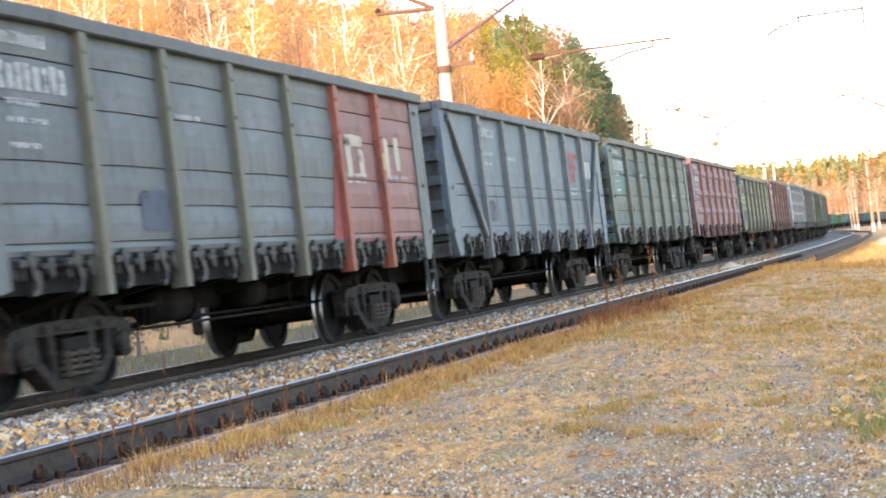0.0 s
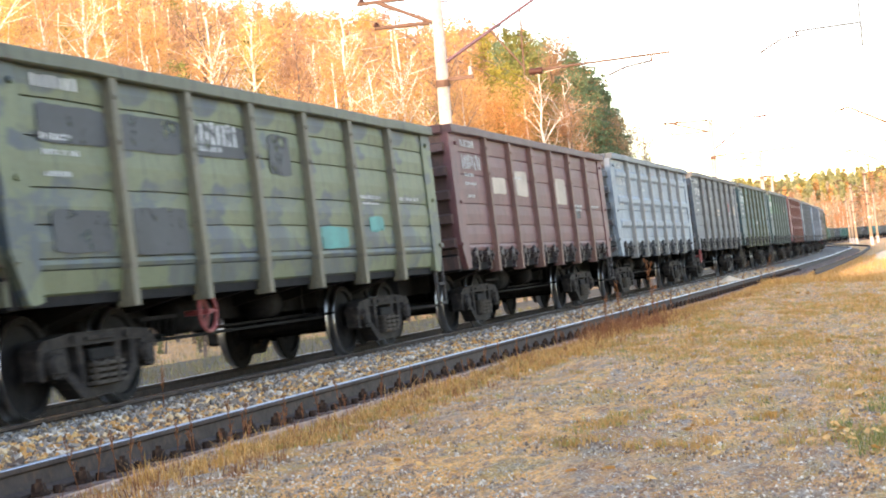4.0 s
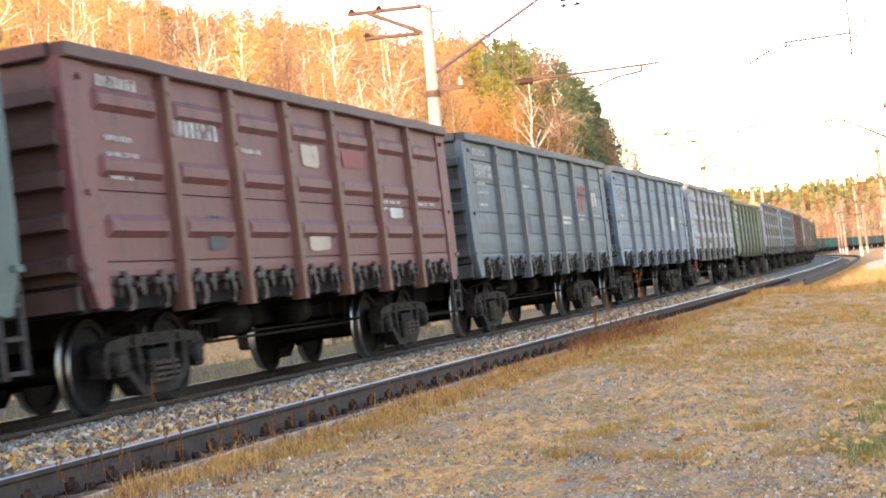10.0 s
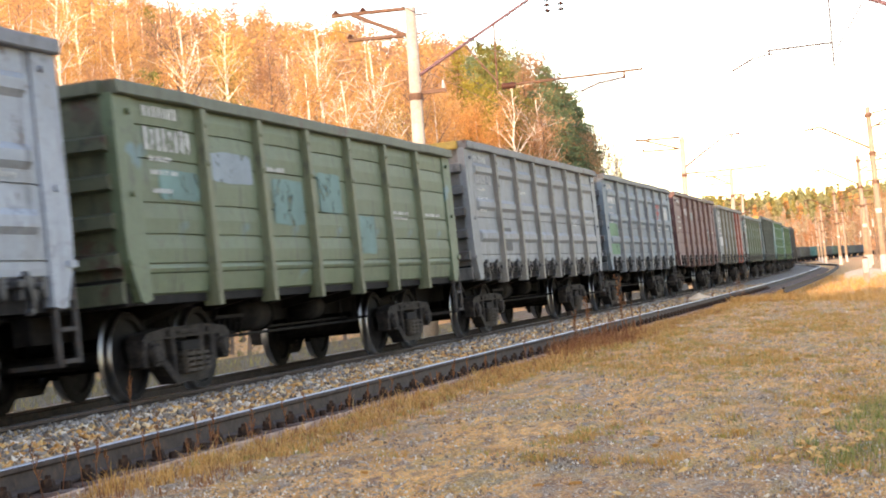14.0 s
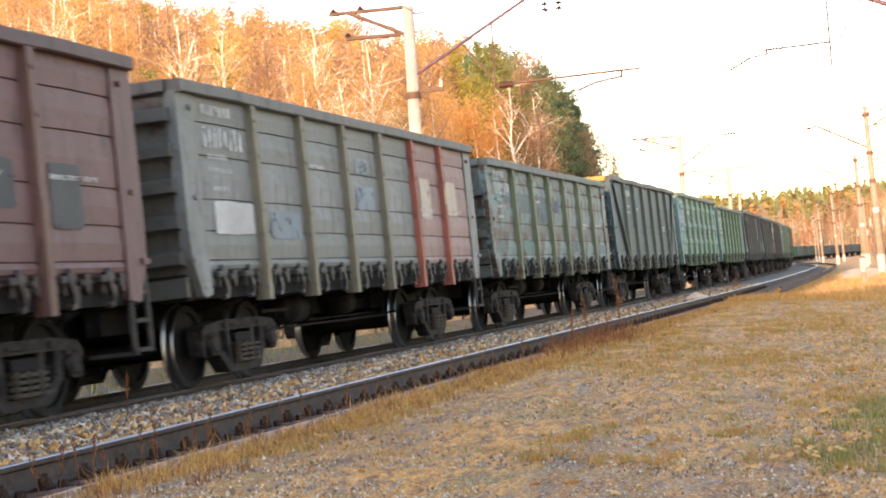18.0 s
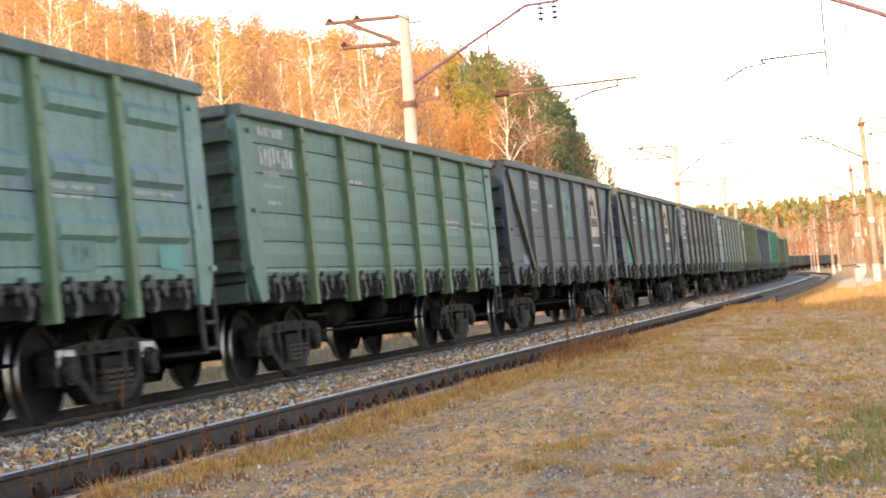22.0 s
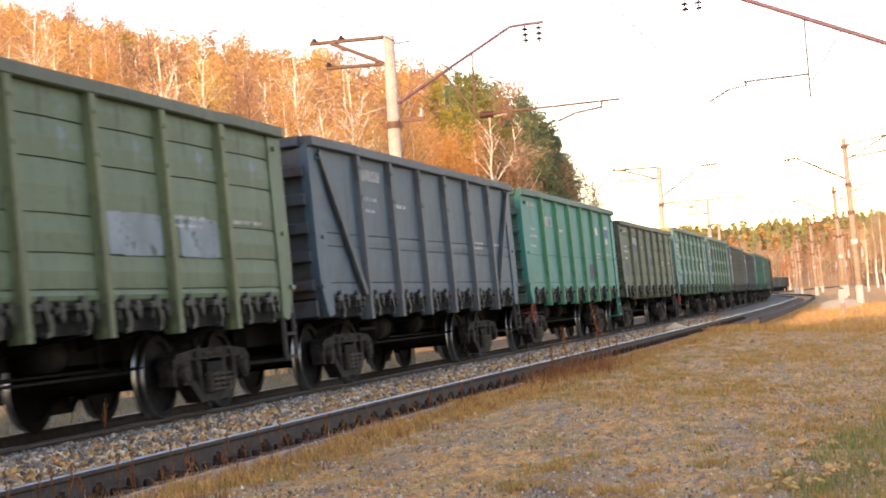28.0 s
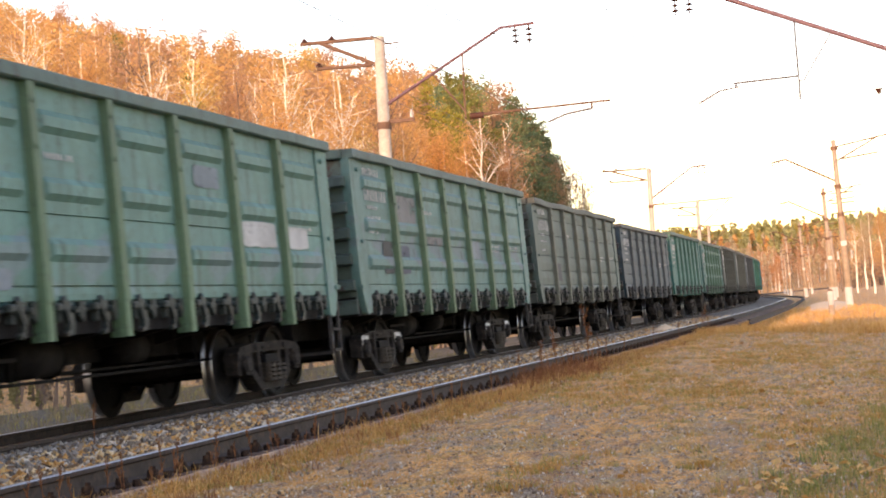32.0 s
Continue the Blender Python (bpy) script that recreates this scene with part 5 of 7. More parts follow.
EMBLEMS = {1: (5, 0.35, 0.50, 0.82, 0.8), 11: (5, 0.45, 0.46, 0.76, 0.75), 13: (5, 0.35, 0.48, 0.86, 0.75), 16: (5, 0.35, 0.50, 0.80, 0.75), 7: (5, 0.40, 0.42, 0.62, 0.5)}


def gear_sign(car, top):
    """Half a cog wheel over a row of bars, in black on the pale board."""
    y0, y1 = SPANS[5]
    h = top - 0.12 - FLOOR
    cy, cz = (y0 + y1) / 2, FLOOR + 0.66 * h
    bm = bmesh.new()
    n = 36
    ring = []
    for i in range(n + 1):
        a = math.pi * (i / n) * 1.16 - 0.08 * math.pi
        r = 0.43 if (i // 4) % 2 == 0 else 0.33
        ring.append((bm.verts.new((0, cy - 0.20 * math.cos(a), cz + 0.20 * math.sin(a))), bm.verts.new((0, cy - r * math.cos(a), cz + r * math.sin(a)))))
    for a, b in zip(ring, ring[1:]):
        bm.faces.new((a[0], b[0], b[1], a[1]))
    bmesh.ops.solidify(bm, geom=bm.faces[:], thickness=0.003)
    part("painted_cog", bm, PAINTS["black"], car, "half cog wheel painted in black", m=Matrix.Translation((1.497, 0, 0)))
    for i in range(4):
        a = cy - 0.52 + i * 0.27
        bm = bmesh.new()
        box(bm, 0, 0.003, a, a + 0.19, cz - 0.35, cz - 0.13)
        part("painted_bar", bm, PAINTS["black"], car, m=Matrix.Translation((1.497, 0, 0)))


for k in range(43):
    car, top, wall = gondola(k)
    near_marks(k, car, top)
    for spot in DECOR.get(k, ()):
        panel_patch(k, car, top, *spot, lift=0.002 if spot[-1] in ("white", "black", "dark", "cream", "blue", "grey") else 0.0)
    if k in EMBLEMS:
        slanted_emblem(car, top, *EMBLEMS[k])
    if k in (23, 24):
        gear_sign(car, top)
    if k == 0:
        bm = bmesh.new()
        a = SPANS[4][1]
        prism(bm, ((a - 0.42, FLOOR + 0.05), (a - 0.01, FLOOR + 0.05), (a - 0.01, FLOOR + 1.25)), "x", 0, 0.004)
        part("repaint_patch", bm, PAINTS["red"], car, "red paint on the corner of the panel", m=Matrix.Translation((1.488, 0, 0)))
    if k in (0, 18):
        plate("post_stripe", car, POSTS[5] - 0.066, POSTS[5] + 0.066, 2.28, 2.52, PAINTS["straw"], 1.564, "cream stripe on the post")
    if k == 31:
        bm = bmesh.new()
        box(bm, -1.38, 1.38, -6.366, -6.361, 3.115, 3.355)
        part("end_stripe", bm, M_YELLOW_END, car, "yellow paint on the end wall")
        plate("post_stripe", car, POSTS[0] - 0.066, POSTS[0] + 0.066, 2.98, 3.30, PAINTS["yellow"], 1.564, "yellow stripe on the post")
    wagons.append(car)


def far_gondola(k):
    """A wagon of the tail, which stays far off."""
    like = (38, 33, 37, 41, 35, 26, 38, 22, 37, 42, 33, 39, 28, 17)[k % 14]
    words, kind, wall_col, post_col, patch, amount, rust = WAGONS[like]
    car = tagged(new("gondola_wagon"), "%s far-off steel gondola wagon" % words, "freight wagon", "wagons of the train")
    src = wagons[like]
    mats = {o.name.split(".")[0]: o.material_slots[0].material for o in src.children}

    def make_body():
        bm = bmesh.new()
        for sx in (-1, 1):
            box(bm, min(sx * 1.44, sx * 1.475), max(sx * 1.44, sx * 1.475), -6.4, 6.4, 1.2, 3.45)
        for sy in (-6.36, 6.36):
            box(bm, -1.44, 1.44, sy - 0.03, sy + 0.03, 1.2, 3.45)
        box(bm, -1.44, 1.44, -6.33, 6.33, 1.2, 1.3)
        return mesh_of("body", bm)

    def make_posts():
        bm = bmesh.new()
        for sx in (-1, 1):
            for y in POSTS:
                box(bm, min(sx * 1.478, sx * 1.56), max(sx * 1.478, sx * 1.56), y - 0.08, y + 0.08, 0.95, 3.36)
            box(bm, min(sx * 1.478, sx * 1.55), max(sx * 1.478, sx * 1.55), -6.4, 6.4, 3.361, 3.49)
        return mesh_of("side_posts", bm)

    def make_bogie():
        bm = bmesh.new()
        for sx in (-1, 1):
            box(bm, sx * 1.04 - 0.08, sx * 1.04 + 0.08, -1.2, 1.2, 0.25, 0.85, 0.1)
            for y in (-0.925, 0.925):
                rod(bm, (sx * 0.74, y, 0.4785), (sx * 0.87, y, 0.4785), 0.4785, None, 18)
        return mesh_of("bogie", bm)
    put("body", cached("far_body", make_body), mats["side_panel"], car)
    put("side_posts", cached("far_posts", make_posts), mats["side_post"], car)
    put("underframe", ME_UNDER, M_DARK, car)
    for y in (-4.325, 4.325):
        put("bogie", cached("far_bogie", make_bogie), M_DARK, car, Matrix.Translation((0, y, 0)))
    wagons.append(car)


for k in range(43, LAST + 1):
    far_gondola(k)


# ================= masts and wires =================
def insulator(bm, at, n=3, r=0.10, down=True):
    x, y, z = at
    rod(bm, (x, y, z + 0.02), (x, y, z - 0.16 * n), 0.018, None, 6)
    for i in range(n):
        zz = z - 0.06 - i * 0.14
        rod(bm, (x, y, zz - 0.045), (x, y, zz), r, r * 0.45, 12)


def mast_pole(bm, x, y, z0, z1, r0, r1, lean=(0.0, 0.0)):
    rod(bm, (x, y, z0), (x + lean[0], y + lean[1], z1), r0, r1, 14)


def far_mast(s, top, full=2, reach=0.0, drop=0.0, lift=0.0, short=0.0):
    """Round concrete mast on the hill side of the train's track, with bracket arm, feeder arms, insulators and fittings."""
    m = frame_on_line(s, 0, 0, level=True)
    root = tagged(new("catenary_mast"), "round pale concrete catenary mast with rusty steel arms", "catenary mast", "masts along the line")
    root.matrix_basis = m
    bm = bmesh.new()
    mast_pole(bm, -3.38, 0, -1.0, top, 0.21, 0.145, (0.13, 0))
    part("pole", bm, M_CONCRETE, root, smooth=True)
    for z in (top - 2.35,):
        bm = bmesh.new()
        rod(bm, (-3.28, 0, z - 0.09), (-3.28, 0, z + 0.09), 0.19, None, 14)
        part("band", bm, M_RUSTSTEEL, root)
    bm = bmesh.new()
    box(bm, -3.3, -2.45, -0.04, 0.04, top - 2.30, top - 2.20)
    part("spur", bm, M_RUSTSTEEL, root)
    bm = bmesh.new()
    rod(bm, (-2.52, 0, top - 2.2), (-2.52, 0, top - 2.08), 0.055, 0.045, 8)
    rod(bm, (-2.52, 0, top - 2.08), (-2.52, 0, top - 1.98), 0.035, 0.03, 8)
    part("spur_insulator", bm, M_WHITEWASH, root, "small white porcelain insulator")
    bm = bmesh.new()
    rod(bm, (-5.42 - reach, 0, top + 0.02 - drop), (-3.4, 0, top - 0.02 - drop), 0.055, None, 6)
    part("feeder_arm", bm, M_RUSTSTEEL, root)
    bm = bmesh.new()
    rod(bm, (-4.85 - reach, 0, top - 0.02 - drop), (-3.35, 0, top - 0.74 - drop), 0.055, None, 6)
    part("feeder_brace", bm, M_RUSTSTEEL, root)
    bm = bmesh.new()
    rod(bm, (-5.0 - reach, 0, top - 0.68 - drop), (-3.5, 0, top - 0.72 - drop), 0.05, None, 6)
    part("feeder_arm", bm, M_RUSTSTEEL, root)
    for x, z in ((-5.3 - reach, top + 0.06 - drop), (-4.55 - reach, top + 0.06 - drop), (-4.95 - reach, top - 0.62 - drop)):
        bm = bmesh.new()
        rod(bm, (x, 0, z), (x, 0, z + 0.10), 0.10, 0.02, 10)
        part("pin_insulator", bm, M_PORC, root)
    bm = bmesh.new()
    rod(bm, (-3.2, 0, top - 0.22), (-2.68, 0, top - 0.20), 0.022, None, 6)
    part("pole_spur", bm, M_RUSTSTEEL, root)
    if full == 0:
        bm = bmesh.new()
        rod(bm, (-6.1, 0, top - 0.12), (-0.2, 0, top - 0.03), 0.06, None, 6)
        part("cross_arm", bm, M_RUSTSTEEL, root)
        bm = bmesh.new()
        rod(bm, (-3.2, 0, top - 2.3), (-0.6, 0, top - 0.15), 0.04, None, 6)
        part("stay", bm, M_RUSTSTEEL, root)
    if full:
        bm = bmesh.new()
        rod(bm, (-3.15, 0, 6.52 + lift), (-short, 0, 8.20 + lift), 0.046 if full == 2 else 0.06, 0.04, 8)
        rod(bm, (-short, 0, 8.20 + lift), (0.88 - short, 0, 8.23 + lift), 0.04 if full == 2 else 0.055, None, 8)
        part("bracket_arm", bm, M_PURPLE, root, "inclined rust-red tubular bracket")
        for x in (0.38, 0.74):
            bm = bmesh.new()
            insulator(bm, (x - short, 0, 8.18 + lift), 3, 0.11)
            part("string_insulator", bm, M_PORC, root)
    if full == 2:
        bm = bmesh.new()
        rod(bm, (-1.05, 0, 7.62), (-1.08, 0, 5.95), 0.024, None, 6)
        part("drop_rod", bm, M_RUSTSTEEL, root)
        bm = bmesh.new()
        rod(bm, (-1.88, 0, 7.2), (-1.05, 0, 6.1), 0.026, None, 6)
        part("stay", bm, M_RUSTSTEEL, root)
        bm = bmesh.new()
        rod(bm, (-0.9, 0, 6.02), (2.7, 0, 6.06), 0.036, 0.030, 8)
        rod(bm, (2.22, 0, 6.06), (2.22, 0, 5.88), 0.03, None, 6)
        part("registration_tube", bm, M_RUSTSTEEL, root)
        bm = bmesh.new()
        rod(bm, (-0.95, 0, 6.0), (-0.6, 0, 6.0), 0.085, None, 10)
        part("tube_insulator", bm, M_PORC, root)
        bm = bmesh.new()
        rod(bm, (2.22, 0, 5.9), (1.55, 0, 5.82), 0.032, None, 6)
        rod(bm, (1.55, 0, 5.82), (1.08, 0, 5.66), 0.032, None, 6)
        part("steady_arm", bm, M_GALV, root)
    return root


far_mast(43.3, 8.32)
far_mast(105.2, 8.9, 1, 0.70, 0.0, 0.55, 0.64)
far_mast(147.6, 9.0, 0, 0.0, 0.55)
far_mast(205, 9.0, 0, 0.0, 0.55)
far_mast(265, 9.0, 0, 0.0, 0.55)


def near_mast(x, y, z0, height, bracket=True, fittings=True, whitewash=1.1):
    """Concrete mast on the verge side, whitewashed foot, arm over the near track."""
    root = tagged(new("catenary_mast"), "weathered concrete catenary mast with a whitewashed foot beside the grass", "catenary mast", "masts along the line")
    root.matrix_basis = Matrix.Translation((x, y, z0)) @ Matrix.Rotation(float(np.interp(y, LINE_Y, HEAD)), 4, "Z") @ Matrix.Rotation(-0.025, 4, "Y")
    bm = bmesh.new()
    mast_pole(bm, 0, 0, -0.3, height, 0.23, 0.14)
    part("pole", bm, M_CONCRETE_OLD, root, smooth=True)
    bm = bmesh.new()
    rod(bm, (0, 0, -0.29), (0, 0, whitewash), 0.238, 0.228, 14)
    part("whitewashed_foot", bm, M_WHITEWASH, root)
    if fittings:
        for z in (height * 0.55, height * 0.72, height * 0.95):
            bm = bmesh.new()
            rod(bm, (0, 0, z - 0.12), (0, 0, z + 0.1), 0.23, None, 12)
            part("band", bm, M_RUSTSTEEL, root)
        bm = bmesh.new()
        rod(bm, (0.1, 0, height - 0.42), (3.2, 0, height + 0.0), 0.05, None, 6)
        part("feeder_arm", bm, M_RUSTSTEEL, root)
        bm = bmesh.new()
        rod(bm, (0.1, 0, height - 1.27), (2.5, 0, height - 0.12), 0.05, None, 6)
        rod(bm, (0.4, 0, height - 1.17), (2.55, 0, height - 1.0), 0.05, None, 6)
        part("feeder_brace", bm, M_RUSTSTEEL, root)
        for z in (0.56, 0.62, 0.68):
            bm = bmesh.new()
            box(bm, -0.5, 0.9, -0.04, 0.04, height * z - 0.04, height * z + 0.04)
            part("cross_arm", bm, M_RUSTSTEEL, root)
        for dx in (-0.40, 0.40) if y < 150 else ():
            bm = bmesh.new()
            rod(bm, (dx, 0, height * 0.28), (dx, 0, height * 0.28 + 0.5), 0.06, None, 8)
            part("white_insulator", bm, M_WHITEWASH, root)
        bm = bmesh.new()
        box(bm, -0.18, 0.18, -0.26, -0.24, height * 0.36, height * 0.36 + 0.3)
        part("plate", bm, M_WHITEWASH, root)
    if bracket:
        bm = bmesh.new()
        rod(bm, (-0.1, 0, height - 2.45), (-2.9, 0, height - 0.85), 0.065, 0.055, 8)
        rod(bm, (-2.9, 0, height - 0.85), (-3.65, 0, height - 0.95), 0.055, None, 8)
        part("bracket_arm", bm, M_RUSTSTEEL, root)
        for dx in (-3.3, -3.7):
            bm = bmesh.new()
            insulator(bm, (dx, 0, height - 0.9), 3, 0.10)
            part("string_insulator", bm, M_PORC, root)
    return root


near_mast(-0.74, 105.5, ground_z(-0.74, 105.5), 9.95)
near_mast(-2.3, 148.4, ground_z(-2.3, 148.4), 9.5)
near_mast(-6.8, 221.2, ground_z(-6.8, 221.2), 9.4)
near_mast(-10.8, 277, ground_z(-10.8, 277), 9.4, False)
near_mast(-15.4, 362, ground_z(-15.4, 362), 9.4, False)
near_mast(-2.6, 186, ground_z(-2.6, 186), 7.0, False, False)
near_mast(-4.2, 250, ground_z(-4.2, 250), 7.5, False, False)
near_mast(-8.2, 300, ground_z(-8.2, 300), 8.5, False, False)
near_mast(-13.5, 330, ground_z(-13.5, 330), 7.5, False, False)
marker = tagged(new("marker_post"), "short white painted marker post in the grass", "post")
marker.matrix_basis = Matrix.Translation((-1.32, 76, ground_z(-1.32, 76)))
bm = bmesh.new()
rod(bm, (0, 0, -0.2), (0, 0, 1.05), 0.135, 0.125, 10)
part("post", bm, M_CONCRETE_OLD, marker)
bm = bmesh.new()
rod(bm, (0, 0, 0.45), (0, 0, 1.049), 0.145, 0.14, 10)
part("painted_top", bm, M_WHITEWASH, marker, "white painted upper half")
bm = bmesh.new()
rod(bm, (0, 0, 1.05), (0, 0, 1.13), 0.15, 0.05, 10)
part("cap", bm, M_RUSTSTEEL, marker)

# mast of the near track: its arm reaches into the view from the verge side
right_mast = tagged(new("catenary_mast"), "concrete catenary mast with a purple-brown tubular arm over the near track", "catenary mast", "masts along the line")
right_mast.matrix_basis = frame_on_line(43.3, 0, 0, level=True)
bm = bmesh.new()
mast_pole(bm, 9.85, 0, -0.6, 9.2, 0.22, 0.15)
part("pole", bm, M_CONCRETE, right_mast, smooth=True)
bm = bmesh.new()
rod(bm, (9.65, 0, 6.60), (5.2, 0, 8.56), 0.06, None, 10)
rod(bm, (5.2, 0, 8.56), (4.3, 0, 8.60), 0.05, None, 10)
part("bracket_arm", bm, M_PURPLE, right_mast, "inclined purple-brown tubular bracket")
bm = bmesh.new()
rod(bm, (7.39, 0, 7.58), (7.40, 0, 5.62), 0.025, None, 8)
part("drop_rod", bm, M_GALV, right_mast)
bm = bmesh.new()
rod(bm, (8.25, 0, 7.18), (7.52, 0, 6.08), 0.018, None, 6)
rod(bm, (7.52, 0, 6.08), (7.40, 0, 6.07), 0.018, None, 6)
part("stay", bm, M_GALV, right_mast)
bm = bmesh.new()
rod(bm, (7.40, 0, 6.20), (5.80, 0, 6.17), 0.028, None, 8)
rod(bm, (5.86, 0, 6.17), (5.86, 0, 6.07), 0.03, None, 6)
part("registration_tube", bm, M_GALV, right_mast)
bm = bmesh.new()
rod(bm, (5.96, 0, 6.08), (5.45, 0, 6.02), 0.022, None, 6)
rod(bm, (5.45, 0, 6.02), (4.93, 0, 5.76), 0.028, None, 6)
part("steady_arm", bm, M_GALV, right_mast)
for x in (4.5, 4.85):
    bm = bmesh.new()
    insulator(bm, (x, 0, 8.5), 3, 0.11)
    part("string_insulator", bm, M_PORC, right_mast)
bm = bmesh.new()
rod(bm, (9.28, 0, 5.70), (9.28, 0, 5.55), 0.10, 0.02, 10)
part("pin_insulator", bm, M_PORC, right_mast)


def wire(name, pts, r, label):
    vs, fs = [], []
    n = 4
    for i, p in enumerate(pts):
        d = (pts[min(i + 1, len(pts) - 1)] - pts[max(i - 1, 0)]).to_track_quat("Z", "Y").to_matrix()
        vs += [p + d @ Vector((r * math.cos(a * math.pi / 2), r * math.sin(a * math.pi / 2), 0)) for a in range(n)]
    for i in range(len(pts) - 1):
        fs += [(i * n + a, i * n + (a + 1) % n, (i + 1) * n + (a + 1) % n, (i + 1) * n + a) for a in range(n)]
    return tagged(put(name, faces_mesh(name, vs, fs), M_WIRE), label, "wire", "overhead wires")


def level_at(s, lat, up):
    p = on_line(s, 0, 0)
    a = float(np.interp(s, GRID, HEAD))
    return Vector((p.x + lat * math.cos(a), p.y + lat * math.sin(a), p.z + up))


MASTS = (-10, 43.3, 105.2, 147.6, 205, 265, 330)
for lat, up, sag, r, words in ((1.08, 5.66, 0.0, 0.009, "copper contact wire over the train's track"), (0.55, 7.7, 0.9, 0.009, "messenger wire over the train's track"), (4.93, 5.76, 0.0, 0.009, "copper contact wire over the near track"), (4.7, 8.0, 0.9, 0.009, "messenger wire over the near track"), (-5.3, 8.45, 0.6, 0.008, "feeder wire on the mast arms"), (-4.95, 7.8, 0.6, 0.008, "feeder wire on the mast arms")):
    pts = []
    for a, b in zip(MASTS, MASTS[1:]):
        for i in range(8):
            u = i / 8
            pts.append(level_at(a + (b - a) * u, lat, up - sag * 4 * u * (1 - u)))
    wire("overhead_wire", pts, r, words)

# ================= trees =================
M_BIRCH = plain("birch_bark", (0.80, 0.74, 0.64), 0.8, 0.0, 0.2, 3.0, (0.36, 0.30, 0.24), 0.2)
M_TWIG = plain("brown_birch_twigs", (0.36, 0.23, 0.14), 0.9, 0.0, 0.3, 3.0, (0.22, 0.14, 0.09), 0.2)
M_PINEBARK = plain("pine_bark", (0.26, 0.13, 0.07), 0.9, 0.0, 0.35, 3.0, (0.14, 0.08, 0.05), 0.3)
M_BROWNBARK = plain("grey_brown_bark", (0.20, 0.15, 0.115), 0.9, 0.0, 0.35, 3.0, (0.11, 0.085, 0.07), 0.3)
M_ORANGE = foliage("orange_birch_leaves", ((0.60, 0.335, 0.13), (0.67, 0.40, 0.155), (0.71, 0.45, 0.185), (0.63, 0.355, 0.14), (0.74, 0.50, 0.22)), 0.55)
M_GOLD = foliage("golden_birch_leaves", ((0.70, 0.48, 0.15), (0.76, 0.54, 0.19), (0.68, 0.44, 0.13), (0.78, 0.58, 0.24)), 0.55)
M_RUSTLEAF = foliage("rusty_larch_leaves", ((0.46, 0.265, 0.15), (0.54, 0.32, 0.18), (0.50, 0.29, 0.16), (0.59, 0.38, 0.22)), 0.55)
M_GREENLEAF = foliage("yellow_green_leaves", ((0.22, 0.21, 0.06), (0.29, 0.265, 0.08), (0.35, 0.29, 0.10), (0.26, 0.235, 0.07)), 0.4)
# haze over the far ridge is put into this paler needle colour
M_RIDGE = foliage("hazed_ridge_needles", ((0.27, 0.29, 0.14), (0.33, 0.335, 0.16), (0.38, 0.36, 0.18), (0.30, 0.31, 0.15)), 0.45)
M_FARWOOD = foliage("bare_autumn_wood", ((0.40, 0.32, 0.21), (0.48, 0.37, 0.25), (0.36, 0.33, 0.18), (0.52, 0.39, 0.26)), 0.4)
M_BRUSH = foliage("grey_brown_scrub", ((0.16, 0.12, 0.085), (0.22, 0.17, 0.12), (0.27, 0.20, 0.13), (0.13, 0.105, 0.075)), 0.2)
M_BRUSHGREEN = foliage("olive_scrub", ((0.17, 0.17, 0.075), (0.23, 0.22, 0.10), (0.28, 0.24, 0.11), (0.15, 0.15, 0.07)), 0.2)
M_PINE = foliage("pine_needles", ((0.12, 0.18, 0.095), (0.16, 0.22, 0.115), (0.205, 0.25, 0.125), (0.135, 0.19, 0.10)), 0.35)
# lit conifers: sunlight is put into these two yellower needle colours
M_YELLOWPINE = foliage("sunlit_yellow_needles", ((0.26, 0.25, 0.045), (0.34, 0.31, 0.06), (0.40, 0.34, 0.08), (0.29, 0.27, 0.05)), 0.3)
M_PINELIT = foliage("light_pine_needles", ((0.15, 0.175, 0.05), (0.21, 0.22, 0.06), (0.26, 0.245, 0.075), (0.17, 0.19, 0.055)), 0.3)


def tube(vs, fs, a, b, r0, r1, n=5):
    d = (b - a)
    if d.length < 1e-4:
        return
    q = d.to_track_quat("Z", "Y").to_matrix()
    k = len(vs)
    for p, r in ((a, r0), (b, r1)):
        for i in range(n):
            t = i / n * math.tau
            vs.append(p + q @ Vector((r * math.cos(t), r * math.sin(t), 0)))
    for i in range(n):
        j = (i + 1) % n
        fs.append((k + i, k + j, k + n + j, k + n + i))


def leaf_quad(vs, fs, at, size, rng):
    u = Vector((rng.gauss(0, 1), rng.gauss(0, 1), rng.gauss(0, 0.7))).normalized()
    w = u.cross(Vector((rng.gauss(0, 1), rng.gauss(0, 1), rng.gauss(0, 1)))).normalized()
    k = len(vs)
    a, b = u * size, w * size * rng.uniform(0.5, 0.9)
    vs += [at - a, at - b * 0.9, at + a, at + b]
    fs.append((k, k + 1, k + 2, k + 3))


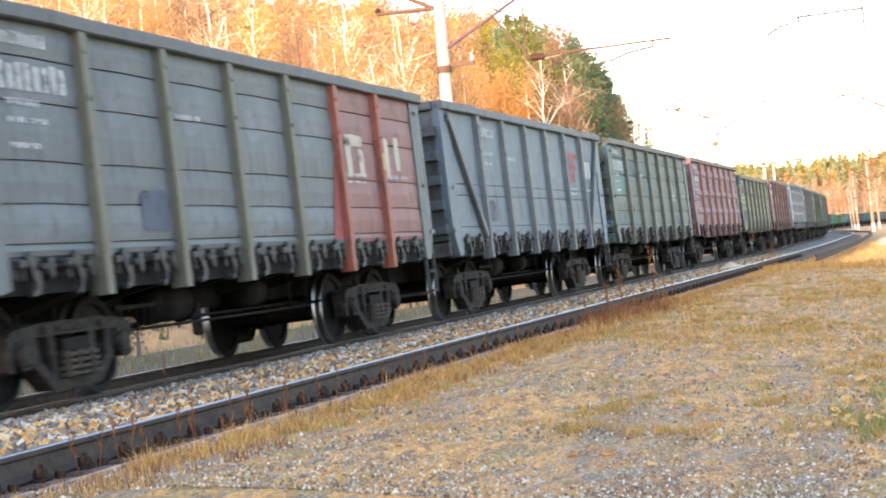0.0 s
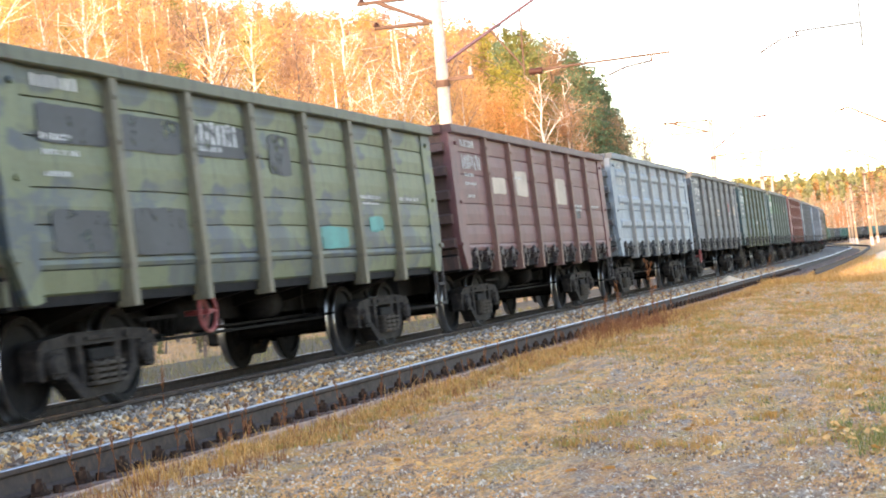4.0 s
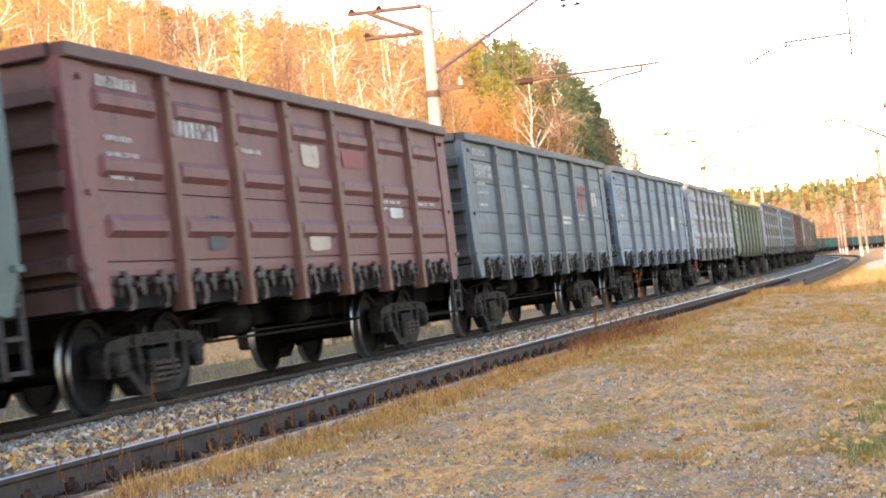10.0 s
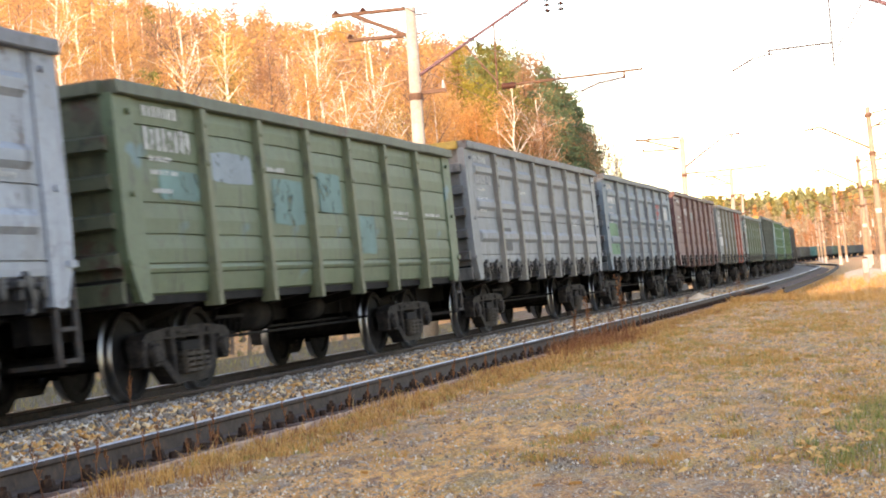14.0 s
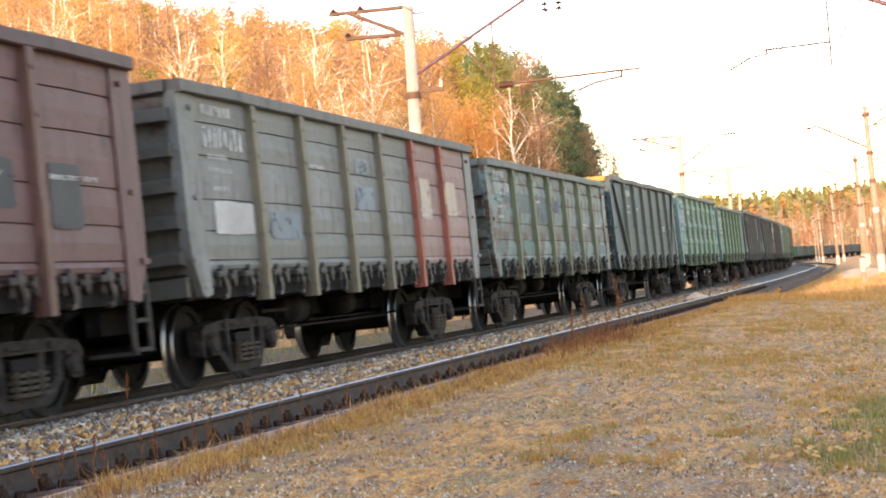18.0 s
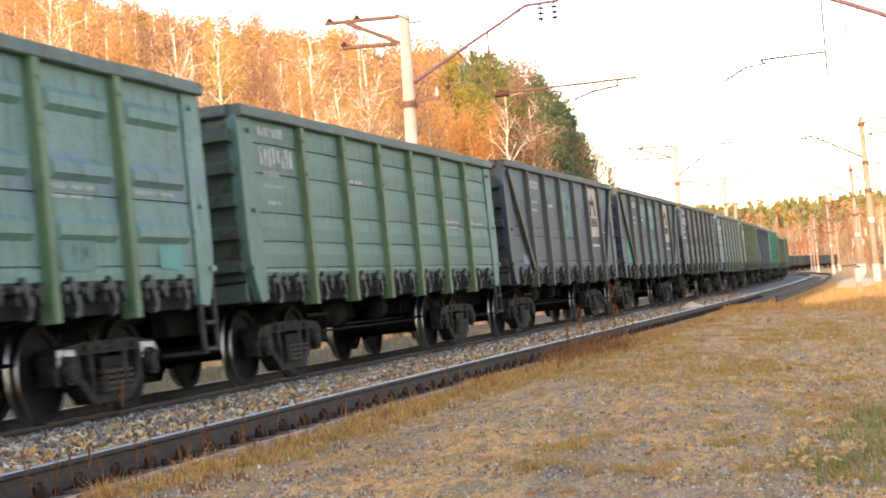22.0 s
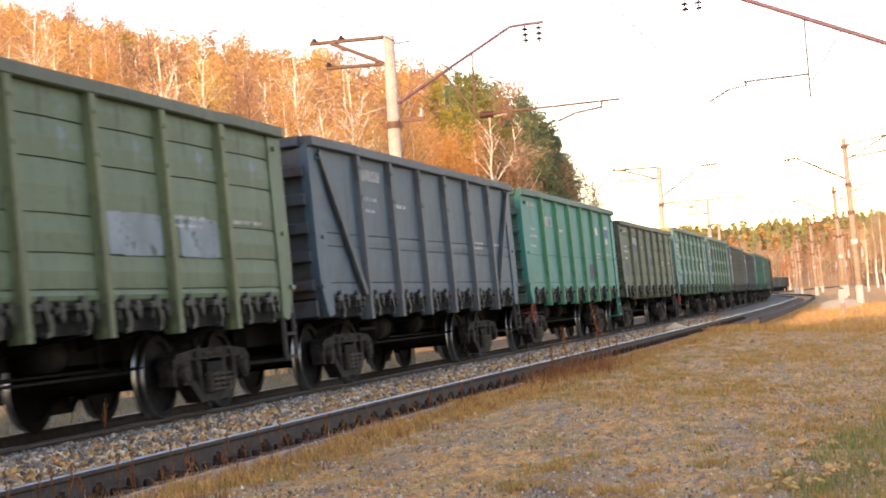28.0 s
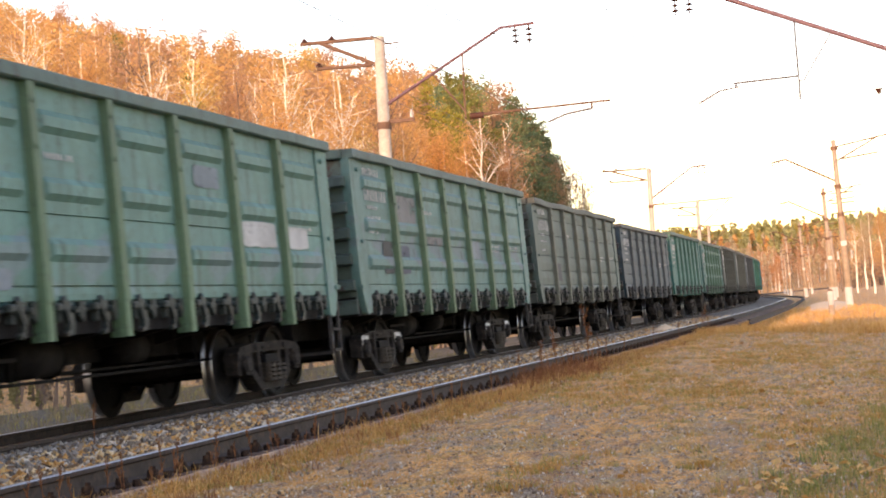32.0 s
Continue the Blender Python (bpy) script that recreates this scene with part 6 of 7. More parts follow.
def birch_meshes(seed, height, dense):
    """Trunk with forked limbs, and a thin ragged crown along the limbs."""
    rng = random.Random(seed)
    tv, tf, lv, lf = [], [], [], []
    pts = [Vector((0, 0, -1.5))]
    lean = Vector((rng.uniform(-.05, .05), rng.uniform(-.05, .05), 1))
    for i in range(1, 9):
        pts.append(Vector((lean.x * i / 8 * height, lean.y * i / 8 * height, height * i / 8)) + Vector((rng.gauss(0, .1), rng.gauss(0, .1), 0)))
    r = [0.20 * (1 - i / 8.6) + 0.02 for i in range(9)]
    for i in range(8):
        tube(tv, tf, pts[i], pts[i + 1], r[i], r[i + 1], 6)
    limbs = []
    for i in range(rng.randint(17, 24)):
        u = rng.uniform(0.30, 0.97)
        j = min(7, int(u * 8))
        at = pts[j].lerp(pts[j + 1], u * 8 - j)
        a = rng.uniform(0, math.tau)
        ln = height * (0.30 - 0.22 * u) * rng.uniform(0.7, 1.25)
        d = Vector((math.cos(a), math.sin(a), rng.uniform(0.9, 1.9))).normalized()
        end = at + d * ln
        if i == 0:
            stem = len(tf)
        tube(tv, tf, at, end, 0.07 * (1.1 - u) + 0.02, 0.014, 4)
        limbs.append((at, end))
        for _ in range(3):
            p = at.lerp(end, rng.uniform(0.35, 0.9))
            q = p + Vector((rng.gauss(0, .6), rng.gauss(0, .6), rng.uniform(0.1, 0.9)))
            tube(tv, tf, p, q, 0.02, 0.009, 3)
            limbs.append((p, q))
    for _ in range(int(6200 * dense)):
        a, b = limbs[rng.randrange(len(limbs))]
        at = a.lerp(b, rng.uniform(0.2, 1.1)) + Vector((rng.gauss(0, .38), rng.gauss(0, .38), rng.gauss(-0.15, .45)))
        leaf_quad(lv, lf, at, rng.uniform(0.04, 0.09), rng)
    return faces_mesh("trunk", tv, tf, [0] * stem + [1] * (len(tf) - stem)), faces_mesh("crown", lv, lf)


def pine_meshes(seed, height, spread, low=None, dense=1.0):
    """Straight trunk with whorls of boughs that carry tufts of needles."""
    rng = random.Random(seed)
    tv, tf, lv, lf = [], [], [], []
    for i in range(8):
        tube(tv, tf, Vector((0, 0, -1.5 + (height + 1.5) * i / 8)), Vector((0, 0, -1.5 + (height + 1.5) * (i + 1) / 8)), 0.22 * (1 - i / 8.5), 0.22 * (1 - (i + 1) / 8.5), 6)
    z = height * (low or rng.uniform(0.25, 0.4))
    while z < height:
        u = z / height
        n = rng.randint(4, 6)
        turn = rng.uniform(0, 6)
        for i in range(n):
            a = turn + i / n * math.tau + rng.uniform(-.3, .3)
            ln = spread * (1.05 - u) ** 0.75 * rng.uniform(0.55, 1.15) + 0.25
            at = Vector((0, 0, z))
            end = at + Vector((math.cos(a), math.sin(a), rng.uniform(-0.05, 0.35))) * ln
            tube(tv, tf, at, end, 0.04, 0.012, 3)
            for _ in range(int((20 + 46 * ln / spread) * dense)):
                p = at.lerp(end, rng.uniform(0.3, 1.05)) + Vector((rng.gauss(0, .22), rng.gauss(0, .22), rng.gauss(0.05, .18)))
                leaf_quad(lv, lf, p, rng.uniform(0.055, 0.13), rng)
        z += height * rng.uniform(0.035, 0.06)
    return faces_mesh("trunk", tv, tf), faces_mesh("crown", lv, lf)


BIRCHES = [birch_meshes(20 + i, h, d) for i, (h, d) in enumerate(((14, 1.0), (16, 0.8), (13, 1.2), (15, 0.45), (17, 0.9), (12, 1.3), (15, 1.1), (16, 0.3)))]
PINES = [pine_meshes(60 + i, h, w) for i, (h, w) in enumerate(((17, 2.6), (15, 2.9), (19, 2.4), (13, 2.3)))]


def tree(kind, x, y, scale, turn, leaf, bark, label, category, z=None):
    trunk, crown = kind
    root = tagged(new("tree"), label, category, "trees of the hill wood")
    root.matrix_basis = Matrix.Translation((x, y, ground_z(x, y) if z is None else z)) @ Matrix.Rotation(turn, 4, "Z") @ Matrix.Diagonal((scale, scale, scale, 1))
    bare = kind in (BIRCHES[3], BIRCHES[7])
    put("trunk", trunk, (bark, bark if bare else M_TWIG), root)
    put("crown", crown, leaf, root)
    return root


def hill_wood():
    rng = random.Random(7)
    spots = []
    while len(spots) < 300:
        az = rng.uniform(8.3, 33) if len(spots) > 26 else rng.uniform(8.3, 14)
        d = rng.uniform(70, 185) if az > 14.4 else rng.uniform(152, 225)
        x, y = -d * math.sin(radians(az)), d * math.cos(radians(az))
        lat = lat_of(x, y)
        if lat > -13 - 5 * smooth_step(90, 190, y) or any((x - a) ** 2 + (y - b) ** 2 < 4.5 for a, b in spots):
            continue
        spots.append((x, y))
        pine_zone = max(0.0, min(1.0, (14.2 - az) / 2.2))
        edge = 0.52 + 0.48 * smooth_step(8.2, 10.2, az)
        p, turn = rng.random(), rng.uniform(0, 6.28)
        edge *= rng.choice((0.78, 0.9, 1.0, 1.0, 1.12))
        if p < 0.08 + 0.70 * pine_zone:
            tree(PINES[rng.randrange(4)], x, y, (rng.uniform(0.55, 0.82) if pine_zone else rng.uniform(0.44, 0.60)) * edge, turn, M_PINE if rng.random() < 0.5 else M_PINELIT, M_PINEBARK, "tall dark green pine on the hillside", "pine tree")
        elif p < 0.13 + 0.70 * pine_zone:
            tree(BIRCHES[rng.randrange(8)], x, y, rng.uniform(0.6, 0.78) * edge, turn, M_GREENLEAF, M_BROWNBARK, "yellow-green leafy tree on the hillside", "tree")
        elif p < 0.34 + 0.52 * pine_zone:
            tree(BIRCHES[rng.randrange(8)], x, y, rng.uniform(0.6, 0.82) * edge, turn, M_RUSTLEAF, M_BROWNBARK, "rust-coloured autumn tree on the hillside", "tree")
        else:
            tree(BIRCHES[(3, 7)[rng.randrange(2)] if d < 125 and rng.random() < 0.5 else rng.randrange(8)], x, y, rng.uniform(0.6, 0.86) * edge, turn, M_GOLD if rng.random() < 0.3 else M_ORANGE, M_BIRCH, "golden orange birch with a white trunk on the hillside", "birch tree")


hill_wood()

# crowns that stand over the crest of the hill: bearing and height of the tip over the eye in degrees, kind
CREST = ((27.6, 10.49, "gold"), (26.6, 10.15, "orange"), (25.0, 9.91, "pine"), (24.4, 10.01, "rust"), (23.9, 9.56, "pine"), (23.0, 9.29, "orange"), (21.5, 9.04, "gold"), (20.0, 9.25, "orange"), (19.0, 8.75, "orange"), (18.6, 8.77, "pine"), (17.9, 8.57, "gold"), (16.9, 8.56, "rust"), (26.1, 9.50, "orange"), (22.3, 8.93, "rust"), (20.7, 8.92, "orange"), (28.6, 10.71, "gold"), (27.2, 10.28, "orange"), (25.5, 10.35, "rust"), (23.9, 9.89, "orange"), (28.1, 10.95, "orange"))
for i, (az, el, what) in enumerate(CREST):
    d = 168.0 + 7.0 * (i % 4)
    x, y = -d * math.sin(radians(az)), d * math.cos(radians(az))
    rise = 1.0 + d * math.tan(radians(el)) - ground_z(x, y)
    if what == "pine":
        tree(PINES[1], x, y, rise / 15, i * 1.9, M_PINELIT, M_PINEBARK, "green pine standing over the crest of the hill", "pine tree")
    else:
        tree(BIRCHES[(2, 5)[i % 2]], x, y, rise / (13, 12)[i % 2], i * 1.9, {"gold": M_GOLD, "orange": M_ORANGE, "rust": M_RUSTLEAF}[what], M_BIRCH, "tall autumn tree standing over the crest of the hill", "tree")

# the trees on the shoulder of the hill: bearing, distance, height of the tip over the eye in degrees, kind
SPRUCES = [pine_meshes(80 + i, h, w, low, 1.7) for i, (h, w, low) in enumerate(((16, 2.7, 0.10), (17, 2.3, 0.15), (15, 3.0, 0.08)))]
SHOULDER = ((13.75, 128, 7.45, "light"), (14.25, 134, 6.9, "light"), (13.3, 126, 6.5, "light"), (12.5, 131, 7.45, "green"), (12.94, 140, 7.6, "green"), (12.15, 128, 6.7, "green"), (12.75, 124, 6.2, "light"),
            (11.55, 140, 6.9, "rust"), (11.15, 138, 6.8, "rust"), (11.87, 113, 6.15, "bare"), (10.88, 136, 6.6, "dark"), (10.52, 138, 6.2, "dark"), (10.2, 140, 5.7, "dark"), (9.87, 142, 5.2, "dark"), (9.62, 145, 4.7, "dark"),
            (10.35, 130, 5.4, "dark"), (10.72, 128, 5.8, "dark"), (11.2, 131, 6.0, "dark"), (10.0, 133, 4.7, "dark"), (11.45, 128, 5.6, "green"), (10.90, 118, 5.65, "slim"), (9.25, 152, 4.5, "slim"), (9.0, 158, 4.1, "slim"),
            (11.35, 116, 5.0, "rust"), (12.3, 114, 5.3, "orange"), (13.0, 115, 5.5, "orange"), (14.0, 116, 5.6, "orange"), (14.4, 126, 6.8, "orange"), (13.55, 117, 5.2, "green"), (9.75, 136, 4.2, "rust"))
for i, (az, d, el, what) in enumerate(SHOULDER):
    x, y = -d * math.sin(radians(az)), d * math.cos(radians(az))
    rise = 1.0 + d * math.tan(radians(el)) - ground_z(x, y)
    if what in ("light", "green", "dark"):
        n = i % 3
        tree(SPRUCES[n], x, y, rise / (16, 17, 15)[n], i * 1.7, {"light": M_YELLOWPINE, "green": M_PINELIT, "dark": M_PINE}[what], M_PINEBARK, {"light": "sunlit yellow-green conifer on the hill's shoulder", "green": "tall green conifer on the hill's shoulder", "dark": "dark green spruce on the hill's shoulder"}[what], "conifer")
    elif what in ("bare", "slim"):
        n = 7 if what == "bare" else 3
        tree(BIRCHES[n], x, y, rise / (16 if n == 7 else 15), i * 1.7, M_RUSTLEAF, M_BIRCH, "nearly bare white birch in front of the conifers", "birch tree")
    else:
        tree(BIRCHES[(0, 2, 5, 6)[i % 4]], x, y, rise / (14, 13, 12, 15)[i % 4], i * 1.7, M_RUSTLEAF if what == "rust" else M_ORANGE, M_BIRCH if what == "orange" else M_BROWNBARK, "rust-brown autumn tree among the conifers" if what == "rust" else "golden orange birch below the conifers", "tree")


def far_woods(name, spots, leaf, label, size, tall, per, seed, bark=None):
    """Woods too far off to count: ragged clumps of leaves on thin stems, in one mesh."""
    rng = random.Random(seed)
    vs, fs = [], []
    for x, y in spots:
        z = ground_z(x, y)
        h = tall * rng.uniform(0.75, 1.15)
        tube(vs, fs, Vector((x, y, z - 1)), Vector((x + rng.uniform(-.4, .4), y, z + h * 0.97)), 0.15, 0.03, 3)
    stems = len(fs)
    rng = random.Random(seed)
    for x, y in spots:
        z = ground_z(x, y)
        h = tall * rng.uniform(0.75, 1.15)
        rng.uniform(-.4, .4)
        w = h * rng.uniform(0.13, 0.20)
        for _ in range(per):
            u = rng.random() ** 0.8
            rr = w * math.sqrt(rng.random()) * (1.15 - 0.85 * u)
            a = rng.uniform(0, math.tau)
            leaf_quad(vs, fs, Vector((x + rr * math.cos(a), y + rr * math.sin(a), z + h * (0.18 + 0.82 * u))), size * rng.uniform(0.6, 1.3), rng)
    me = faces_mesh(name, vs, fs, [1] * stems + [0] * (len(fs) - stems))
    return tagged(put(name, me, (leaf, bark or M_BROWNBARK)), label, "woods", kind="stuff")


rng = random.Random(12)
deep = []
while len(deep) < 1000:
    az, d = rng.uniform(9.2, 34), rng.uniform(120, 250)
    x, y = -d * math.sin(radians(az)), d * math.cos(radians(az))
    if lat_of(x, y) < -20:
        deep.append((x, y, az))
left_part = [p[:2] for p in deep if p[2] > 13.5]
right_part = [p[:2] for p in deep if p[2] <= 13.5]
far_woods("hill_woods", left_part[:460], M_ORANGE, "orange birch wood higher up the hill", 0.17, 13, 400, 21, M_BIRCH)
far_woods("hill_woods", left_part[460:], M_RUSTLEAF, "rust-brown wood higher up the hill", 0.17, 12.5, 400, 22, M_BROWNBARK)
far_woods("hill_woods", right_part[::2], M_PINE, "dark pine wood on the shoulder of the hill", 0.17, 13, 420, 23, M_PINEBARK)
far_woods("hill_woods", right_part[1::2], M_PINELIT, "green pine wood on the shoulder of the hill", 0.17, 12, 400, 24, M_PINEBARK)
band = [(rng.uniform(-75, 60), rng.uniform(395, 520)) for _ in range(900)]
band = [p for p in band if lat_of(*p) < -9 or (lat_of(*p) > 9 and p[0] > -0.012 * p[1])]
far_woods("far_woods", band[::2], M_FARWOOD, "greyish-brown autumn wood beyond the bend", 0.36, 12, 60, 1)
far_woods("far_woods", band[1::2], M_RUSTLEAF, "rust-brown autumn wood beyond the bend", 0.42, 11, 60, 2)
beyond = []
while len(beyond) < 420:
    y = rng.uniform(610, 760)
    x = -y * math.tan(radians(rng.uniform(-3.0, 7.5)))
    if abs(lat_of(x, y)) > 10 and (lat_of(x, y) < 0 or x > 0.005 * y):
        beyond.append((x, y))
far_woods("far_woods", beyond[::2], M_RUSTLEAF, "rust-coloured birch wood behind the far curve", 0.40, 12, 120, 14, M_BIRCH)
far_woods("far_woods", beyond[1::2], M_FARWOOD, "greyish-brown wood behind the far curve", 0.40, 12, 120, 15)
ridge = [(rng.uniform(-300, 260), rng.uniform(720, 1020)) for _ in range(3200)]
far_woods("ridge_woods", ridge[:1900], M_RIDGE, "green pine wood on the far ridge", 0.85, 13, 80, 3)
far_woods("ridge_woods", ridge[1900:2850], M_GREENLEAF, "yellow-green wood on the far ridge", 0.85, 12.5, 80, 4)
far_woods("ridge_woods", ridge[2850:], M_ORANGE, "orange trees on the far ridge", 0.85, 12, 80, 5)
dark = [(rng.uniform(-34, -22), rng.uniform(300, 380)) for _ in range(26)]
far_woods("far_woods", [p for p in dark if abs(lat_of(*p)) > 5], M_PINE, "dark spruce clump behind the bend", 0.35, 8, 90, 6)

# low scrub at the foot of the hill
scrub = []
while len(scrub) < 260:
    y = 12 + 75 * rng.random() ** 1.2
    scrub.append((float(np.interp(y, LINE_Y, LINE_X)) - rng.uniform(11.0, 19.0), y))
far_woods("scrub", scrub[::2], M_BRUSH, "leafless grey-brown scrub at the foot of the hill", 0.05, 1.1, 130, 51)
far_woods("scrub", scrub[1::2], M_BRUSHGREEN, "olive-green weeds at the foot of the hill", 0.05, 0.7, 130, 52)

# an unseen wood added behind the viewer to keep the evening sun off the verge
back = [(rng.uniform(-75, 45), rng.uniform(-66, -46)) for _ in range(520)]
# taller unseen trees added to block the sun from the far cess
tall_back = [(rng.uniform(-80, -15), rng.uniform(-64, -48)) for _ in range(260)]
far_woods("wood_behind", [p for p in back if abs(p[0] + 8.8) > 5], M_PINE, "unseen dense wood added behind the viewer to block the sun", 0.9, 15.5, 120, 8)
far_woods("wood_behind", tall_back, M_PINE, "taller unseen wood added behind the viewer to shade the cess", 0.9, 19.5, 120, 9)

# green trees past the hill's shoulder
for i, (az, d, sc) in enumerate(((8.9, 236, 0.95), (8.6, 240, 0.85), (8.3, 244, 0.85), (8.0, 250, 0.72), (7.7, 256, 0.66), (7.4, 262, 0.62), (7.1, 270, 0.6), (6.8, 276, 0.56))):
    x, y = -d * math.sin(radians(az)), d * math.cos(radians(az))
    if lat_of(x, y) < -8:
        tree(BIRCHES[(2, 5, 6, 0)[i % 4]], x, y, sc, i * 2.1, M_GREENLEAF, M_BROWNBARK, "round yellow-green tree past the hill's shoulder", "tree")

# birches beside the verge near the far masts
for i, (x, y, sc) in enumerate(((3.5, 150, 0.62), (5.5, 165, 0.7), (2.4, 176, 0.55), (7.5, 150, 0.75), (4.6, 190, 0.75), (9, 175, 0.8), (1.5, 205, 0.6), (6.5, 215, 0.8), (-0.5, 235, 0.6), (3.5, 240, 0.75), (10, 230, 0.9), (-3, 290, 0.7), (1, 300, 0.8), (5, 280, 0.8))):
    tree(BIRCHES[(3, 7, 0, 3, 6, 7, 1, 4)[i % 8]], x, y, sc, i * 1.3, M_ORANGE if i % 3 else M_FARWOOD, M_BROWNBARK if i % 2 else M_BIRCH, "slender orange birch beside the far masts", "birch tree")


# ================= verge: grass, leaves, weeds, pebbles =================
M_STRAW = foliage("dry_grass", ((0.58, 0.28, 0.075), (0.74, 0.43, 0.135), (0.84, 0.59, 0.26), (0.44, 0.20, 0.055), (0.54, 0.36, 0.10)), 0.15)
M_OLIVE = foliage("half_dry_grass", ((0.30, 0.26, 0.07), (0.44, 0.38, 0.11), (0.36, 0.34, 0.09), (0.58, 0.44, 0.17)), 0.15)
M_TRACKSIDE = foliage("pale_trackside_grass", ((0.20, 0.18, 0.10), (0.28, 0.22, 0.12), (0.34, 0.24, 0.13), (0.18, 0.19, 0.08)), 0.2)
M_GREENGRASS = foliage("green_grass", ((0.15, 0.18, 0.045), (0.24, 0.27, 0.07), (0.38, 0.38, 0.12), (0.52, 0.38, 0.14), (0.34, 0.23, 0.08)), 0.25)
M_WEED = foliage("dry_weed", ((0.25, 0.10, 0.045), (0.33, 0.14, 0.055), (0.19, 0.075, 0.035), (0.42, 0.20, 0.08)), 0.15)
M_LEAF = foliage("fallen_leaf", ((0.82, 0.54, 0.18), (0.86, 0.66, 0.34), (0.72, 0.38, 0.11), (0.88, 0.76, 0.50), (0.54, 0.24, 0.07), (0.84, 0.60, 0.26)), 0.0)


def grass(name, count, place, height, material, label, seed, blades=6, lean=0.55, thick=1.0):
    """Tufts of bent blades, each of two narrow faces."""
    rng = random.Random(seed)
    vs, fs = [], []
    made = 0
    while made < count:
        at = place(rng)
        if at is None:
            continue
        made += 1
        x, y = at
        z = ground_z(x, y) - 0.005
        for _ in range(blades):
            h = rng.uniform(*height)
            a = rng.uniform(0, math.tau)
            bx, by = x + rng.gauss(0, 0.025 * thick), y + rng.gauss(0, 0.025 * thick)
            w = rng.uniform(0.0016, 0.0036) * thick
            d = Vector((math.cos(a), math.sin(a), 0))
            side = Vector((-d.y, d.x, 0)) * w
            p0, p1 = Vector((bx, by, z)), Vector((bx, by, z + h * 0.6 / max(1.0, lean))) + d * h * lean * 0.3
            p2 = Vector((bx, by, z + h * rng.uniform(0.75, 1.0) / max(1.0, lean * 1.3))) + d * h * lean
            k = len(vs)
            vs += [p0 - side, p0 + side, p1 + side * 0.7, p1 - side * 0.7, p2]
            fs += [(k, k + 1, k + 2, k + 3), (k + 3, k + 2, k + 4)]
    return tagged(put(name, faces_mesh(name, vs, fs), material), label, "grass", kind="stuff")


def verge_spot(rng, lo=4.1, hi=9.6, near=8.0, far=62.0, sparse=0.02):
    y = near + (far - near) * rng.random() ** 2.0
    lat = rng.uniform(lo, hi)
    x = float(np.interp(y, LINE_Y, LINE_X)) + lat
    n = noise.noise((x * 1.3, y * 0.22, 4.0)) + 0.6 * noise.noise((x * 4.0, y * 0.8, 9.0))
    edge = 1 - smooth_step(4.2, 5.4, lat)
    bare = 0.42 * (1 - smooth_step(11.5, 19.0, y))
    return (x, y) if rng.random() < max(sparse, 0.24 + 0.55 * n + 0.4 * edge - bare) else None


grass("dry_grass", 9000, lambda r: verge_spot(r, 4.1, 9.6, 10.0, 62.0), (0.02, 0.06), M_STRAW, "short dry straw-coloured grass on the gravel verge", 31, 6, 1.3)
_r = random.Random(77)
CLUMPS = []
while len(CLUMPS) < 1300:
    q = verge_spot(_r, 4.1, 9.7, 10.5, 46.0, 0.05)
    if q:
        CLUMPS.append((*q, _r.uniform(0.03, 0.11)))


def clump_spot(r):
    x, y, w = CLUMPS[r.randrange(len(CLUMPS))]
    return x + r.gauss(0, w), y + r.gauss(0, w)


grass("grass_clumps", 8000, clump_spot, (0.025, 0.085), M_STRAW, "low clumps of dry straw-coloured grass in the gravel", 43, 6, 0.85)
grass("grass_clumps", 4500, clump_spot, (0.02, 0.07), M_OLIVE, "low olive-green half-dry grass in the gravel", 45, 6, 0.85)
grass("rail_grass", 1500, lambda r: verge_spot(r, 4.02, 4.9, 8.0, 48.0, 0.1), (0.03, 0.11), M_STRAW, "taller dry grass along the rail", 32, 6, 0.7)
grass("rail_grass", 110, lambda r: verge_spot(r, 4.10, 4.8, 9.0, 30.0, 0.15), (0.08, 0.20), M_STRAW, "spiky tufts of tall dry grass along the rail", 46, 9, 0.6, 1.2)
grass("weed_grass", 900, lambda r: verge_spot(r, 4.02, 5.0, 8.0, 40.0, 0.1), (0.03, 0.12), M_WEED, "reddish-brown dead grass along the rail", 44, 5, 0.7)
grass("far_grass", 2600, lambda r: verge_spot(r, 4.2, 9.6, 45.0, 105.0, 0.3), (0.08, 0.24), M_STRAW, "dry grass on the far verge", 36, 5, 0.55, 2.5)
grass("green_grass", 1300, lambda r: verge_spot(r, 4.2, 9.6, 10.5, 34.0, 0.0), (0.02, 0.07), M_GREENGRASS, "scattered green grass tufts on the verge", 33)


def corner_spot(rng):
    y = rng.uniform(10.2, 18.5)
    x = rng.uniform(-1.0, 0.9)
    return (x, y) if x > -0.58 + 0.10 * max(0.0, y - 12.5) + 0.5 * noise.noise((x * 2.6, y * 0.8, 1)) else None


grass("green_grass", 1300, corner_spot, (0.03, 0.12), M_GREENGRASS, "green grass at the edge of the gravel", 34, 6, 0.8)


def hill_spot(rng):
    y = rng.uniform(9, 70)
    lat = -rng.uniform(2.8, 26.0)
    return float(np.interp(y, LINE_Y, LINE_X)) + lat, y


def near_hill_spot(rng):
    y = 9 + 36 * rng.random() ** 1.4
    lat = -2.7 - 8.0 * rng.random() ** 1.3
    x = float(np.interp(y, LINE_Y, LINE_X)) + lat
    return (x, y) if noise.noise((x * 0.7, y * 0.35, 7.0)) + rng.uniform(-0.25, 0.35) > 0 else None


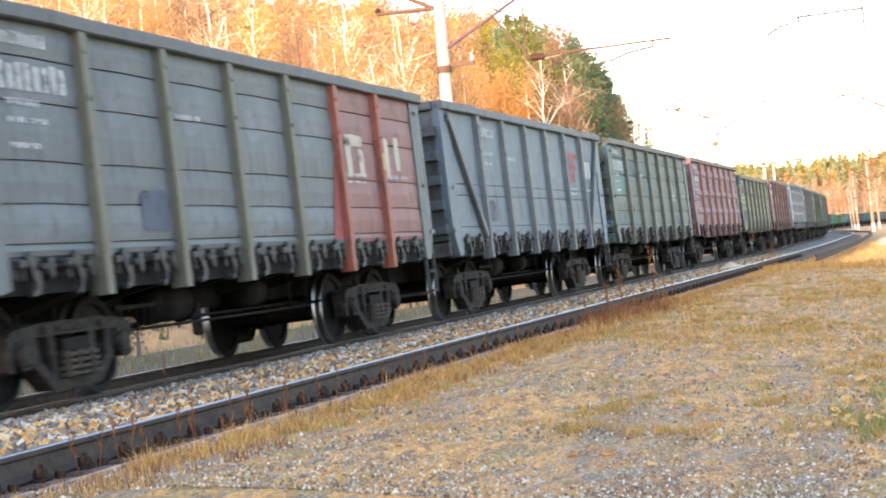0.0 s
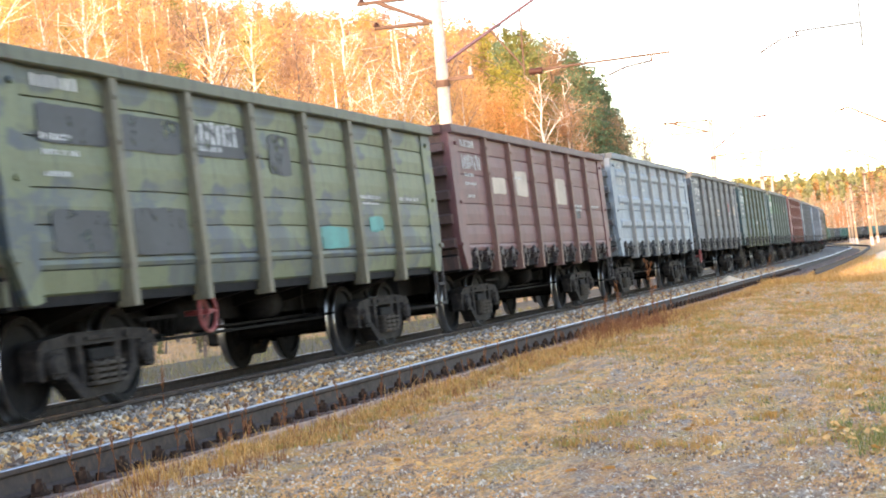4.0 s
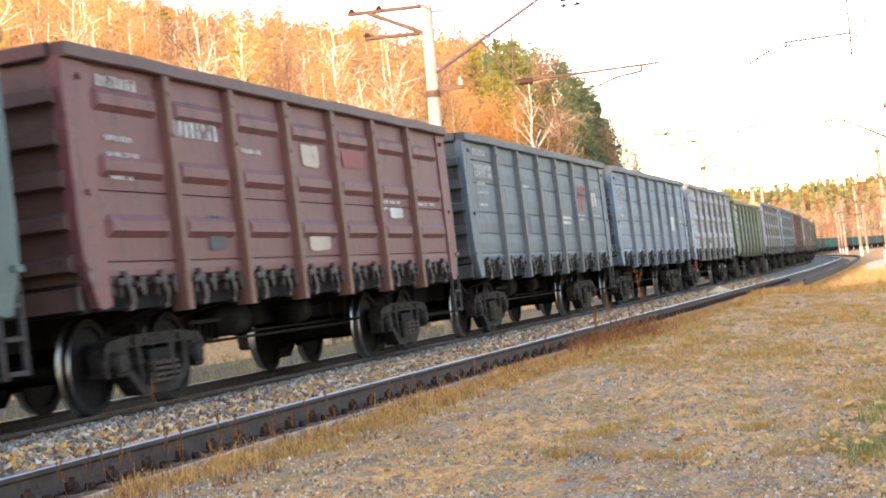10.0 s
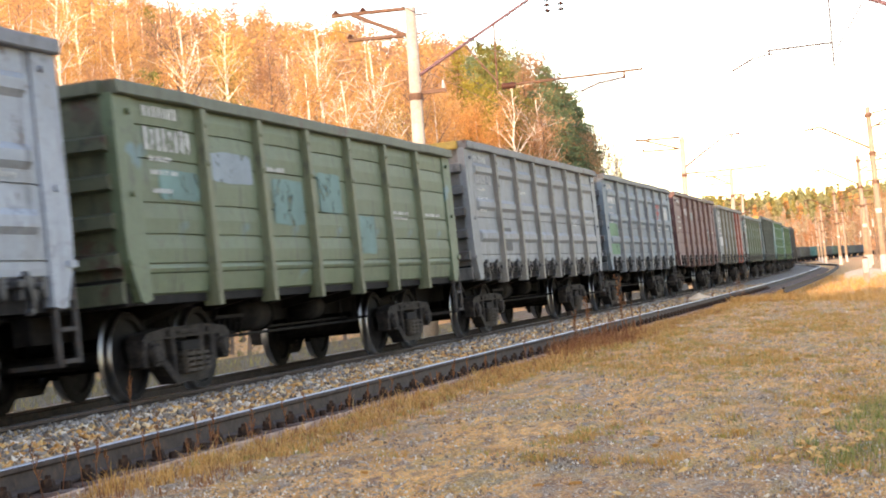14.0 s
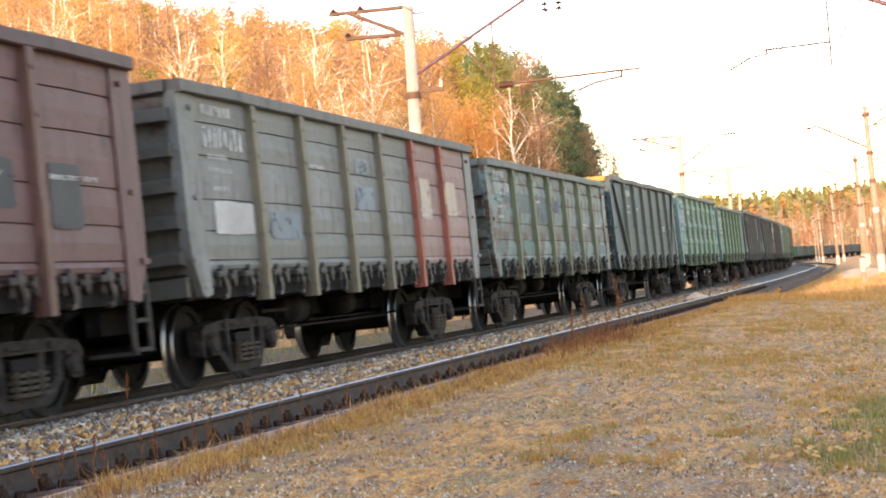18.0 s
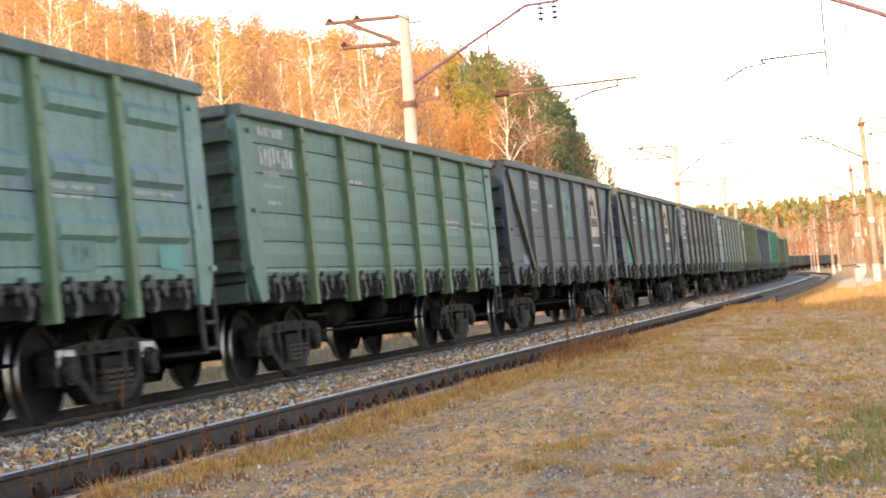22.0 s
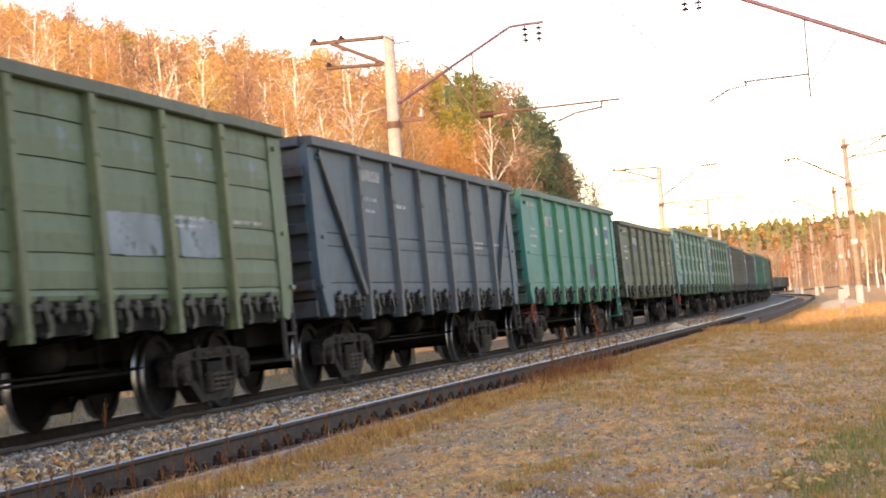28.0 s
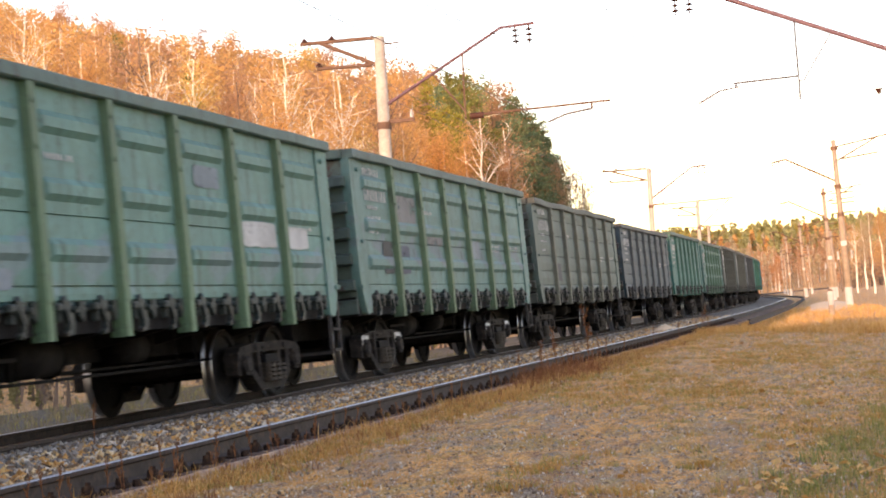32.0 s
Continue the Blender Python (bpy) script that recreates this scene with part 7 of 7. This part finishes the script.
grass("trackside_grass", 1600, near_hill_spot, (0.05, 0.26), M_TRACKSIDE, "olive half-dry grass on the far side of the train", 38, 6, 0.55, 3.0)
grass("trackside_grass", 3600, hill_spot, (0.08, 0.34), M_TRACKSIDE, "dry grass beyond the train's track", 35, 6, 0.55, 3.0)
grass("trackside_grass", 1300, hill_spot, (0.06, 0.30), M_OLIVE, "green grass beyond the train's track", 37, 6, 0.55, 3.0)


M_PEBBLE = stone_material("verge_pebble", ((0.44, 0.36, 0.28), (0.64, 0.53, 0.41), (0.30, 0.21, 0.14), (0.90, 0.79, 0.62), (0.56, 0.33, 0.13), (0.22, 0.15, 0.10)))


def pebbles(name, count, size, material, label, seed):
    rng = random.Random(seed)
    vs, fs = [], []
    for _ in range(count):
        y = 8 + 45 * rng.random() ** 2.1
        x = float(np.interp(y, LINE_Y, LINE_X)) + rng.uniform(3.9, 9.9)
        q = rng.uniform(*size)
        k = len(vs)
        vs += [Vector((x, y, ground_z(x, y) + 0.3 * q)) + v for v in rock_verts(rng, q)]
        fs += [tuple(k + i for i in f) for f in OCTA]
    return tagged(put(name, faces_mesh(name, vs, fs), material), label, "gravel", kind="stuff")


pebbles("verge_pebbles", 36000, (0.004, 0.012), M_PEBBLE, "small grey and brown pebbles on the verge", 41)
pebbles("verge_pebbles", 420, (0.012, 0.024), M_PEBBLE, "larger stones on the verge", 42)


def leaf_mesh(seed):
    rng = random.Random(seed)
    bm = bmesh.new()
    rim = ((-0.5, 0.0), (-0.28, 0.26), (0.05, 0.34), (0.32, 0.2), (0.55, 0.0), (0.32, -0.22), (0.02, -0.33), (-0.3, -0.24))
    mid = bm.verts.new((0, 0, 0.02))
    ring = [bm.verts.new((a, b, 0.06 + 0.14 * rng.random() * (1 if abs(b) > 0.1 else 0.3))) for a, b in rim]
    for i in range(8):
        bm.faces.new((mid, ring[i], ring[(i + 1) % 8]))
    low = [bm.verts.new(v.co - Vector((0, 0, 0.012))) for v in [mid] + ring]
    for i in range(8):
        j = (i + 1) % 8
        bm.faces.new((low[0], low[j + 1], low[i + 1]))
        bm.faces.new((ring[i], low[i + 1], low[j + 1], ring[j]))
    return mesh_of("fallen_leaf", bm)


LEAVES = [leaf_mesh(i) for i in range(5)]
rng = random.Random(55)
KNOWN_LEAVES = ((-2.22, 17.36, 0.13), (-1.80, 21.4, 0.17), (-1.79, 20.5, 0.13), (-3.91, 24.6, 0.12), (-1.06, 23.6, 0.12), (-0.56, 21.1, 0.13), (-0.52, 18.7, 0.12), (-0.35, 19.9, 0.11), (-0.31, 19.2, 0.12), (-1.20, 12.54, 0.08), (-1.13, 12.77, 0.07), (-0.86, 13.04, 0.08), (-0.62, 13.67, 0.10), (-0.40, 14.0, 0.14), (-0.13, 14.29, 0.13), (-0.10, 14.56, 0.12), (0.03, 11.66, 0.12), (-2.49, 36.1, 0.16), (-1.77, 24.0, 0.12), (-4.77, 12.9, 0.10))
spots = list(KNOWN_LEAVES)
while len(spots) < 265:
    y = 8.8 + 34 * rng.random() ** 1.4
    x = -8.8 + rng.uniform(4.3, 9.3)
    if rng.random() < 0.45 + 0.55 * smooth_step(-2.6, -0.4, x):
        spots.append((x, y, rng.uniform(0.04, 0.08) if rng.random() < 0.75 else rng.uniform(0.08, 0.12)))
for _ in range(46):
    u = rng.random()
    spots.append((-0.74 + 0.60 * u + rng.gauss(0, 0.07), 11.0 + 1.0 * u + rng.gauss(0, 0.30), rng.uniform(0.04, 0.085)))
for i, (x, y, w) in enumerate(spots):
    ob = put("fallen_leaf", LEAVES[i % 5], M_LEAF, None, Matrix.Translation((x, y, ground_z(x, y) + 0.012 + (0.03 if x > -1 and y < 14 else 0))) @ Euler((rng.uniform(-.5, .5), rng.uniform(-.5, .5), rng.uniform(0, 6))).to_matrix().to_4x4() @ Matrix.Diagonal((w, w, w, 1)))
    tagged(ob, "dry yellow fallen leaf lying on the verge", "leaf", "fallen leaves")


def weed(x, y, foot, height, seed, heads=24):
    """A dead upright weed: stem, side shoots and brown seed heads."""
    rng = random.Random(seed)
    root = tagged(new("dry_weed"), "tall dead reddish-brown weed beside the rail", "weed", "dead weeds by the rail")
    root.matrix_basis = Matrix.Translation((x, y, foot))
    sv, sf, hv2, hf2 = [], [], [], []
    top = Vector((rng.uniform(-.06, .06), rng.uniform(-.06, .06), height))
    tube(sv, sf, Vector((0, 0, 0)), top, 0.0025 + 0.005 * height, 0.002, 4)
    for i in range(9):
        u = rng.uniform(0.35, 0.95)
        a = rng.uniform(0, 6.28)
        p = top * u
        q = p + Vector((0.55 * math.cos(a), 0.55 * math.sin(a), 1.3)) * height * 0.14 * rng.uniform(0.5, 1.1)
        tube(sv, sf, p, q, 0.003, 0.002, 3)
        for _ in range(heads // 8):
            leaf_quad(hv2, hf2, p.lerp(q, rng.uniform(0.4, 1.1)) + Vector((rng.gauss(0, .018), rng.gauss(0, .018), rng.gauss(0, .03))) * height, rng.uniform(0.013, 0.028) * (0.05 + 0.85 * height), rng)
    for _ in range(heads):
        leaf_quad(hv2, hf2, top * rng.uniform(0.62, 1.05) + Vector((rng.gauss(0, .014), rng.gauss(0, .014), 0)) * height * 1.6, rng.uniform(0.013, 0.027) * (0.05 + 0.85 * height), rng)
    put("stem", faces_mesh("stem", sv, sf), M_WEED, root)
    tagged(put("seed_head", faces_mesh("seed_head", hv2, hf2), M_WEED, root), "dry brown seed heads", kind="stuff")


def at_line(s, lat):
    p = on_line(s, 0, 0)
    return p.x + lat, p.y


WEEDS = ((26.6, 3.95, 0.78), (26.4, 4.5, 1.03), (26.9, 4.4, 0.67), (50.4, 3.95, 0.84), (51.5, 3.8, 0.56), (49.6, 4.1, 0.5), (14.7, 1.77, 0.43), (11.2, 3.66, 0.32), (12, 3.7, 0.27), (10.4, 3.66, 0.22), (13.4, 3.8, 0.3), (13.3, 3.68, 0.2), (11.7, 3.75, 0.35), (12.4, 3.85, 0.24), (16.2, 3.8, 0.27), (18.5, 3.85, 0.34), (20.7, 3.8, 0.3), (23.5, 4, 0.47), (25.2, 4.2, 0.56), (30.5, 4, 0.47), (34, 3.9, 0.39), (38, 4, 0.45), (44, 3.9, 0.47), (9.9, 3.72, 0.35), (10.9, 3.8, 0.27), (12.8, 3.7, 0.32), (15.1, 3.75, 0.3), (17.3, 3.8, 0.27), (22, 3.9, 0.41), (24.4, 4.1, 0.57), (27.4, 4.1, 0.45), (48.2, 3.95, 0.45), (52.6, 3.9, 0.5), (9.6, 3.6, 0.36), (9.75, 3.64, 0.3), (10.1, 3.7, 0.34), (11, 3.62, 0.3), (14.2, 3.7, 0.3), (12.2, 3.62, 0.34), (15.8, 3.72, 0.26), (19.4, 3.8, 0.3))
rng = random.Random(19)
WEEDS += tuple((rng.gauss(25.6, 1.2), rng.uniform(3.95, 4.75), rng.uniform(0.18, 0.46)) for _ in range(26))
WEEDS += tuple((rng.uniform(9.5, 24.0), rng.uniform(3.58, 4.15), rng.uniform(0.10, 0.26)) for _ in range(24))
for i, (s, lat, h) in enumerate(WEEDS):
    x, y = at_line(s, lat)
    weed(x, y, on_line(s, lat, bed_up(lat)).z - 0.02 if lat < 4.0 else ground_z(x, y) - 0.02, h, 90 + i)
grass("weed_bush", 460, lambda r: (at_line(25.0, 4.25)[0] + r.gauss(0, 0.28), at_line(25.0, 4.25)[1] + r.gauss(0, 1.5)), (0.05, 0.30), M_WEED, "low reddish-brown dead weeds by the rail", 39, 6, 0.6)


# ================= movement =================
def motions():
    ticks = [float(i) for i in range(33)]
    for k, car in enumerate(wagons):
        walk(car, [(t, frame_on_line(tail(t) + PITCH * (k + 0.5))) for t in ticks])
    step = 1.0 / FPS
    for k, y, ob in wheels:
        rows, inside = [], []
        for i in range(0, 961):
            s = tail(i * step) + PITCH * (k + 0.5)
            if 2 < s < 62:
                inside.append(i)
        if not inside:
            inside = [0, 1]
        first, last = inside[0], inside[-1]
        zero = tail(first * step)
        for i in sorted({0, *inside, 960}):
            j = min(max(i, first), last)
            rows.append((i * step, pose(0, y, 0.4785, math.degrees((zero - tail(j * step)) / 0.4785))))
        walk(ob, rows)


motions()
